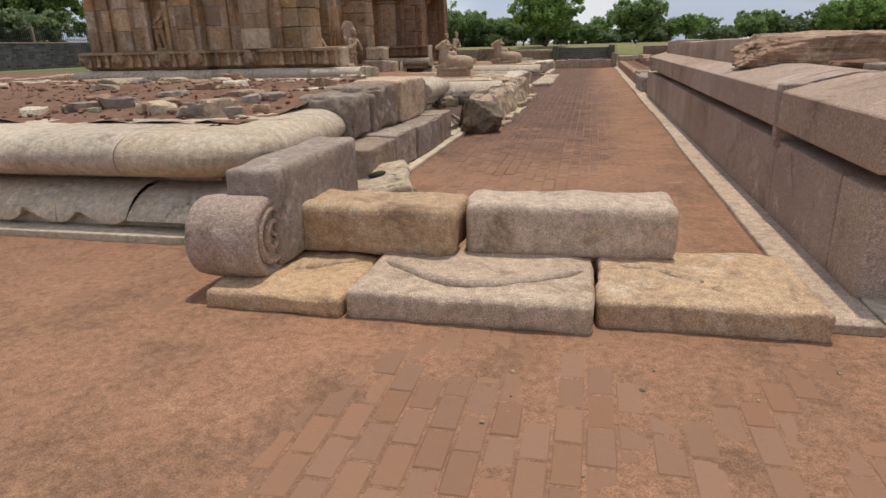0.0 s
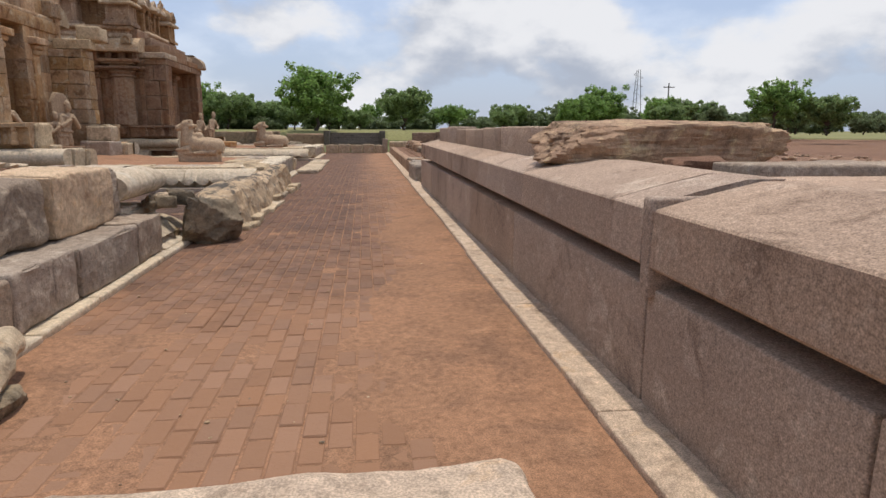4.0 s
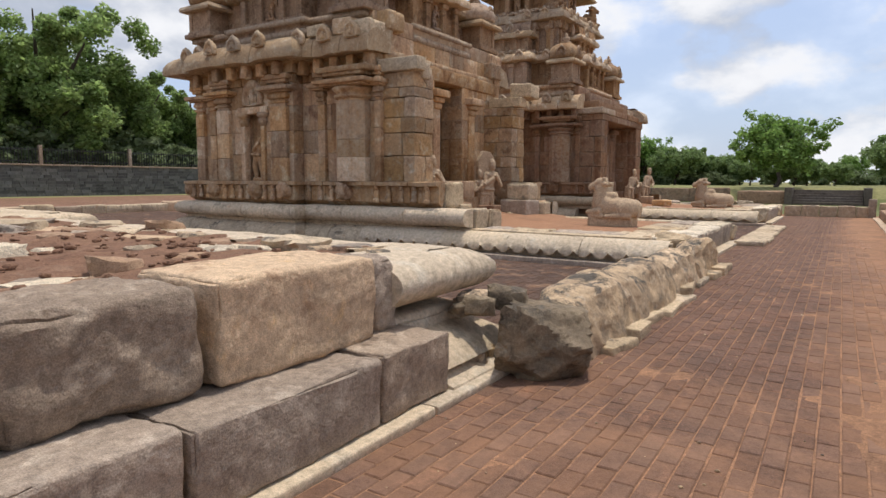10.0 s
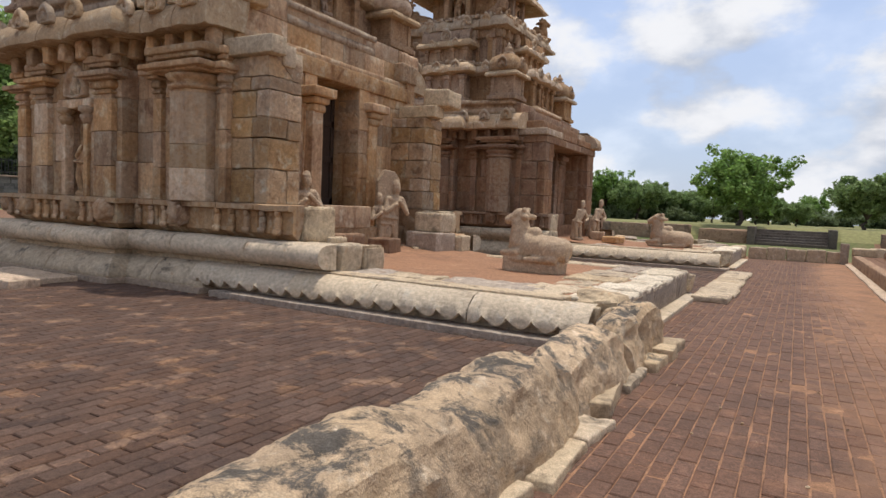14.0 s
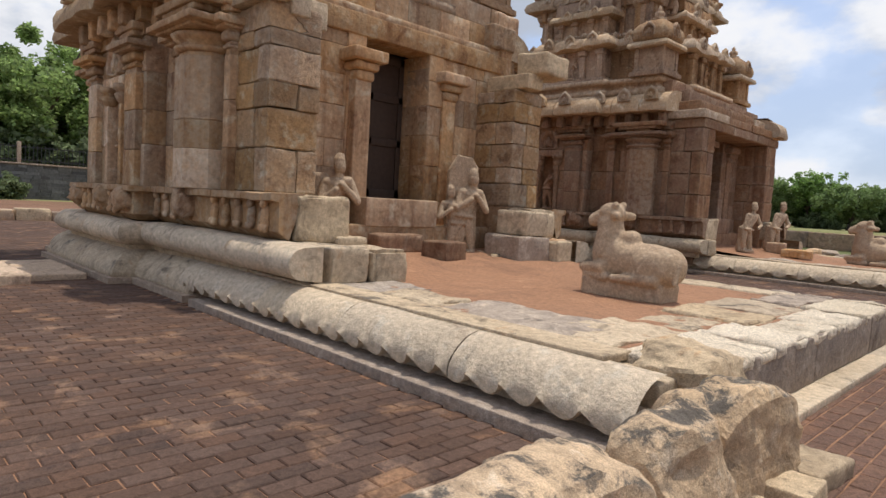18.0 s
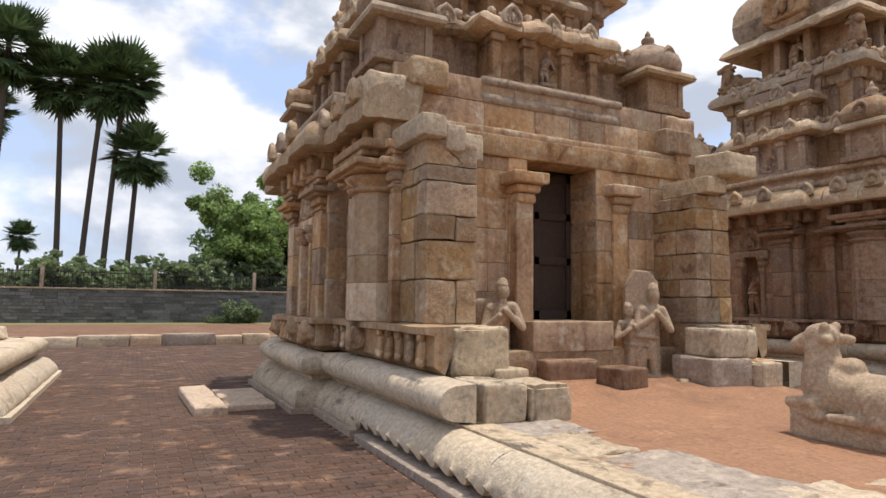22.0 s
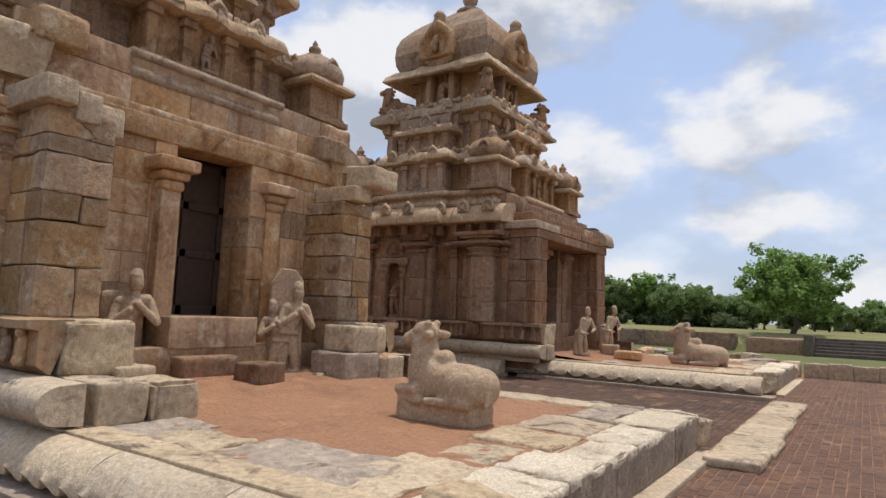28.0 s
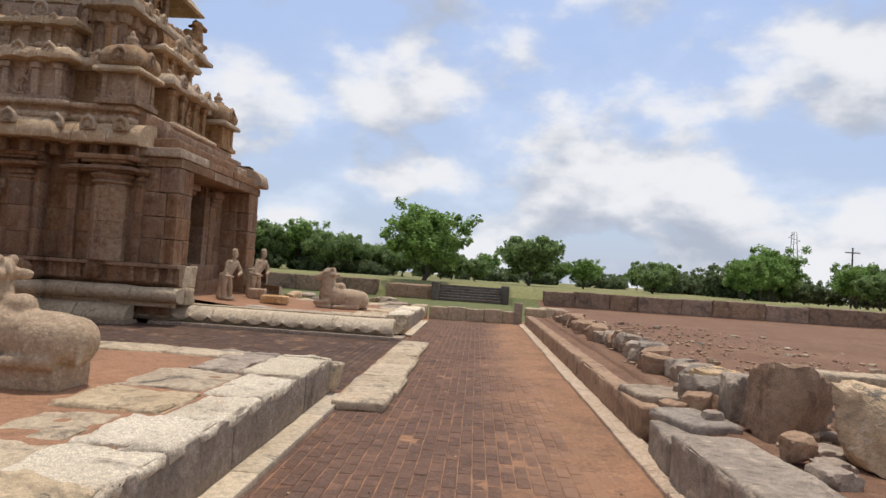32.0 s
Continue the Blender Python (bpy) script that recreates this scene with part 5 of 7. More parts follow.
    for y, r in ((d0 - 0.15, 0.14), (d1 + 0.44, 0.14)):
        d = 0.2 if y < CY else 0.07
        put("door_pillar", rbox((fx - 0.05, y - r, 1.34), (fx + d, y + r, 3.0), 0.02, 0.006, 4, 0.25, 5), W, sh)
        put("pillar_capital", joined([rbox((fx - 0.05, y - r * 1.15, 2.98), (fx + d + 0.05, y + r * 1.15, 3.12), 0.05, 0.006, 4, 0.2, 6), rbox((fx - 0.05, y - r * 1.5, 3.12), (fx + d + 0.1, y + r * 1.5, 3.24), 0.05, 0.006, 4, 0.2, 7)]), W, sh)
        put("pillar_abacus", rbox((fx - 0.05, y - r * 2.1, 3.24), (fx + d + 0.18, y + r * 2.1, 3.4), 0.025, 0.01, 4, 0.15, 8), W, sh)
    for ya, yb in ((CY - 1.85, d0 - 0.3), (d1 + 0.22, CY + 1.85)):
        put("wall_base", rbox((fx - 0.3, ya, 0.5), (fx + 0.06, yb, 1.36), 0.02, 0.015, 3, 0.2, 8), W, sh)
    put("sill_base", rbox((fx - 0.5, CY - 1.9, 0.35), (fx + 0.4, CY + 1.9, 0.97), 0.03, 0.02, 2.5, 0.2, 6), W, sh)
    put("door_sill", rbox((fx - 0.9, CY - 0.75, 0.95), (fx + 0.42, CY + 0.62, 1.36), 0.02, 0.01, 3, 0.2, 9), W, sh, "long brown stone sill")
    dx = fx - 0.62
    leaf = put("door_leaf", rbox((dx - 0.06, d0 - 0.05, 1.36), (dx, d1 + 0.02, 3.66), 0.006, 0.0, 1, 0.6, 0), WOOD, sh, "dark wooden door standing shut")
    for ya, yb, za, zb in ((d0, d0 + 0.09, 1.36, 3.62), (CY - 0.05, CY + 0.05, 1.36, 3.62), (d1 - 0.09, d1, 1.36, 3.62), (d0, d1, 1.36, 1.5), (d0, d1, 2.2, 2.32), (d0, d1, 2.9, 3.02), (d0, d1, 3.5, 3.62)):
        put("door_rail", rbox((dx, ya, za), (dx + 0.035, yb, zb), 0.005, 0, 1, 0.8, 0), WOOD, leaf)
    # tower, first storey
    ZS = 1.04 if first else 1.17
    Z = lambda z: 4.45 + (z - 4.45) * ZS  # noqa: E731
    put("tower_base", joined([sweep(bayed(CX, CY, 2.62, 0.2, 1.15), [(0.0, Z(4.4)), (0.1, Z(4.42)), (0.1, Z(4.55)), (0.02, Z(4.57)), (0.02, Z(4.66)), (0.12, Z(4.68)), (0.12, Z(4.78)), (-0.6, Z(4.8))], True, 0.012, 3, 8, 0.3),
                              rbox((CX - 2.5, CY - 2.5, Z(4.35)), (CX + 2.5, CY + 2.5, Z(4.78)), 0.02, 0.01, 2, 0.5, 1)]), TOWER, sh)
    put("storey_wall", rbox((CX - 2.2, CY - 2.2, Z(4.7)), (CX + 2.2, CY + 2.2, Z(5.75)), 0.02, 0.02, 4, 0.15, 2), TOWER, sh)
    sq = rect(CX - 2.2, CX + 2.2, CY - 2.2, CY + 2.2)
    put("storey_eave", sweep(sq, [(-0.2, Z(5.55)), (0.14, Z(5.56)), (0.24, Z(5.6)), (0.25, Z(5.66)), (0.2, Z(5.74)), (0.05, Z(5.82)), (-0.5, Z(5.84))], True, 0.035, 5, 9, 0.07, block=0.55, chip=0.06), EAVE, sh)
    for sx in (-1, 1):
        for sy in (-1, 1):
            pavilion((CX + sx * 2.38, CY + sy * 2.38), 0.98, Z(4.78), 0.62 * ZS, 0.52 * ZS, sh, first, rnd.randint(0, 90))
    for ox, oy in ((1, 0), (-1, 0), (0, 1), (0, -1)):
        t = (-oy, ox)
        R = Matrix(((ox, t[0], 0, CX), (oy, t[1], 0, CY), (0, 0, 1, 0), (0, 0, 0, 1)))
        # oblong pavilion in the middle of each side: local x outwards, local y along
        b = [rbox((1.6, -1.05, Z(4.72)), (2.72, 1.05, Z(4.9)), 0.015, 0.008, 3, 0.2, 3), rbox((1.6, -0.96, Z(4.85)), (2.6, 0.96, Z(5.62)), 0.015, 0.01, 3, 0.25, 4)]
        for yy in (-0.9, -0.35, 0.35, 0.9):
            b.append(rbox((2.55, yy - 0.075, Z(4.9)), (2.7, yy + 0.075, Z(5.42)), 0.012, 0.005, 4, 0.2, 5))
            b.append(rbox((2.55, yy - 0.12, Z(5.42)), (2.75, yy + 0.12, Z(5.54)), 0.03, 0.005, 4, 0.2, 6))
        put("oblong_body", moved(joined(b), R), TOWER, sh)
        put("niche_figure", moved(relief_figure((2.58, 0, Z(4.9)), 0.62, 0.3, 0, 4, slab=False), R), TOWER, sh)
        ev = sweep(rect(1.6, 2.6, -0.98, 0.98), [(-0.2, Z(5.56)), (0.18, Z(5.57)), (0.3, Z(5.6)), (0.31, Z(5.67)), (0.25, Z(5.77)), (0.1, Z(5.85)), (-0.3, Z(5.87))], True, 0.035, 5, 10, 0.07, block=0.5, chip=0.06)
        put("oblong_eave", moved(ev, R), EAVE, sh)
        tagged(put("crest", moved(lumps((2.5, -0.95), (2.5, 0.95), Z(5.88), (1, 0), 0.16, 3), R), TOWER, sh), "row of small worn carvings", kind="stuff")
        u = [rbox((1.2, -0.86, Z(5.84)), (2.3, 0.86, Z(6.0)), 0.02, 0.015, 4, 0.15, 6), rbox((1.2, -0.78, Z(5.96)), (2.2, 0.78, Z(6.42)), 0.02, 0.015, 4, 0.15, 7)]
        for yy in (-0.74, -0.27, 0.27, 0.74):
            u.append(rbox((2.15, yy - 0.06, Z(6.0)), (2.27, yy + 0.06, Z(6.3)), 0.012, 0.005, 4, 0.2, 5))
            u.append(rbox((2.15, yy - 0.1, Z(6.28)), (2.32, yy + 0.1, Z(6.38)), 0.03, 0.005, 4, 0.2, 6))
        put("upper_body", moved(joined(u), R), TOWER, sh)
        ue = sweep(rect(1.2, 2.2, -0.8, 0.8), [(-0.2, Z(6.36)), (0.12, Z(6.37)), (0.24, Z(6.4)), (0.25, Z(6.47)), (0.18, Z(6.56)), (0.02, Z(6.62)), (-0.3, Z(6.64))], True, 0.03, 5, 12, 0.07, block=0.5, chip=0.06)
        put("upper_eave", moved(ue, R), EAVE, sh)
        bv_, bf_ = [], []
        seg = 12
        for yy in (-0.92, -0.84, -0.3, 0.3, 0.84, 0.92):
            kk = 1.08 if abs(yy) > 0.9 else 1.0
            for k in range(seg + 1):
                a = math.pi * k / seg
                w = Vector((1.75 + 0.52 * kk * math.cos(a), yy, Z(6.58) + 0.46 * kk * ZS * math.sin(a) ** 0.75))
                bv_.append(w + Vector((0, 0, rough_offset(w, 0.02, 4, 3))))
        w = seg + 1
        for i in range(5):
            for k in range(seg):
                bf_.append((i * w + k, i * w + k + 1, (i + 1) * w + k + 1, (i + 1) * w + k))
        bf_ += [tuple(range(w)), tuple(5 * w + k for k in range(w))[::-1]]
        put("barrel_roof", moved(mesh_of("barrel", bv_, bf_, True), R), TOWER, sh)
        put("kudu", moved(small_arch((2.24, 0.0, Z(6.72)), (1, 0), 0.2), R), EAVE, sh)
        for yy in (-0.45, 0.45):
            put("kudu", moved(small_arch((2.42, yy, Z(6.5)), (1, 0), 0.11), R), EAVE, sh)
        for yy in (-0.72, 0.0, 0.72):
            put("kudu", moved(small_arch((2.84, yy, Z(5.74)), (1, 0), 0.16), R), EAVE, sh)
        for yy in (-0.95, 0.95):
            put("gable_arch", moved(small_arch((1.75, yy, Z(6.66)), (0, 1 if yy > 0 else -1), 0.38), R), TOWER, sh)
        for yy in (-1.6, 1.6):
            put("kudu", moved(small_arch((2.42, yy, Z(5.74)), (1, 0), 0.16), R), EAVE, sh)
        for yy in (-1.45, 1.45):
            put("storey_shaft", moved(rbox((1.6, yy - 0.09, Z(5.85)), (1.86, yy + 0.09, Z(6.7)), 0.02, 0.006, 3, 0.2, 7), R), TOWER, sh)
            put("shaft_capital", moved(lathe((1.75, yy, Z(6.55)), [(0.12, 0), (0.19, 0.1), (0.22, 0.16), (0.2, 0.22)], 12), R), TOWER, sh)
    # second storey
    put("storey_wall", rbox((CX - 1.8, CY - 1.8, Z(5.8)), (CX + 1.8, CY + 1.8, Z(7.0)), 0.02, 0.02, 4, 0.15, 12), TOWER, sh)
    sq2 = rect(CX - 1.8, CX + 1.8, CY - 1.8, CY + 1.8)
    put("storey_beam", sweep(sq2, [(-0.1, Z(6.66)), (0.08, Z(6.67)), (0.12, Z(6.76)), (0.12, Z(6.86)), (-0.1, Z(6.87))], True, 0.008, 3, 13, 0.25), TOWER, sh)
    put("storey_eave", sweep(sq2, [(-0.2, Z(6.86)), (0.22, Z(6.87)), (0.4, Z(6.9)), (0.42, Z(6.98)), (0.36, Z(7.1)), (0.2, Z(7.2)), (-0.5, Z(7.24))], True, 0.04, 5, 14, 0.07, block=0.6, chip=0.08), EAVE, sh)
    for ox, oy in ((1, 0), (-1, 0), (0, 1), (0, -1)):
        R = Matrix(((ox, -oy, 0, CX), (oy, ox, 0, CY), (0, 0, 1, 0), (0, 0, 0, 1)))
        tagged(put("crest", moved(lumps((1.98, -1.9), (1.98, 1.9), Z(7.2), (1, 0), 0.17, 5), R), TOWER, sh), "row of small worn carvings", kind="stuff")
        tagged(put("crest", moved(lumps((2.3, -2.0), (2.3, 2.0), Z(5.82), (1, 0), 0.15, 6), R), TOWER, sh), "row of small worn carvings", kind="stuff")
        for yy in (-1.6, -1.0, -0.5, 0.5, 1.0, 1.6):
            put("bracket", moved(rbox((1.75, yy - 0.08, Z(6.62)), (2.02, yy + 0.08, Z(6.88)), 0.03, 0.01, 4, 0.12, 3), R), TOWER, sh)
            put("wall_shaft", moved(rbox((1.75, yy - 0.06, Z(5.85)), (1.87, yy + 0.06, Z(6.62)), 0.015, 0.006, 4, 0.25, 4), R), TOWER, sh)
        for yy in (-1.4, -0.7, 0.7, 1.4):
            put("kudu", moved(small_arch((2.15, yy, Z(7.1)), (1, 0), 0.15), R), EAVE, sh)
        put("parapet", moved(rbox((1.5, -1.85, Z(7.2)), (1.88, 1.85, Z(7.34)), 0.03, 0.02, 4, 0.12, 16), R), TOWER, sh)
    # neck and dome
    D, DZ = (0.88, -0.12) if first else (1.04, 0.06)
    put("neck", rbox((CX - 1.15 * D, CY - 1.15 * D, Z(7.2)), (CX + 1.15 * D, CY + 1.15 * D, Z(8.45)), 0.03, 0.015, 3, 0.25, 17), TOWER, sh)
    put("dome_eave", sweep(rect(CX - 1.25 * D, CX + 1.25 * D, CY - 1.25 * D, CY + 1.25 * D), [(-0.1, Z(8.22)), (0.3, Z(8.2)), (0.62, Z(8.1)), (0.68, Z(8.14)), (0.62, Z(8.28)), (0.4, Z(8.44)), (0.1, Z(8.54))], True, 0.035, 5, 18, 0.07, block=0.7, chip=0.07), EAVE, sh)
    prof = [(1.52, 8.42), (1.63, 8.62), (1.66, 8.86), (1.64, 9.12), (1.54, 9.34), (1.34, 9.56), (1.08, 9.78), (0.78, 10.0), (0.44, 10.2), (0.3, 10.3)]
    for a, b in ((0, 2), (2, 4), (4, 6), (6, 9)):
        rings = [(r * D, Z(z + DZ * (z - 8.3))) for r, z in prof[a:b + 1]]
        dm = lathe((CX, CY, 0), [(rings[0][0] - 0.05, rings[0][1])] + rings + [(rings[-1][0] - 0.05, rings[-1][1] - 0.004)], 64, 0.975)
        for v in dm.vertices:
            o = rough_offset(v.co, 0.022, 2.5, a)
            v.co += Vector((v.co.x - CX, v.co.y - CY, 0)).normalized() * o
        dm.set_sharp_from_angle(angle=radians(32))
        put("dome_course", dm, TOWER, sh, "course of the square curvilinear stone dome")
    put("finial", lathe((CX, CY, Z(10.26 + DZ * 2)), [(0.42, 0), (0.46, 0.08), (0.3, 0.16), (0.16, 0.28), (0.24, 0.42), (0.26, 0.52), (0.12, 0.64), (0.14, 0.72), (0.03, 1.0)], 14), TOWER, sh)
    for ox, oy in ((1, 0), (-1, 0), (0, 1), (0, -1)):
        R = Matrix(((ox, -oy, 0, CX), (oy, ox, 0, CY), (0, 0, 1, 0), (0, 0, 0, 1)))
        for yy in (-0.42, 0.42):
            put("nasi_shaft", moved(rbox((1.1 * D, yy - 0.09, Z(7.3)), (1.55 * D, yy + 0.09, Z(8.3)), 0.02, 0.006, 3, 0.2, 19), R), TOWER, sh)
        put("nasi_figure", moved(relief_figure((1.36 * D, 0, Z(7.35)), 1.0, 0.5, 0, 4, slab=False), R), TOWER, sh)
        put("nasi_arch", moved(small_arch((1.76 * D, 0, Z(8.86)), (1, 0), 0.6 * D), R), TOWER, sh, "large horseshoe gable")
        put("nasi_knob", moved(lathe((1.66 * D, 0, Z(8.86) + 0.62 * D), [(0.2, 0), (0.24, 0.1), (0.17, 0.25), (0.2, 0.36), (0.1, 0.5)], 10), R), TOWER, sh)
        put("nasi_roof", moved(lathe((0.95 * D, 0, Z(8.86)), [(0.58 * D, 0), (0.62 * D, 0.3), (0.6 * D, 0.78 * D)], 16, 0, 0, axis="x"), R), TOWER, sh)
    for sx in (-1, 1):
        for sy in (-1, 1):
            put("corner_bull", seated_bull((CX + sx * 1.62, CY + sy * 1.62, Z(7.22)), 0.95, math.atan2(sy, sx), pedestal=False), TOWER, sh, "couchant bull carved at the corner")
    for k in range(4):
        a = math.pi / 4 + k * math.pi / 2
        put("dome_corner", boulder((CX + math.cos(a) * 1.55 * D, CY + math.sin(a) * 1.55 * D, Z(9.5)), (0.34, 0.34, 0.3), k + 3, 0.3, 2, 9, 0.7), TOWER, sh)
    # broken blocks over the end of the eave beside the porch
    if first:
        for k, (lo, hi) in enumerate((((-8.5, CY - 2.98, 4.3), (-8.0, CY - 2.6, 4.62)), ((-7.98, CY - 3.0, 4.2), (-7.5, CY - 2.5, 4.52)), ((-8.3, CY - 2.58, 4.45), (-7.75, CY - 2.2, 4.82)), ((-9.2, CY - 3.0, 4.32), (-8.75, CY - 2.7, 4.56)), ((-7.8, CY - 2.45, 4.42), (-7.45, CY - 1.9, 4.8)))):
            put("carved_block", rbox(lo, hi, 0.03, 0.02, 3, 0.06, 30 + k, chip=0.03), (EAVE, SLAB)[k % 2], sh)
        for k, (lo, hi) in enumerate((((-7.95, CY + 2.0, 4.05), (-7.5, CY + 2.6, 4.45)), ((-8.1, CY + 2.2, 4.3), (-7.6, CY + 2.8, 4.7)), ((-8.2, CY + 2.3, 3.5), (-7.55, CY + 2.6, 4.1)))):
            put("carved_block", rbox(lo, hi, 0.03, 0.02, 3, 0.06, 40 + k, chip=0.03), W, sh)
    return sh


shrine(0.0, 0)
shrine(11.4, 1)
# ---------------------------------------------------------------- platforms in front of the shrines


def platform(dy, y_south, y_north, variant):
    pf = thing("platform", "low stone platform with a scalloped lotus edge, filled with red sand" if variant == 0 else "low stone platform with a pale lotus edge and sandy top", "platform", "shrine platforms", (-4, y_south, 0))
    X0, X1 = -7.0, -1.6
    s = y_south + 0.6          # line from which the mouldings project
    put("kerb", rbox((X0 - 0.2, y_south - 0.06, -0.02), (X1 + 0.1, s, 0.085), 0.01, 0.005, 2, 0.3, 1), BLOCK, pf, "grey granite kerb course")
    for a, b in ((X0 - 0.75, X0 + 1.2), (X0 + 1.2, X0 + 2.55), (X0 + 2.55, X0 + 3.9), (X0 + 3.9, -1.72)):
        put("lotus_moulding", petal_row(a, b - 0.01, s, (0.2, 0.45), (0.56, 0.135), 0.29 if variant == 0 else 0.42, 0.115, int(a * 3)), PALE, pf, "pale lotus moulding with a scalloped lip")
    put("moulding_core", rbox((X0, s - 0.29, 0.2), (-1.73, s + 0.05, 0.405), 0.02, 0.006, 2, 0.4, 1), SLAB, pf)
    put("petal_foot", rbox((X0 - 0.7, s - 0.38, 0.07), (-1.74, s - 0.15, 0.26), 0.02, 0.006, 2, 0.4, 1), PALE, pf)
    put("top_band", rbox((X0, s - 0.24, 0.42), (-2.1, s + 0.08, 0.475), 0.01, 0.008, 3, 0.2, 3), SLAB, pf)
    put("corner_stone", rock((-1.78, s + 0.22, 0.08), (0.62, 0.66, 0.45), 5 + variant, 0.07, 9, 34), SLAB, pf, "broken grey corner stone")
    # east side: upright granite slabs on a kerb
    rnd = random.Random(5 + variant)
    y = s + 0.45
    while y < y_north - 0.2:
        e = min(y_north, y + rnd.uniform(1.2, 2.0))
        put("face_slab", rbox((X1 - 0.3, y + 0.004, 0.06), (X1, e - 0.004, 0.44), 0.02, 0.006, 3, 0.2, rnd.randint(0, 99)), BLOCK, pf)
        put("kerb", rbox((X1 - 0.05, y + 0.003, -0.02), (X1 + 0.2, e - 0.003, 0.06), 0.01, 0.005, 3, 0.25, rnd.randint(0, 99)), PALE, pf)
        y = e
    # paving of the rim, irregular slabs
    y = s + 0.02
    while y < y_north:
        e = min(y_north, y + rnd.uniform(0.7, 1.3))
        mid = X1 - 0.55 + rnd.uniform(-0.12, 0.12)
        put("rim_slab", rbox((mid + 0.01, y + 0.006, 0.36), (X1 + 0.005, e - 0.006, 0.465 + rnd.uniform(0, 0.02)), 0.035, 0.026, 5, 0.05, rnd.randint(0, 99), chip=0.05), COARSE, pf, "coarse whitish broken slab")
        put("rim_slab", rbox((X1 - 1.15 + rnd.uniform(-0.25, 0.25), y + rnd.uniform(-0.1, 0.1), 0.35), (mid - 0.01, e - 0.01, 0.455 + rnd.uniform(0, 0.025)), 0.035, 0.022, 4, 0.05, rnd.randint(0, 99), chip=0.06, turn=rnd.uniform(-0.1, 0.1)), rnd.choice((SLAB, GREYROCK)), pf)
        y = e
    x = -5.4
    while x < X1 - 1.0:
        e = min(X1 - 0.95, x + rnd.uniform(0.7, 1.4))
        put("rim_slab", rbox((x + 0.006, s + 0.04, 0.36), (e - 0.006, s + 0.72 + rnd.uniform(-0.22, 0.2), 0.455 + rnd.uniform(0, 0.03)), 0.035, 0.024, 4, 0.05, rnd.randint(0, 99), chip=0.06, turn=rnd.uniform(-0.06, 0.06)), rnd.choice((SLAB, GREYROCK, COARSE)), pf)
        x = e
    x = -6.4
    while x < X1 - 1.0:
        e = min(X1 - 0.95, x + rnd.uniform(0.7, 1.4))
        put("rim_slab", rbox((x + 0.006, y_north - 0.5, 0.34), (e - 0.006, y_north, 0.47), 0.03, 0.02, 2.5, 0.1, rnd.randint(0, 99), chip=0.03), SLAB, pf)
        x = e
    put("north_face", rbox((X0, y_north - 0.1, 0), (X1, y_north, 0.4), 0.02, 0.01, 2, 0.4, 4), BLOCK, pf)
    put("sand_fill", sheet(-7.7, X1 - 0.3, s + 0.1, y_north - 0.1, 0.1, lambda x, y: 0.445 + 0.012 * n2d(x, y, 1.3, 2) + 0.006 * n2d(x, y, 5, 1) + max(0.0, -5.2 - x) * 0.09), SAND, pf, "raked red sand")
    # broken lotus end beside the north corner of the east side
    put("lotus_fragment", rock((X1 - 0.12, y_north + 0.12, 0.05), (0.45, 0.6, 0.38), 21 + variant, 0.06, 9, 20), SLAB, pf)
    return pf


platform(0, 19.5, 25.2, 0)
platform(11.4, 31.5, 37.4, 1)

# bulls on the platforms
tagged(put("bull_statue", seated_bull((-3.55, 22.68, 0.43), 0.88, radians(180)), CARVED), "couchant stone bull on a block, facing the shrine door", "statue", "bull statues")
tagged(put("bull_statue", seated_bull((-3.55, 34.3, 0.43), 1.12, radians(180), pedestal=False), CARVED), "worn couchant stone bull on the further platform", "statue", "bull statues")

# figures leaning beside the doors
for x, y, h, w, t, s, ln, txt in ((-7.25, 21.4, 1.38, 0.42, -0.55, 3, 0.1, "broken pale stone figure with folded arms, leaning at the wall"), (-7.1, 23.7, 1.52, 0.42, -0.5, 5, 0.0, "carved stone couple on a tall stele beside the steps"),
                                  (-6.2, 33.2, 1.3, 0.36, -0.4, 6, 0.0, "slender carved stone figure beside the door"), (-6.2, 35.2, 1.4, 0.42, -0.4, 7, -0.04, "broken stone figure standing near the door")):
    tagged(put("statue", relief_figure((x, y, 0.56), h, w, t, s, ln, slab=s != 3), CARVED), txt, "statue", "door figures")

# loose blocks round the doorway
LOOSE = [((-7.3, 21.95, 0.56), (-6.95, 22.8, 0.86), REDWALL, "flat brown step stone before the sill", 0.02), ((-6.75, 22.55, 0.5), (-6.3, 23.05, 0.80), REDWALL, "brown squared stone lying on the sand", 0.12),
         ((-6.75, 24.15, 0.9), (-6.15, 24.75, 1.28), SLAB, "pale block lying on a darker block", 0.05), ((-6.85, 24.0, 0.47), (-6.1, 24.75, 0.9), BLOCK, "dark grey block at the foot of the wall", -0.06),
         ((-6.7, 24.8, 0.86), (-6.3, 25.1, 1.27), SLAB, "upright pale stone on a block", 0.1), ((-6.6, 24.85, 0.46), (-6.1, 25.2, 0.86), WARM, "ochre block beside the dark one", 0.0),
         ((-5.6, 33.9, 0.47), (-4.9, 34.4, 0.68), WARM, "flat brown stone lying on the far platform", 0.2), ((-6.2, 34.65, 0.47), (-5.75, 35.0, 0.8), WARM, "brown stone stacked by the door", 0.1)]
for k, (lo, hi, mt, txt, tn) in enumerate(LOOSE):
    tagged(put("stone_block", rbox(lo, hi, 0.03, 0.018, 3, 0.08, 40 + k, turn=tn, chip=0.03), mt), txt, "stone", "loose stones by the doors")
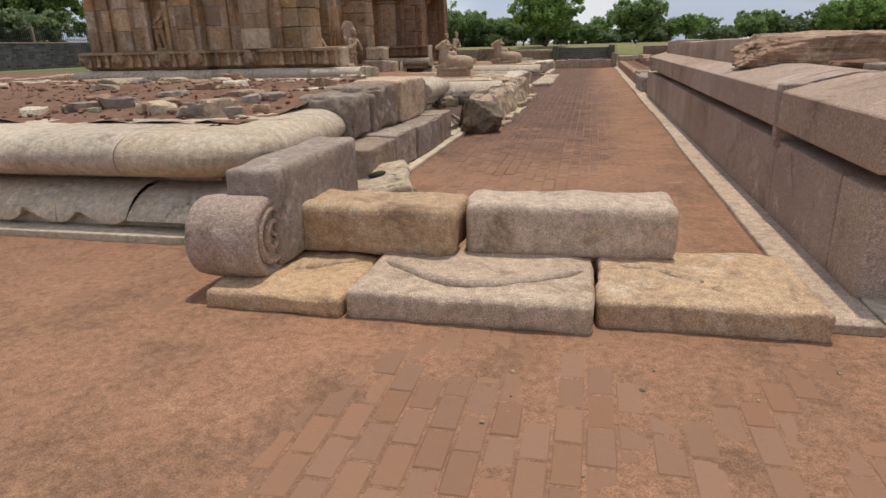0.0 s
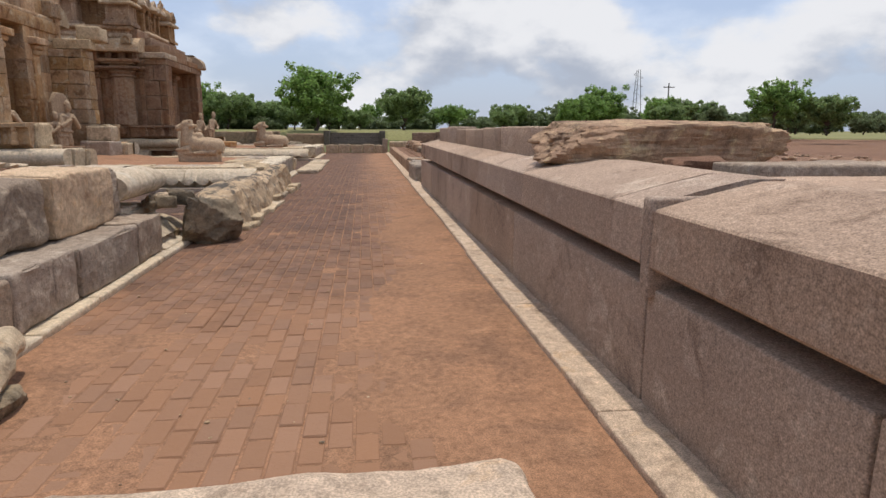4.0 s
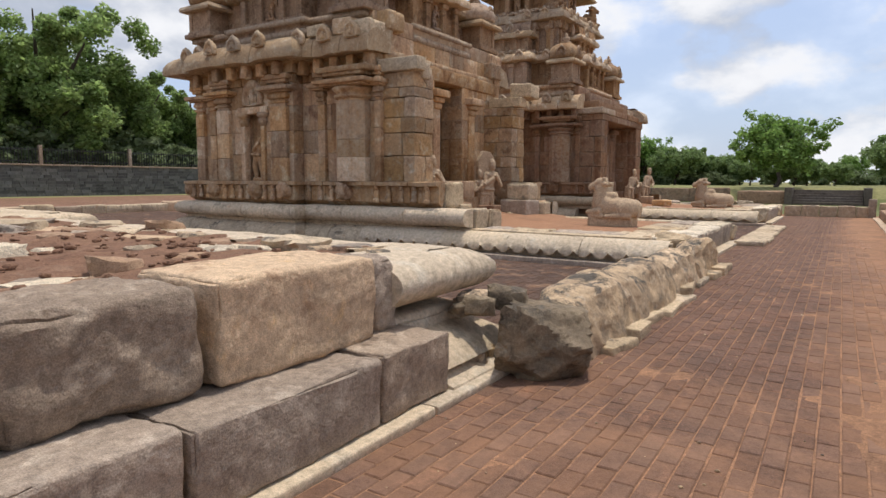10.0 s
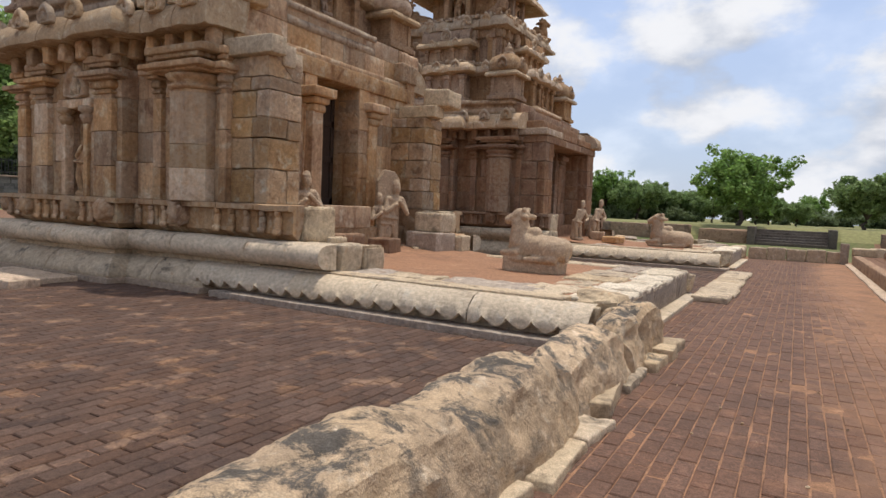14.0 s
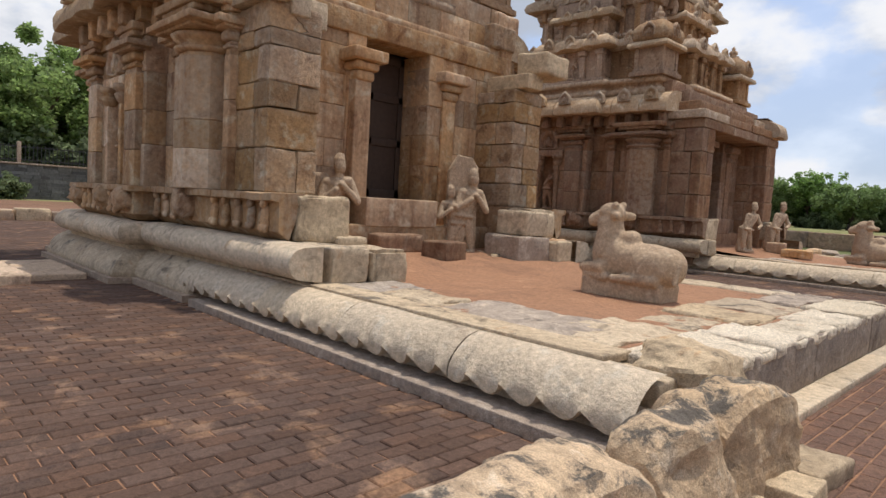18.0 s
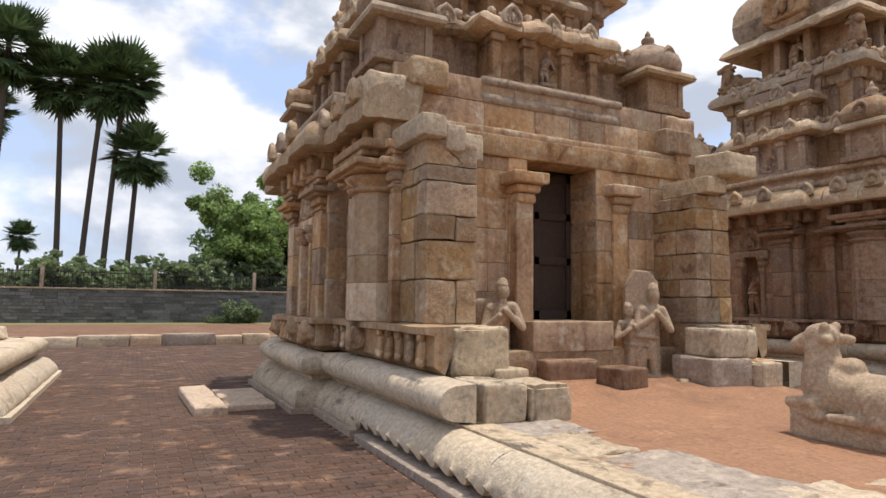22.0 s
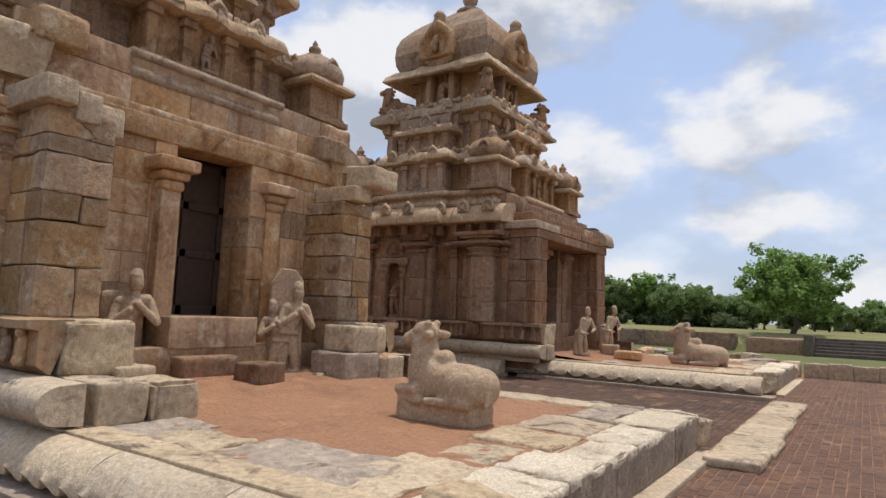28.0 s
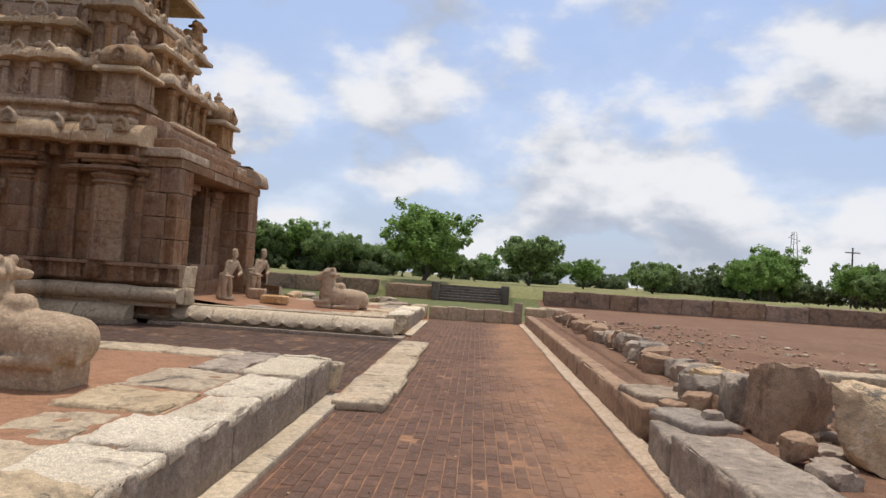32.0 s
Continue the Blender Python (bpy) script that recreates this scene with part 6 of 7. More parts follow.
for k in range(14):
    r = random.Random(70 + k)
    tagged(put("small_stone", rock((-6.95 + r.uniform(-0.2, 0.5), 23.9 + r.uniform(0, 0.25), 0.46), (r.uniform(0.08, 0.22),) * 2 + (r.uniform(0.07, 0.16),), k, seg=8), ROCK), "small rubble stone at the wall foot", "stone", "rubble")

# ---------------------------------------------------------------- stones along the corridor's left side
# ruined plinth near the entrance
RP = thing("ruined_plinth", "ruined moulded plinth of the lost shrine, topped with red earth and rubble", "plinth", "", (-6, 11, 0), "structure")
P_LOTUS = [(0.1, 0.12), (0.48, 0.125), (0.53, 0.14), (0.5, 0.18), (0.43, 0.24), (0.33, 0.3), (0.22, 0.33), (0.0, 0.34)]
P_TORUS = [(-0.1, 0.41)] + [(0.2 + 0.28 * math.cos(a), 0.575 + 0.165 * math.sin(a)) for a in [radians(-80 + 16 * k) for k in range(11)]] + [(-0.1, 0.75), (-0.5, 0.76)]
PY = 8.47
cut = [-12.0, -9.4, -7.6, -5.9, -4.4, -3.55, -2.9]
for a, b in zip(cut, cut[1:]):
    put("lotus_course", petal_row(a, b - 0.008, PY, (0.08, 0.36), (0.5, 0.09), 0.475, 0.13, int(a)), PALE, RP)
put("lotus_course", sweep([(-2.9, PY), (-2.35, PY), (-2.35, 9.5)], P_LOTUS, False, 0.008, 2, 8, 0.12), PALE, RP)
cut = [-12.0, -9.8, -8.2, -6.6, -5.0, -3.9, -2.95]
for a, b in zip(cut, cut[1:]):
    put("torus_course", sweep([(a, PY), (b - 0.01, PY)], P_TORUS, False, 0.014, 2, 5 + a, 0.12), PALE, RP)
put("torus_course", sweep([(-2.95, PY), (-2.45, PY), (-2.35, PY + 0.1), (-2.35, 9.55)], P_TORUS, False, 0.014, 2, 15, 0.1), PALE, RP, "rounded pale corner of the torus course")
put("torus_course", sweep([(-2.38, 9.57), (-2.5, 10.3)], P_TORUS, False, 0.014, 2, 16, 0.1), PALE, RP)
put("petal_foot", rbox((-12.0, 8.08, 0.05), (-2.5, 8.5, 0.2), 0.02, 0.01, 2, 0.4, 1), PALE, RP)
put("recess", rbox((-12.0, 8.45, 0.3), (-2.4, 9.1, 0.72), 0.01, 0.01, 3, 0.4, 1), PALE, RP)
put("front_kerb", rbox((-12.0, 7.85, -0.02), (-1.8, 8.4, 0.06), 0.01, 0.006, 2, 0.3, 2), PALE, RP)
put("back_torus", sweep([(-1.95, 12.9), (-1.95, 14.0), (-9.0, 14.0)], [(o - 0.32, z + 0.12) for o, z in P_TORUS[:-1]] + [(-0.55, 0.83), (-0.8, 0.7)], False, 0.014, 3, 9, 0.1, chip=0.03), PALE, RP, "pale rounded torus course with a broken end")
for x in (-2.44, -3.7, -5.1):
    put("torus_band", sweep([(x, 14.0), (x - 0.07, 14.0)], [(o - 0.31, z + 0.122) for o, z in P_TORUS], False, 0.004, 2, 19, 0.03), PALE, RP, "carved band round the torus")
put("back_lotus", sweep([(-2.02, 12.7), (-2.02, 13.75), (-9.0, 13.75)], [(o - 0.12, z + 0.02) for o, z in P_LOTUS], False, 0.01, 2, 10, 0.12), PALE, RP)
put("lotus_end", sweep([(-1.99, 13.1), (-1.99, 13.95)], [(-0.3, 0.0), (0.46, 0.0), (0.5, 0.03), (0.48, 0.08), (0.38, 0.115), (0.27, 0.17), (0.18, 0.25), (0.11, 0.34), (0.06, 0.42), (-0.3, 0.45)], False, 0.012, 3, 17, 0.06, chip=0.03), PALE, RP, "flaring end of the lotus course")
put("corner_base", rbox((-3.2, 12.75, -0.02), (-1.98, 13.85, 0.46), 0.03, 0.012, 2, 0.15, 6), PALE, RP)
put("core", rbox((-12.0, 8.7, 0.0), (-2.35, 13.8, 0.7), 0.02, 0.01, 2, 1.0, 1), EARTH, RP)
put("earth_top", sheet(-12.0, -2.35, 8.7, 13.6, 0.09, lambda x, y: 0.76 + 0.04 * n2d(x, y, 0.7, 1) + 0.045 * n2d(x, y, 2.6, 2) + 0.025 * n2d(x, y, 7, 2) + min(0.1, max(0, (y - 9) * 0.06))), EARTH, RP, "red earth fill")
r = random.Random(4)
for k in range(210):
    x, y = r.uniform(-9.5, -2.2), r.uniform(8.9, 13.7)
    s = r.choice((0.07, 0.09, 0.12, 0.16, 0.2, 0.24, 0.3))
    if r.random() < 0.72:
        x, y = (r.uniform(-7, -2.2), r.uniform(12.5, 13.8)) if r.random() < 0.5 else (r.uniform(-4.6, -2.3), r.uniform(9.0, 13.5))
    put("rubble_stone", rock((x, y, 0.735 + 0.04 * n2d(x, y, 0.7, 1)), (s * r.uniform(0.9, 1.7), s, max(0.06, s * r.uniform(0.4, 0.75))), k, 0.05, 6, 10 if s < 0.3 else 16, r.uniform(0, 3)), r.choice((SLAB, ROCK, REDROCK, COARSE, GREYROCK)), RP)

r = random.Random(64)
for k in range(11):
    x, y = -2.6 - 0.6 * k + r.uniform(-0.15, 0.15), r.uniform(12.9, 13.45)
    put("rubble_slab", rock((x, y, 0.70), (r.uniform(0.5, 0.9), r.uniform(0.4, 0.65), r.uniform(0.14, 0.22)), 600 + k, 0.05, 6, 20, r.uniform(0, 3)), (TANBLOCK, SLAB, REDROCK)[k % 3], RP)


def gravel(n, x0, x1, y0, y1, height, seed, least=0.03, most=0.1):
    """Many small broken stones lying on the earth, as one mesh."""
    r = random.Random(seed)
    kinds = [rock((0, 0, 0), (1.3, 1.0, 0.6), seed + q, 0.08, 6, 5) for q in range(6)]
    verts, faces = [], []
    for k in range(n):
        x, y, s = r.uniform(x0, x1), r.uniform(y0, y1), least + (most - least) * r.random() ** 2.5
        m = Matrix.Translation((x, y, height(x, y) - s * 0.12)) @ Matrix.Rotation(r.uniform(0, 6.3), 4, "Z") @ Matrix.Scale(s, 4)
        me = kinds[k % 6]
        b = len(verts)
        verts += [m @ v.co for v in me.vertices]
        faces += [tuple(b + i for i in p.vertices) for p in me.polygons]
    return mesh_of("gravel", verts, faces)


tagged(put("gravel", gravel(1100, -10.5, -2.4, 8.8, 13.5, lambda x, y: 0.765 + 0.04 * n2d(x, y, 0.7, 1) + 0.045 * n2d(x, y, 2.6, 2) + min(0.1, max(0, (y - 9) * 0.06)), 7, 0.02, 0.07), EARTH, RP), "small rubble strewn over the earth", kind="stuff")
tagged(put("field_gravel", gravel(1500, 2.35, 7.5, 9.6, 38.0, land, 17, 0.03, 0.1), REDROCK), "small stones strewn over the red field", "gravel", kind="stuff")
tagged(put("court_grit", gravel(500, -1.4, 1.45, 5.0, 38.0, lambda x, y: 0.004, 27, 0.008, 0.022), ROCK), "grit scattered on the brick path", "gravel", kind="stuff")

LOW = [(9.5, 10.37), (10.38, 11.23), (11.24, 12.4), (12.41, 13.1)]
for k, (a, b) in enumerate(LOW):
    tagged(put("kerb_block", rbox((-2.05, a, 0.05), (-1.56 + 0.02 * n2d(k, 0, 1.7), b - 0.012, 0.42 + 0.015 * (k % 2)), 0.022, 0.02, 4, 0.045, 50 + k, chip=0.035), BLOCK), "grey granite block of the lower course", "stone block", "lower course blocks")
UPP = [(10.05, 10.6, 0.86, BLOCK), (10.62, 10.72, 0.84, BLOCK), (10.73, 11.56, 0.90, BLOCK), (11.6, 12.72, 0.92, TANBLOCK), (12.73, 12.98, 0.9, BLOCK)]
for k, (a, b, z, mt) in enumerate(UPP):
    tagged(put("wall_block", rbox((-2.5, a, 0.42), (-1.88 + 0.03 * (k % 2), b - 0.012, z), 0.055 if mt is BLOCK else 0.028, 0.03 if mt is BLOCK else 0.016, 5.0, 0.03, 60 + k, chip=0.06 if mt is BLOCK else 0.035), mt), "large rough grey granite block of the upper course" if mt is BLOCK else "large ochre block of the upper course", "stone block", "upper course blocks")
# thin kerb along the foot
y, k = 8.6, 0
r = random.Random(8)
while y < 14.3:
    e = y + r.uniform(0.8, 1.5)
    tagged(put("kerb_strip", rbox((-1.62, y, -0.02), (-1.46 + r.uniform(-0.02, 0.02), e - 0.015, 0.05), 0.015, 0.006, 4, 0.12, k), PALE), "thin pale kerb strip along the brick path", "kerb", "left kerb strips")
    y, k = e, k + 1
# scroll balustrade, slabs and blocks across the entrance
BAL = thing("scroll_balustrade", "granite balustrade block ending in a spiral scroll", "balustrade", "", (-1.2, 7.5, 0))
put("rail_block", rbox((-1.6, 7.22, 0.12), (-1.28, 8.5, 0.69), 0.035, 0.014, 3, 0.07, 71, chip=0.01), BLOCK, BAL)
put("scroll", lathe((-1.74, 7.2, 0.31), [(0.18, 0.0), (0.225, 0.02), (0.235, 0.1), (0.235, 0.38), (0.225, 0.42), (0.18, 0.43), (0.18, 0.415), (0.02, 0.415)], 28, axis="x"), GRANITE, BAL, "round scroll with a carved spiral")
sv, sf_ = [], []
for k in range(60):
    a, rr = k * 0.25, 0.185 - 0.003 * k
    for d, w in ((0.418, 0.018), (0.44, 0.007), (0.44, -0.007), (0.418, -0.018)):
        sv.append((-1.74 + d, 7.2 + (rr + w) * math.cos(a), 0.31 + (rr + w) * math.sin(a)))
for k in range(59):
    for j in range(3):
        sf_.append((k * 4 + j, k * 4 + j + 1, k * 4 + j + 5, k * 4 + j + 4))
put("spiral", mesh_of("spiral", sv, sf_, True), GRANITE, BAL)


def groove(points, z):
    """A raised carved ridge following a curve on a slab."""
    return tube([Vector((x, y, z)) for x, y in points], [0.006] + [0.03] * (len(points) - 2) + [0.006], 10)


def arc(x0, x1, y0, dip, n=16):
    return [(x0 + (x1 - x0) * k / n, y0 - dip * math.sin(math.pi * k / n)) for k in range(n + 1)]


SL = [((-1.58, 6.86, -0.01), (-0.80, 7.62, 0.11), 0.05, [(-1.25 + 0.36 * k / 8, 7.15 + 0.3 * (k / 8) ** 0.5) for k in range(9)]), ((-0.78, 6.88, -0.01), (0.445, 7.7, 0.15), 0.02, arc(-0.7, 0.38, 7.35, 0.3)),
      ((0.465, 6.98, -0.01), (1.48, 7.82, 0.145), 0.05, [(0.55 + 0.55 * k / 8, 7.5 - 0.36 * (k / 8) ** 2) for k in range(9)])]
for k, (lo, hi, tp, gr) in enumerate(SL):
    st_ = thing("step_slab", "flat ochre granite slab with a carved curved groove", "stone slab", "entrance slabs", (lo[0], lo[1], 0))
    put("slab", rbox(lo, hi, 0.03, 0.018, 4.0, 0.06, 80 + k, chip=0.008), CREAM if k == 1 else GOLD, st_)
    put("carved_ridge", groove(gr, hi[2] + (0.002 if k == 1 else -0.012)), CREAM if k == 1 else GOLD, st_)
TB = [((-1.46, 7.5, 0.12), (-0.335, 7.98, 0.42), -0.06), ((-0.305, 7.6, 0.13), (0.88, 8.06, 0.44), 0.03)]
for k, (lo, hi, tn) in enumerate(TB):
    tagged(put("cross_block", rbox(lo, hi, 0.05, 0.02, 4.0, 0.05, 90 + k, turn=tn), (GOLD, CREAM)[k]), ("long ochre granite block lying across the path", "long greyish granite block lying across the path")[k], "stone block", "entrance blocks")
HS = thing("holed_slab", "pale slab with an oval hole, lying tilted beside the path", "stone slab", "", (-1.36, 9.5, 0.05))
tilt = Matrix.Translation((-1.45, 9.48, 0.075)) @ Matrix.Rotation(-0.16, 4, "Y") @ Matrix.Rotation(0.12, 4, "X") @ Matrix.Rotation(0.32, 4, "Z")
put("slab", moved(rbox((-0.34, -0.5, -0.02), (0.3, 0.46, 0.13), 0.045, 0.022, 4, 0.045, 95, taper=0.06, chip=0.04), tilt), SLAB, HS)
# no opening is cut: a near-black disc paints the hole's shade
put("hole", moved(lathe((0.0, 0.02, 0.128), [(0.0, 0.0), (0.075, 0.0), (0.085, 0.012)], 18), tilt), DARK, HS, "near-black disc painted as the shade in an oval hole")
tagged(put("prop_stone", rock((-1.24, 9.45, -0.03), (0.28, 0.34, 0.13), 97, 0.06, 8, 14), DARKROCK), "small stone propping the tilted slab", "stone")

# dark rock and the row of long boulders
tagged(put("dark_rock", rock((-1.3, 14.0, -0.06), (0.62, 0.74, 0.54), 12, 0.09, 12, 40, 0.3), DARKROCK), "dark angular rock at the end of the plinth", "rock")
r = random.Random(23)
for k in range(9):
    d = r.uniform(0.1, 0.26)
    tagged(put("crumbled_stone", rock((-1.75 + r.uniform(-0.2, 0.16), 13.72 + r.uniform(-0.25, 0.3), 0.0 if k > 4 else 0.4), (d * 1.3, d, d * 0.8), 80 + k, 0.1, 8, 12, r.uniform(0, 3)), (DARKROCK, ROCK)[k % 2]), "crumbled dark stone under the torus end", "stone", "crumbled stones")
def ridge_boulder(y0, y1, west, east, foot, h, seed, lump=0.0):
    """A long split boulder: narrow uneven crest, steep back and a broken face leaning out to its foot."""
    n, o = max(14, int((y1 - y0) / 0.035)), Vector((seed * 5.3, seed * 2.1, seed * 7.7))
    half = [(west - 0.03, -0.08), (west - 0.02, h * 0.3), (west, h * 0.7), (west + 0.03, h * 0.9), (west + 0.09, h * 0.985), ((west + east) / 2 - 0.04, h * 1.02), ((west + east) / 2 + 0.05, h), (east - 0.05, h * 0.95), (east, h * 0.86),
            (east + (foot - east) * 0.2, h * 0.7), (east + (foot - east) * 0.42, h * 0.52), (east + (foot - east) * 0.62, h * 0.34), (east + (foot - east) * 0.82, h * 0.16), (foot, -0.08)]
    ring = []
    for (xa, za), (xb, zb) in zip(half, half[1:]):
        ring += [(xa + (xb - xa) * q / 3, za + (zb - za) * q / 3) for q in range(3)]
    ring.append(half[-1])
    mx = (west + foot) / 2
    verts, faces, m = [], [], len(ring)
    for i in range(n + 1):
        u = i / n
        e = max(0.0, 1 - abs(2 * u - 1) ** (7 if y1 - y0 > 1.5 else 4)) ** 0.3
        y = y0 + (y1 - y0) * u
        sink = 1 + 0.07 * noise.noise(Vector((seed * 3.0, y * 1.1, 0)))
        for x, z in ring:
            p = Vector((mx + (x - mx) * (0.45 + 0.55 * e), y, (z + 0.08) * (0.35 + 0.65 * e) * sink - 0.08))
            q = p * 1.0 + o
            flat = q + Vector((0.25 * (q.y + 0.9 * q.z), 0.35 * q.z, 0)) * 0.6
            d = 0.05 * noise.noise(flat * 1.5) + 0.075 * (0.22 - abs(noise.noise(flat * 2.7))) + 0.028 * (0.25 - abs(noise.noise(q * 6.5))) + 0.012 * noise.noise(q * 17.0) + 0.006 * noise.noise(q * 40.0) + lump * noise.noise(q * 3.0)
            out = Vector((x - mx, 0, 0.6 * (z - h * 0.4))).normalized()
            verts.append(p + out * d + Vector((0, 0.06 * noise.noise(q * 4.0 + Vector((7, 0, 0))), 0)))
    for i in range(n):
        for j in range(m - 1):
            faces.append((i * m + j, i * m + j + 1, (i + 1) * m + j + 1, (i + 1) * m + j))
    faces.append(tuple(range(m - 1, -1, -1)))
    faces.append(tuple(n * m + j for j in range(m)))
    return mesh_of("boulder", verts, faces, True, 24)


for y0, y1, west, east, foot, h, sd, lump in ((14.2, 17.42, -1.66, -1.2, -1.03, 0.5, 4, 0.0), (17.36, 18.78, -1.58, -1.18, -1.05, 0.49, 7, 0.0), (18.72, 19.42, -1.5, -1.16, -1.06, 0.5, 9, 0.06), (19.36, 20.2, -1.56, -1.15, -1.08, 0.54, 14, 0.06)):
    tagged(put("edge_boulder", ridge_boulder(y0, y1, west, east, foot, h, sd, lump), ROCK), "long rough tan boulder edging the brick path" if y1 - y0 > 1 else "rounded cracked boulder at the end of the row", "boulder", "row of boulders")
r = random.Random(12)
y, k = 14.6, 0
while y < 20.4:
    e = y + r.uniform(0.35, 0.8)
    tagged(put("foot_stone", rbox((-1.2 + r.uniform(-0.06, 0.04), y, -0.02), (-0.96 + r.uniform(-0.06, 0.05), e - 0.05, r.uniform(0.05, 0.12)), 0.014, 0.02, 5, 0.06, k, turn=r.uniform(-0.14, 0.14), taper=0.05), SLAB), "flat pale stone at the foot of the boulders", "stone", "foot stones")
    y, k = e, k + 1
y = 24.6
while y < 31.1:
    e = y + r.uniform(0.7, 1.4)
    tagged(put("edging_stone", rbox((-1.45 + r.uniform(-0.05, 0.05), y, -0.02), (-0.85 + r.uniform(-0.1, 0.05), e - 0.04, r.uniform(0.07, 0.12)), 0.04, 0.02, 3, 0.09, k, chip=0.03), SLAB), "flat weathered edging stone set in the brick path", "stone", "edging stones")
    y, k = e, k + 1

# ---------------------------------------------------------------- right plinth
RPL = thing("right_plinth", "long granite plinth wall with an overhanging bevelled cornice", "plinth", "", (2, 14, 0), "structure")
cuts = [7.44, 7.87, 9.15, 11.7, 13.9, 16.2, 18.4, 20.6]
for k, (a, b) in enumerate(zip(cuts, cuts[1:])):
    put("wall_slab", rbox((1.72, a + 0.008, 0.03), (2.15, b - 0.008, 0.60), 0.012, 0.006, 3, 0.15, 100 + k), GRANITE, RPL)
put("wall_slab", rbox((2.16, 7.44, 0.03), (8.0, 7.95, 0.60), 0.012, 0.006, 3, 0.25, 99), GRANITE, RPL)
put("recess", rbox((1.98, 7.8, 0.45), (2.4, 20.2, 0.75), 0.01, 0.01, 2, 0.4, 1), GRANITE, RPL, "shadowed recess under the cornice")
put("recess", rbox((2.3, 7.8, 0.5), (8.0, 8.3, 0.75), 0.01, 0.01, 2, 0.4, 2), GRANITE, RPL)
CORN = [(-0.15, 0.69), (0.045, 0.695), (0.06, 0.71), (0.055, 0.945), (0.045, 0.955), (-0.2, 1.02), (-0.42, 1.07), (-0.6, 1.07)]
ccuts = [9.15, 9.5, 11.3, 13.2, 15.3, 17.2, 18.7, 20.1]
for k, (a, b) in enumerate(zip(ccuts, ccuts[1:])):
    put("cornice_block", sweep([(1.74, b - 0.006), (1.74, a + 0.006)], CORN, False, 0.006, 2.5, k, 0.1, smooth=False), GRANITE, RPL)
put("cornice_block", sweep([(1.74, 9.06), (1.74, 7.42), (8.0, 7.42)], CORN, False, 0.004, 2.5, 30, 20.0, smooth=False), GRANITE, RPL, "bevelled corner cornice block")
put("cornice_fill", rbox((2.26, 7.95, 0.8), (8.0, 9.4, 1.066), 0.02, 0.012, 2, 0.3, 3), GRANITE, RPL)
put("wedge_stone", rbox((1.675, 9.065, 0.56), (1.95, 9.145, 1.0), 0.015, 0.006, 3, 0.1, 5), GRANITE, RPL, "narrow wedge stone in the gap")
r = random.Random(15)
y, k = 7.1, 0
while y < 38.6:
    e = min(38.7, y + r.uniform(1.0, 2.0))
    put("kerb", rbox((1.5 + r.uniform(-0.015, 0.015), y, -0.02), (1.74, e - 0.012, 0.055), 0.012, 0.006, 3, 0.2, k), CREAM, RPL)
    y, k = e, k + 1
put("kerb", rbox((1.75, 7.1, -0.02), (8.0, 7.46, 0.06), 0.012, 0.006, 3, 0.3, 77), PALE, RPL)
cuts = [24.2, 27.5, 30.4, 33.4, 36.2, 38.7]
for k, (a, b) in enumerate(zip(cuts, cuts[1:])):
    put("low_wall_slab", rbox((1.7, a + 0.006, 0.0), (1.95, b - 0.006, 0.36), 0.03, 0.014, 3, 0.12, 120 + k, chip=0.03), REDROCK, RPL, "low brown retaining slab beside the path")
put("earth_ledge", sheet(1.86, 3.2, 20.3, 39.0, 0.1, lambda x, y: 0.33 + 0.02 * n2d(x, y, 1.5) + 0.015 * n2d(x, y, 6, 1)), EARTH, RPL)
# upright blocks behind the cornice
y, k = 12.3, 0
while y < 19.4:
    e = y + r.uniform(0.9, 1.5)
    tagged(put("upright_slab", rbox((2.0, y, 0.95), (2.35, e - 0.02, 1.29 + r.uniform(-0.02, 0.03)), 0.02, 0.01, 3, 0.15, k), GRANITE), "upright granite slab standing behind the cornice", "stone slab", "upright slabs")
    y, k = e, k + 1
tagged(put("big_boulder", rock((2.79, 11.35, 0.94), (1.7, 0.82, 0.37), 31, 0.075, 12, 56, 0.05, square=0.95), BOULDER), "long brown weathered boulder lying on the plinth", "boulder")
tagged(put("flat_slab", rbox((2.55, 9.75, 0.98), (4.6, 10.15, 1.1), 0.02, 0.012, 3, 0.1, 130), BLOCK), "flat grey slab lying on the red earth", "stone slab")
tagged(put("chunk", rock((2.55, 10.35, 0.95), (0.45, 0.3, 0.16), 8, 0.08, 8, 14), EARTH), "crumbled piece of red stone", "rock")
# loose stones to the right further on
r = random.Random(33)
UPRIGHT = [(2.72, 23.4, 0.3, 0.62, 0.5, 0.62, 0.2), (3.0, 22.55, 0.3, 0.62, 0.62, 0.62, 0.7), (2.6, 23.98, 0.3, 0.4, 0.36, 0.5, 0.1), (3.35, 21.75, 0.3, 0.7, 0.6, 0.55, 1.2), (2.45, 24.55, 0.3, 0.5, 0.4, 0.34, 0.4),
           (2.35, 22.5, 0.36, 0.22, 0.22, 0.2, 0.3), (2.75, 25.0, 0.3, 0.55, 0.42, 0.4, 0.8), (3.2, 24.0, 0.32, 0.4, 0.35, 0.3, 0.5), (2.25, 24.15, 0.32, 0.3, 0.26, 0.24, 1.0), (3.6, 22.6, 0.32, 0.5, 0.4, 0.4, 2.0)]
for k, (x, y, z, sx, sy, sz, tn) in enumerate(UPRIGHT):
    tagged(put("tumbled_stone", rock((x, y, z), (sx, sy, sz), 210 + k, 0.05, 7, 26, tn), (REDROCK, ROCK, GREYROCK, REDROCK, GREYROCK)[k % 5]), "rough angular field stone standing in a broken wall", "stone", "tumbled stones")
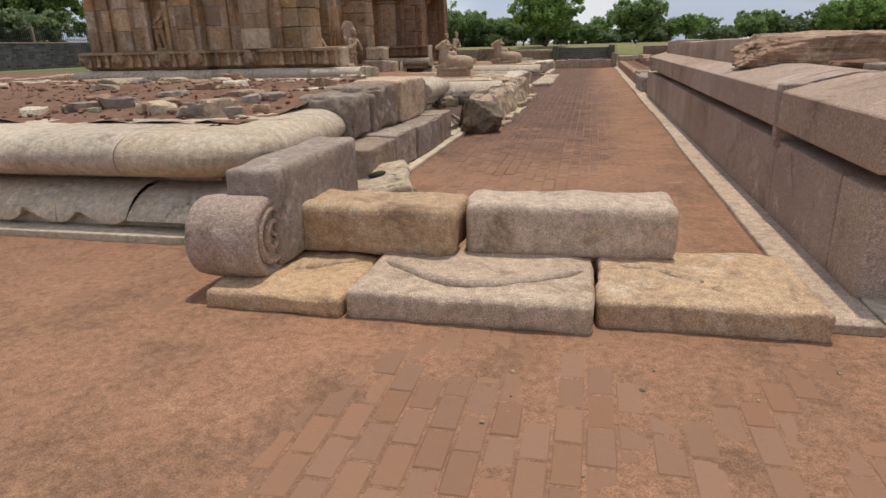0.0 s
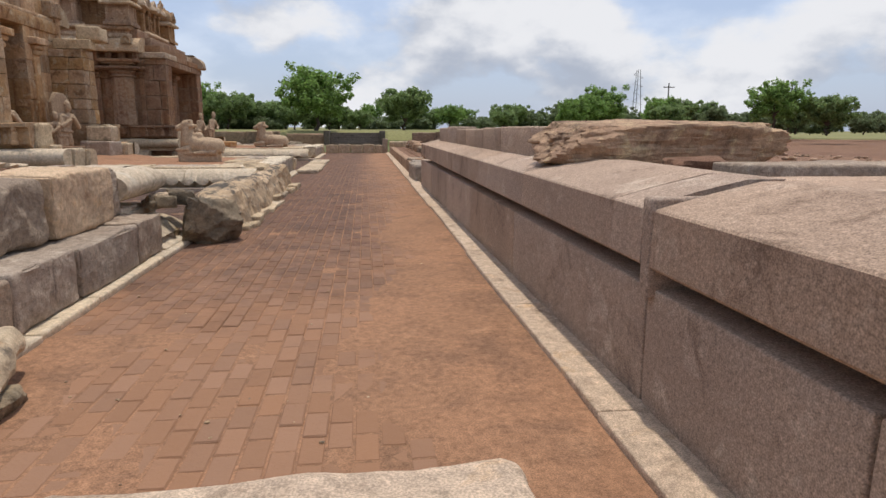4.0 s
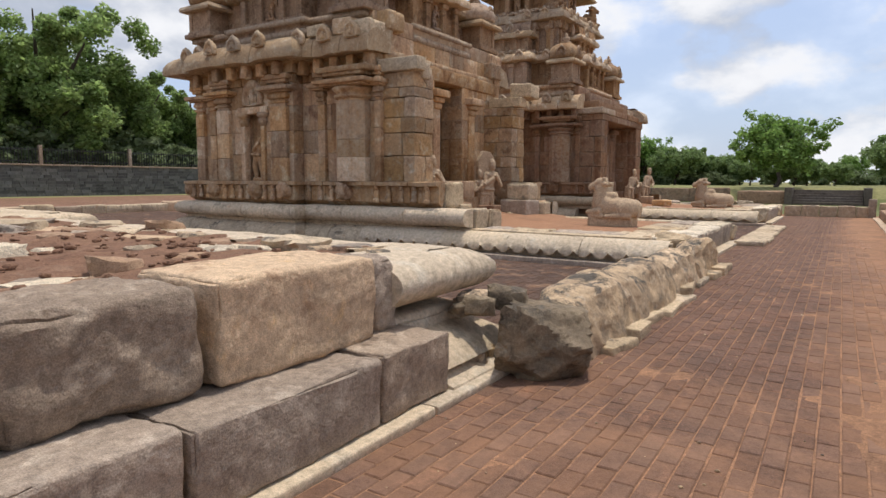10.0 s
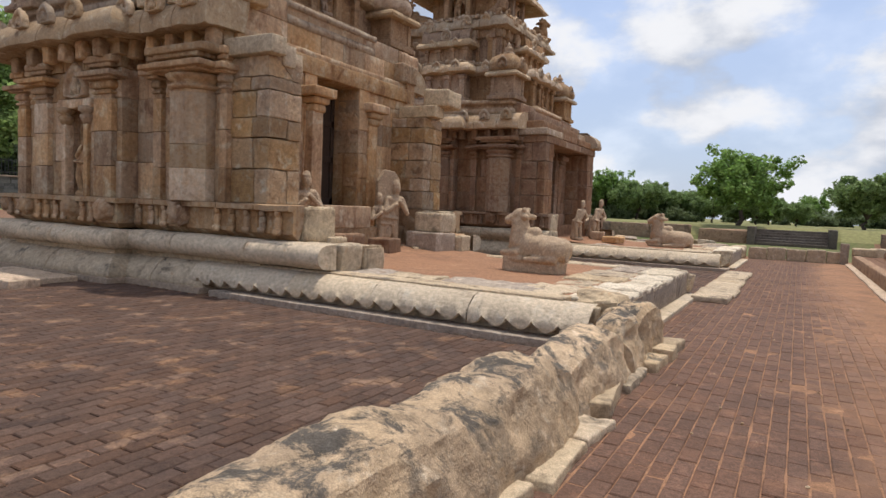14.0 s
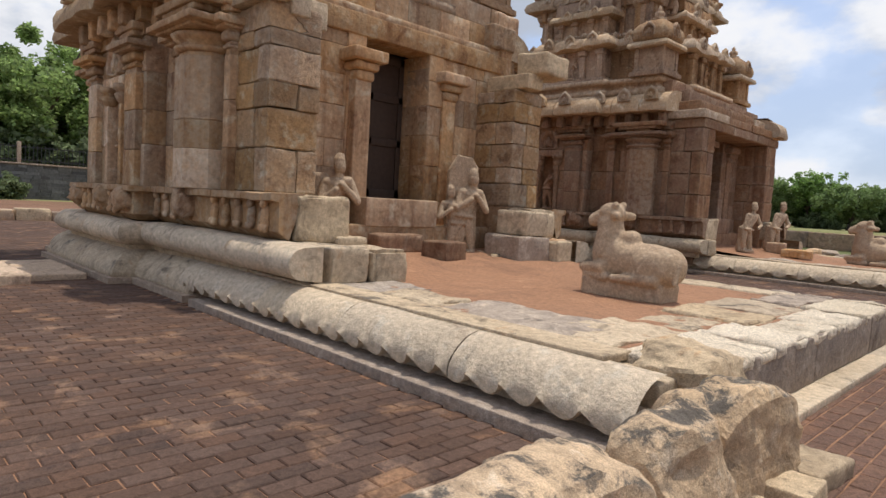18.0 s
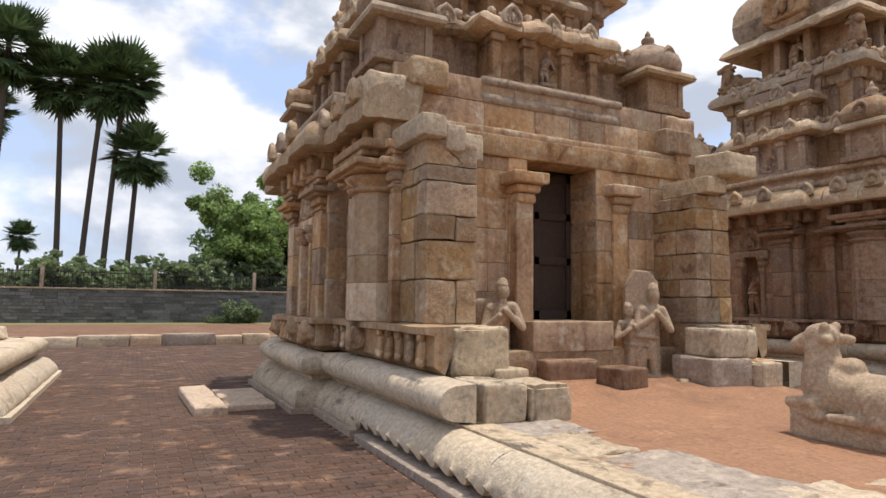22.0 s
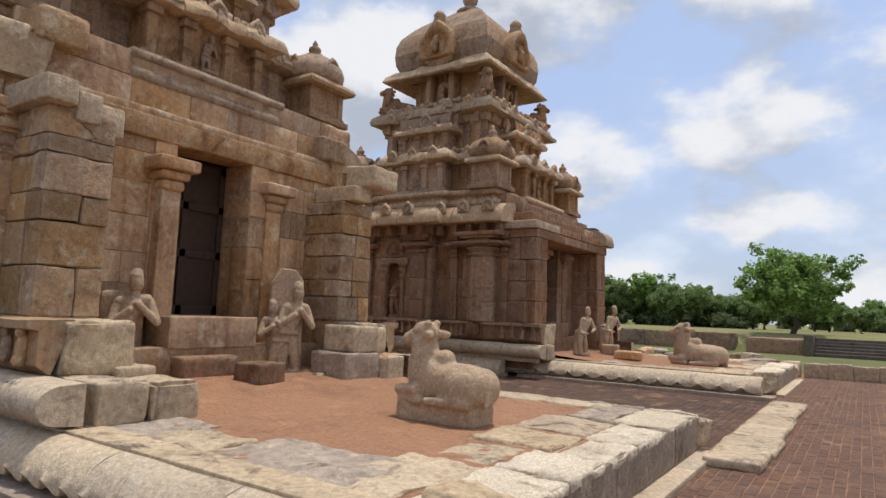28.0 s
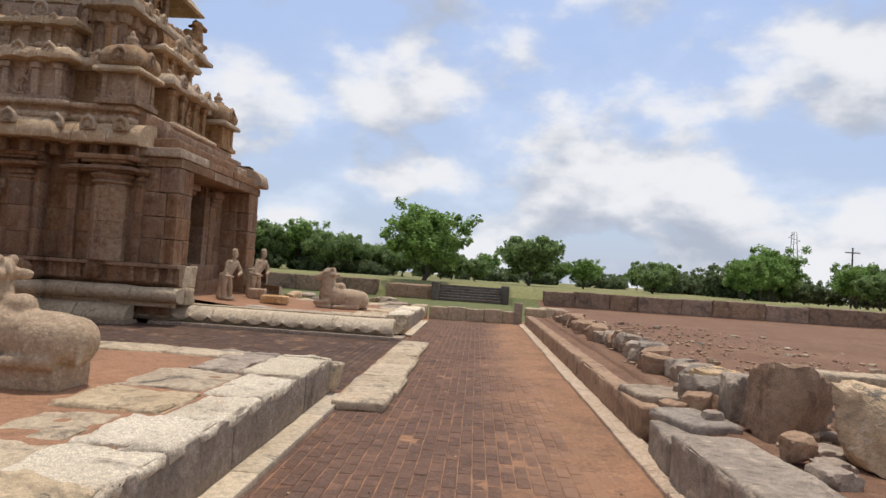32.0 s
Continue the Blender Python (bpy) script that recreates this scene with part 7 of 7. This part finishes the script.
for k in range(22):
    x, y = r.uniform(1.95, 3.3), r.uniform(20.8, 25.2)
    s = r.uniform(0.1, 0.24)
    tagged(put("tumbled_stone", rock((x, y, 0.31), (s * r.uniform(0.9, 1.5), s, s * r.uniform(0.5, 0.9)), 240 + k, 0.05, 7, 12, r.uniform(0, 3)), r.choice((ROCK, BLOCK, REDROCK))), "small field stone lying in red earth", "stone", "tumbled stones")
for lo, hi, tn in (((1.62, 21.35, 0.0), (2.2, 22.9, 0.42), 0.03), ((1.64, 22.95, 0.0), (2.05, 23.75, 0.34), -0.06), ((1.74, 24.5, 0.33), (2.45, 25.2, 0.43), 0.15), ((2.8, 24.5, 0.55), (3.95, 24.85, 0.66), -0.2), ((1.8, 23.3, 0.3), (2.3, 24.0, 0.41), 0.3)):
    tagged(put("tumbled_block", rbox(lo, hi, 0.03, 0.022, 2.6, 0.06, int(hi[1] * 10), turn=tn, chip=0.035), GREYROCK), "grey squared stone tumbled beside the path", "stone", "tumbled blocks")
for k in range(34):
    y = 25.2 + k * 0.40
    tagged(put("row_stone", rock((2.75 + r.uniform(-0.12, 0.12), y, 0.3), (0.46, r.uniform(0.4, 0.65), r.uniform(0.26, 0.42)), 300 + k, 0.06, 9, 14, r.uniform(-0.4, 0.4)), r.choice((GREYROCK, REDROCK, REDROCK))), "rough stone in a low row along the field", "stone", "row of field stones")
# far end of the path
tagged(put("end_wall", joined([rbox((-1.5 + 0.62 * k, 39.05, -0.02), (-0.9 + 0.62 * k, 39.45, 0.42 + 0.03 * (k % 2)), 0.03, 0.02, 3, 0.1, k) for k in range(5)]), ROCK), "low rough stone wall closing the brick path", "wall", kind="structure")
tagged(put("end_post", rbox((1.36, 38.9, -0.02), (1.62, 39.2, 0.74), 0.03, 0.015, 3, 0.1, 3), BLOCK), "short dark stone post at the end of the path", "post")
for k, (lo, hi) in enumerate((((-2.1, 39.0, 0), (-1.6, 39.5, 0.45)), ((-2.9, 39.3, 0), (-2.2, 39.8, 0.35)), ((1.7, 38.6, 0.3), (2.4, 39.2, 0.6)), ((2.3, 39.5, 0.2), (3.1, 40.2, 0.6)))):
    tagged(put("end_stone", rbox(lo, hi, 0.05, 0.03, 2.5, 0.1, 140 + k), SLAB), "grey stone lying at the end of the path", "stone", "end stones")

# slabs heaped beyond the further platform
r = random.Random(91)
for k in range(26):
    s = r.uniform(0.35, 0.9)
    tagged(put("heaped_slab", rock((r.uniform(-7.5, -2.6), r.uniform(38.6, 43.0), r.choice((-0.04, -0.04, 0.12, 0.25))), (s * 1.6, s, s * r.uniform(0.22, 0.5)), 400 + k, 0.05, 6, 14, r.uniform(0, 3)), r.choice((PALE, SLAB, BLOCK, GOLD))), "weathered slab in the heap beyond the platform", "stone slab", "heaped slabs")
# small stones scattered over the red field
for k in range(70):
    x, y = r.uniform(2.6, 9.0), r.uniform(20.5, 38)
    s = r.uniform(0.06, 0.2)
    tagged(put("field_stone", rock((x, y, land(x, y) - 0.02), (s * 1.4, s, s * 0.6), 500 + k, 0.06, 6, 8, r.uniform(0, 3)), r.choice((ROCK, SLAB, BLOCK))), "small stone lying on the red earth", "stone", "field stones")
tagged(put("field_slab", rbox((4.2, 26.4, 0.42), (6.2, 26.9, 0.55), 0.02, 0.02, 2, 0.12, 9, turn=0.06, chip=0.04), SLAB), "long grey slab lying on the field", "stone slab")

# court behind: slab on the paving, low wall of blocks, pile of mouldings
for lo, hi, tn, txt in (((-11.9, 17.88, -0.02), (-9.45, 18.32, 0.13), 0.03, "long pale slab lying on the paving"), ((-11.6, 18.36, -0.02), (-9.75, 19.05, 0.09), 0.02, "broad pale slab lying on the paving")):
    tagged(put("floor_slab", rbox(lo, hi, 0.02, 0.014, 3, 0.1, 150, turn=tn, chip=0.03), CREAM), txt, "stone slab", "slabs on the court")
r = random.Random(41)
y = 6.0
k = 0
while y < 34:
    e = y + r.uniform(0.9, 1.9)
    tagged(put("court_edge_block", rbox((-24.9, y, -0.05), (-24.4, e - 0.03, 0.4 + r.uniform(-0.12, 0.05)), 0.03, 0.03, 2.5, 0.15, k, chip=0.03), r.choice((SLAB, BLOCK, PALE, TANBLOCK))), "block of the low wall round the court", "stone block", "court edge blocks")
    y, k = e, k + 1
# projecting bay on the far side of the ruined plinth
BAY = thing("plinth_bay", "moulded bay of the ruined plinth with kerb, lotus and torus courses", "plinth", "", (-12.8, 14.5, 0), "structure")
ring = [(-10.45, 13.8), (-10.45, 15.15), (-15.2, 15.15), (-15.2, 13.8)]
put("bay_kerb", sweep(ring, KERB, False, 0.006, 2, 41, block=1.2), PALE, BAY)
put("bay_lotus", sweep(ring, [(o, z * 0.95 + 0.01) for o, z in LOTUS], False, 0.012, 2, 42, 0.12, block=1.2, chip=0.03), PALE, BAY)
put("bay_torus", sweep([(x, y - 0.1) for x, y in ring], [(o, z - 0.03) for o, z in TORUS] + [(-0.4, 0.82)], False, 0.016, 2, 43, 0.1, block=1.1, chip=0.04), PALE, BAY)
put("bay_fill", rbox((-15.1, 13.7, 0.0), (-10.5, 15.05, 0.8), 0.03, 0.02, 2, 0.2, 44), PALE, BAY)
put("broken_end", rock((-14.6, 14.7, 0.78), (0.9, 0.5, 0.3), 45, 0.06, 7, 16), PALE, BAY)

# ---------------------------------------------------------------- boundary wall and fence
BW = thing("boundary_wall", "long grey stone boundary wall with an iron fence on top", "wall", "", (-43, 20, 0), "structure")
r = random.Random(50)
verts, faces = [], []


def add_box(lo, hi):
    b = len(verts)
    for x in (lo[0], hi[0]):
        for y in (lo[1], hi[1]):
            for z in (lo[2], hi[2]):
                verts.append((x, y, z))
    faces.extend([(b, b + 1, b + 3, b + 2), (b + 4, b + 6, b + 7, b + 5), (b, b + 4, b + 5, b + 1), (b + 2, b + 3, b + 7, b + 6), (b, b + 2, b + 6, b + 4), (b + 1, b + 5, b + 7, b + 3)])


for c in range(11):
    y = -30 + r.uniform(0, 0.4)
    while y < 110:
        e = y + r.uniform(0.35, 0.8)
        add_box((-43.4, y + 0.012, 0.02 + c * 0.2), (-43 + r.uniform(-0.03, 0.03), e - 0.012, 0.205 + c * 0.2 - 0.012))
        y = e
tagged(put("wall_stones", mesh_of("wall_stones", verts, faces), GREYWALL, BW), kind="stuff")
put("mortar", rbox((-43.35, -30, 0), (-43.06, 110, 2.2), 0.01, 0, 1, 20, 0), GREYWALL, BW)
put("coping", rbox((-43.5, -30, 2.2), (-42.9, 110, 2.3), 0.01, 0.004, 1, 8, 0), BLOCK, BW)
verts, faces = [], []
for k in range(700):
    y = -30 + k * 0.2
    add_box((-43.22, y, 2.3), (-43.18, y + 0.03, 3.35))
for z in (2.45, 3.2):
    add_box((-43.22, -30, z), (-43.19, 110, z + 0.05))
tagged(put("fence_bars", mesh_of("fence_bars", verts, faces), IRON, BW), kind="stuff")
for k in range(24):
    put("fence_post", rbox((-43.32, -30 + k * 6, 2.3), (-43.08, -29.8 + k * 6, 3.5), 0.01, 0, 1, 1, 0), BLOCK, BW)

# bank, steps and walls beyond the end of the path
FB = thing("far_bank", "low retaining wall of the raised lawn beyond the path", "wall", "", (0, 57, 0), "structure")
r = random.Random(61)
x = -40.0
k = 0
while x < 29:
    e = x + r.uniform(1.6, 4.0)
    if e < -5.2 or x > 1.8:
        put("bank_stone", rbox((x, 56.2 + r.uniform(-0.08, 0.08), -0.1), (e - 0.02, 57.2, 0.98 + r.uniform(-0.06, 0.06)), 0.03, 0.05, 1.2, 0.3, k, chip=0.06), BANKSTONE, FB)
    x, k = e, k + 1
ST = thing("far_steps", "broad flight of dark stone steps up to the lawn", "steps", "", (-2, 55, 0), "structure")
for k in range(6):
    put("step", rbox((-2.2, 55.0 + 0.35 * k, -0.05), (1.6, 57.2, 0.15 * (k + 1)), 0.02, 0.01, 1, 0.6, k), DARKSTONE, ST)
put("side_wall", rbox((-5.4, 55.6, -0.05), (-2.6, 57.2, 0.8), 0.05, 0.04, 1.2, 0.3, 3, chip=0.06), REDROCK, ST)
for x in (-2.6, 1.6):
    put("cheek_wall", rbox((x, 54.8, -0.05), (x + 0.4, 57.2, 1.05), 0.03, 0.02, 1, 0.4, 3), DARKSTONE, ST)

# ---------------------------------------------------------------- trees


def tree(name, label, seed, height, spread, leaf, leaves=5200, size=0.16, low=0.3, category="tree"):
    """A broad-leaved tree at the origin: tapered trunk, limbs and a crown of small leaves in loose clumps."""
    r = random.Random(seed)
    t = thing(name, label, category, "trees")
    top = height * low
    pts = [Vector((0, 0, -0.1))]
    for k in range(1, 5):
        pts.append(Vector((r.uniform(-0.1, 0.1) * k, r.uniform(-0.1, 0.1) * k, top * k / 4)))
    pieces = [tube(pts, [0.035 * height * (1 - 0.13 * k) for k in range(5)])]
    clumps = []
    for k in range(9):
        a = 2 * math.pi * (k + r.random() * 0.7) / 9 * 1.0
        lift_ = r.uniform(0.35, 1.0)
        end = Vector((math.cos(a) * spread * r.uniform(0.35, 0.8), math.sin(a) * spread * r.uniform(0.35, 0.8), top + (height - top) * lift_ * 0.85))
        mid = pts[-1].lerp(end, 0.5) + Vector((r.uniform(-0.3, 0.3), r.uniform(-0.3, 0.3), 0.15 * height * r.random()))
        limb = [pts[-1] * 1.0, pts[-1].lerp(mid, 0.5), mid, mid.lerp(end, 0.5), end]
        pieces.append(tube(limb, [0.018 * height, 0.015 * height, 0.011 * height, 0.007 * height, 0.003 * height], 6))
        for q in range(16):
            f = r.uniform(0.4, 1.08)
            c = pts[-1].lerp(end, f) + Vector([max(-1.35, min(1.35, r.gauss(0, 1))) for _ in "xy"] + [max(-0.9, min(0.9, r.gauss(0, 0.7)))]) * spread * 0.22
            clumps.append((c, spread * r.uniform(0.08, 0.19)))
    put("trunk", joined(pieces), BARK, t)
    verts, faces = [], []
    for k in range(leaves):
        c, rad = clumps[k % len(clumps)]
        d = Vector((r.gauss(0, 1), r.gauss(0, 1), r.gauss(0, 0.75)))
        d = d.normalized() * rad * r.random() ** 0.45
        p = c + d
        if p.z < top * 0.55:
            p.z = top * 0.55 + r.random()
        s = size * r.uniform(0.6, 1.5)
        u = Vector((r.gauss(0, 1), r.gauss(0, 1), r.gauss(0, 0.6))).normalized()
        w = u.cross(Vector((r.gauss(0, 1), r.gauss(0, 1), r.gauss(0, 1)))).normalized()
        b = len(verts)
        verts += [p - u * s, p + w * s * 0.55, p + u * s, p - w * s * 0.55]
        faces.append((b, b + 1, b + 2, b + 3))
    put("crown", mesh_of("crown", verts, faces), leaf, t)
    return t


def place(t, x, y, z, s=1.0, turn=0.0, first=False):
    m = Matrix.Translation((x, y, z)) @ Matrix.Rotation(turn, 4, "Z") @ Matrix.Scale(s, 4)
    if first:
        t.matrix_basis = m
        return t
    return copy_thing(t, m)


TA = tree("neem_tree", "green spreading tree standing on the lawn", 1, 6.0, 3.3, LEAF, 15000, 0.12)
TB_ = tree("round_tree", "rounded green tree on the lawn", 2, 5.0, 3.2, LEAF3, 16000, 0.13, 0.2)
TC = tree("big_tree", "tall dense dark tree behind the boundary wall", 3, 12.0, 5.6, LEAF2, 60000, 0.135, 0.12)
TD = tree("bush", "low dense green scrub", 4, 3.2, 2.6, HAZE, 6000, 0.15, 0.08, "bush")
place(TA, -3.5, 61, 0.6, 1.02, 0.4, True)
place(TB_, 4.3, 70, 0.9, 0.98, 0.2, True)
place(TC, -51, 25.8, 0, 1.12, 0.1, True)
place(TD, -46, 23, 0.5, 0.8, 0, True)
place(TD, -41.9, 23.1, -0.1, 0.75, 1.0)
place(TD, -41.9, 21.6, -0.1, 0.35, 2.0)
r = random.Random(77)
for x, y, s in ((-51, 33.2, 1.16), (-51.5, 40.0, 1.0), (-52, 48, 0.8), (-56, 60, 1.1), (-60, 30, 0.7)):
    place(TC, x, y, 0.2, s, r.uniform(0, 6))
for k in range(26):
    x = -60 + k * 5.2 + r.uniform(-1.5, 1.5)
    place(TB_ if k % 3 else TA, x, r.uniform(100, 130), 0.9, r.uniform(0.55, 0.85), r.uniform(0, 6))
for k in range(16):
    x = -26 + k * 1.7 + r.uniform(-0.5, 0.5)
    place(TB_, x, r.uniform(80, 88), 0.9, r.uniform(0.5, 0.8), r.uniform(0, 6))
for x, y, s in ((9.5, 74, 0.5), (14.5, 70, 0.5), (21, 68, 0.6), (24, 72, 0.7), (30, 66, 0.65), (33, 74, 0.7), (40, 64, 0.9), (44, 62, 0.85), (50, 50, 1.0), (54, 44, 1.1), (58, 36, 1.0)):
    place(TA if r.random() < 0.5 else TB_, x, y, 0.9, s, r.uniform(0, 6))
for k in range(50):
    place(TD, r.uniform(20, 95), r.uniform(75, 100), 0.9, r.uniform(0.9, 1.5), r.uniform(0, 6))
for k in range(60):
    place(TD, -62 + k * 2.3 + r.uniform(-0.8, 0.8), r.uniform(96, 112), 0.7, r.uniform(0.7, 1.25), r.uniform(0, 6))
for x, y, k in ((-22.7, 80, 1.15), (-25.5, 82, 1.0), (-18.5, 82, 0.95), (-14.7, 80, 0.98), (-11, 83, 0.8), (17.3, 80, 0.75), (28.6, 80, 0.95), (31, 83, 0.7), (37.6, 80, 0.95), (44, 84, 0.7), (54, 80, 0.9)):
    place(TB_ if r.random() < 0.6 else TA, x, y, 0.9, k, r.uniform(0, 6))
for k in range(12):
    place(TD, -27 + k * 1.6, r.uniform(79, 83), 0.8, r.uniform(0.5, 0.75), r.uniform(0, 6))
for k in range(22):
    place(TD, r.uniform(-50, -48), 18 + k * 1.7, 0.4, r.uniform(1.5, 2.1), r.uniform(0, 6))
for k in range(34):
    place(TD, r.uniform(-52, -47), -14 + k * 1.9, 0.8, r.uniform(1.0, 1.6), r.uniform(0, 6))
for k in range(30):
    place(TD, r.uniform(60, 90), r.uniform(0, 70), 0.8, r.uniform(1.0, 1.8), r.uniform(0, 6))


def palm(seed, height, lean):
    """A palmyra palm at the origin: slender leaning trunk and a round head of stiff fan leaves, with a hanging skirt."""
    r = random.Random(seed)
    t = thing("palm", "tall palmyra palm with a round head of fan leaves", "palm tree", "palms")
    pts = [Vector((lean[0] * (k / 8) ** 1.3, lean[1] * (k / 8) ** 1.3, height * k / 8 - 0.2)) for k in range(9)]
    put("trunk", tube(pts, [0.28, 0.24, 0.21, 0.2, 0.19, 0.19, 0.18, 0.18, 0.17], 10), BARK, t)
    verts, faces = [], []
    head = pts[-1]
    for k in range(120):
        a, e = r.uniform(0, 2 * math.pi), r.uniform(-1.45, 1.4)
        d = Vector((math.cos(a) * math.cos(e), math.sin(a) * math.cos(e), math.sin(e)))
        side = d.cross(Vector((0, 0, 1))).normalized()
        nrm = side.cross(d)
        stem, L = r.uniform(0.7, 1.9), r.uniform(1.2, 1.9)
        base = head + d * stem
        b = len(verts)
        verts += [head - side * 0.03, head + side * 0.03, base + side * 0.02, base - side * 0.02]
        faces.append((b, b + 1, b + 2, b + 3))
        n = 11
        for q in range(n):
            f = -1.25 + 2.5 * q / (n - 1)
            dd = d * math.cos(f) + side * math.sin(f)
            tip = base + dd * L * (1 - 0.12 * abs(f)) + nrm * r.uniform(-0.15, 0.1)
            w = (side * math.cos(f) - d * math.sin(f)) * 0.11
            mid = base + dd * L * 0.55
            b = len(verts)
            verts += [base, mid + w, tip, mid - w]
            faces.append((b, b + 1, b + 2, b + 3))
    put("leaves", mesh_of("leaves", verts, faces), PALMLEAF, t)
    return t


PA, PB = palm(1, 18.2, (0.2, 1.0)), palm(2, 13.2, (-0.2, 0.5))
place(PA, -55, 13.0, 0.3, 1.02, 0.0, True)
place(PB, -55, 16.2, 0.3, 1.0, 0.1, True)
for x, y, s, tn, kind in ((-55, 11.6, 1.0, 2.4, PA), (-55, 14.5, 1.02, -0.25, PA), (-54, 7.3, 1.1, 1.5, PA), (-57, 6.4, 0.86, 2.2, PA), (-62, 8.0, 0.5, 0.3, PB)):
    place(kind, x, y, 0.3, s, tn)

# mast and poles on the horizon
MAST = thing("radio_mast", "thin lattice radio mast on the horizon", "mast", "", (55, 130, 1))
ms = []
for a in (0, 1, 2):
    an = a * 2.094
    ms.append(tube([Vector((55 + math.cos(an) * 1.2, 130 + math.sin(an) * 1.2, 1)), Vector((55 + math.cos(an) * 0.4, 130 + math.sin(an) * 0.4, 13))], [0.06, 0.05], 6))
put("legs", joined(ms), IRON, MAST)
put("braces", joined([tube([Vector((55 + math.cos(k * 2.094) * 1.1, 130 + math.sin(k * 2.094) * 1.1, 1 + k * 0.58)), Vector((55 + math.cos(k * 2.094 + 2.094) * 1.0, 130 + math.sin(k * 2.094 + 2.094) * 1.0, 1.58 + k * 0.58))], [0.03, 0.03], 4) for k in range(20)]), IRON, MAST)
for k, (x, y) in enumerate(((41.8, 90), (60, 90))):
    PL = thing("utility_pole", "wooden power pole with a cross arm", "pole", "utility poles", (x, y, 1))
    put("pole", tube([Vector((x, y, 0.5)), Vector((x, y, 7.5))], [0.11, 0.08], 8), BARK, PL)
    put("cross_arm", rbox((x - 0.8, y - 0.05, 6.9), (x + 0.8, y + 0.05, 7.02), 0.01, 0, 1, 1, 0), BARK, PL)

# ---------------------------------------------------------------- brick paving


def lay_bricks(x0, x1, y0, y1, along_y=True, seed=1, avoid=()):
    """Bricks in running bond as one list of boxes."""
    r = random.Random(seed)
    out = []
    L, Wd = 0.225, 0.111
    n = int((x1 - x0) / Wd)
    for i in range(n):
        x = x0 + i * Wd
        y = y0 - (L / 2 if i % 2 else 0)
        while y < y1:
            cx, cy = x + Wd / 2, y + L / 2
            if not any(a <= cx <= b and c <= cy <= d for a, b, c, d in avoid):
                out.append((cx, cy, 0.004 + r.uniform(-0.003, 0.003), r.uniform(-0.015, 0.015), r.uniform(-0.01, 0.01)))
            y += L
    return out


def brick_mesh():
    hx, hy, b = 0.0525, 0.1092, 0.007
    v = [(-hx, -hy, -0.04), (hx, -hy, -0.04), (hx, hy, -0.04), (-hx, hy, -0.04), (-hx, -hy, -b), (hx, -hy, -b), (hx, hy, -b), (-hx, hy, -b),
         (-hx + b, -hy + b, 0), (hx - b, -hy + b, 0), (hx - b, hy - b, 0), (-hx + b, hy - b, 0)]
    f = [(0, 1, 5, 4), (1, 2, 6, 5), (2, 3, 7, 6), (3, 0, 4, 7), (4, 5, 9, 8), (5, 6, 10, 9), (6, 7, 11, 10), (7, 4, 8, 11), (8, 9, 10, 11)]
    return v, f


bv, bf = brick_mesh()
def brick_bed(spots):
    verts, faces = [], []
    for cx, cy, z, t1, t2 in spots:
        b = len(verts)
        verts += [(cx + x, cy + y, z + zz + x * t1 + y * t2) for x, y, zz in bv]
        faces += [tuple(b + i for i in f) for f in bf]
    return mesh_of("paving_bricks", verts, faces)


path_bricks = lay_bricks(-1.47, 1.5, 4.0, 39.0, seed=2) + lay_bricks(-5.0, -1.5, 3.6, 8.0, seed=5)
court_bricks = lay_bricks(-13.0, -1.5, 14.0, 19.4, seed=3) + lay_bricks(-9.0, -1.5, 25.3, 31.4, seed=4) + lay_bricks(-24.3, -13.0, 8.0, 26.0, seed=6)
near, rest = [], []
for c in path_bricks:
    (near if -1.0 < c[0] < 0.75 and 20.6 < c[1] < 24.2 and len(near) < 300 else rest).append(c)
PAV = thing("brick_paving", "worn dark red brick paving half hidden by sand", "paving", "", (0, 20, 0), "structure")
tagged(put("paving_bricks", brick_bed(rest), BRICK, PAV), kind="stuff")
tagged(put("court_bricks", brick_bed(court_bricks), COURTBRICK, PAV), kind="stuff")
one = mesh_of("brick", bv, bf)
one.materials.append(BRICK)
for cx, cy, z, t1, t2 in near:
    ob = put("brick", one, BRICK, PAV)
    ob.matrix_basis = Matrix.Translation((cx, cy, z)) @ Euler((t2, -t1, 0)).to_matrix().to_4x4()
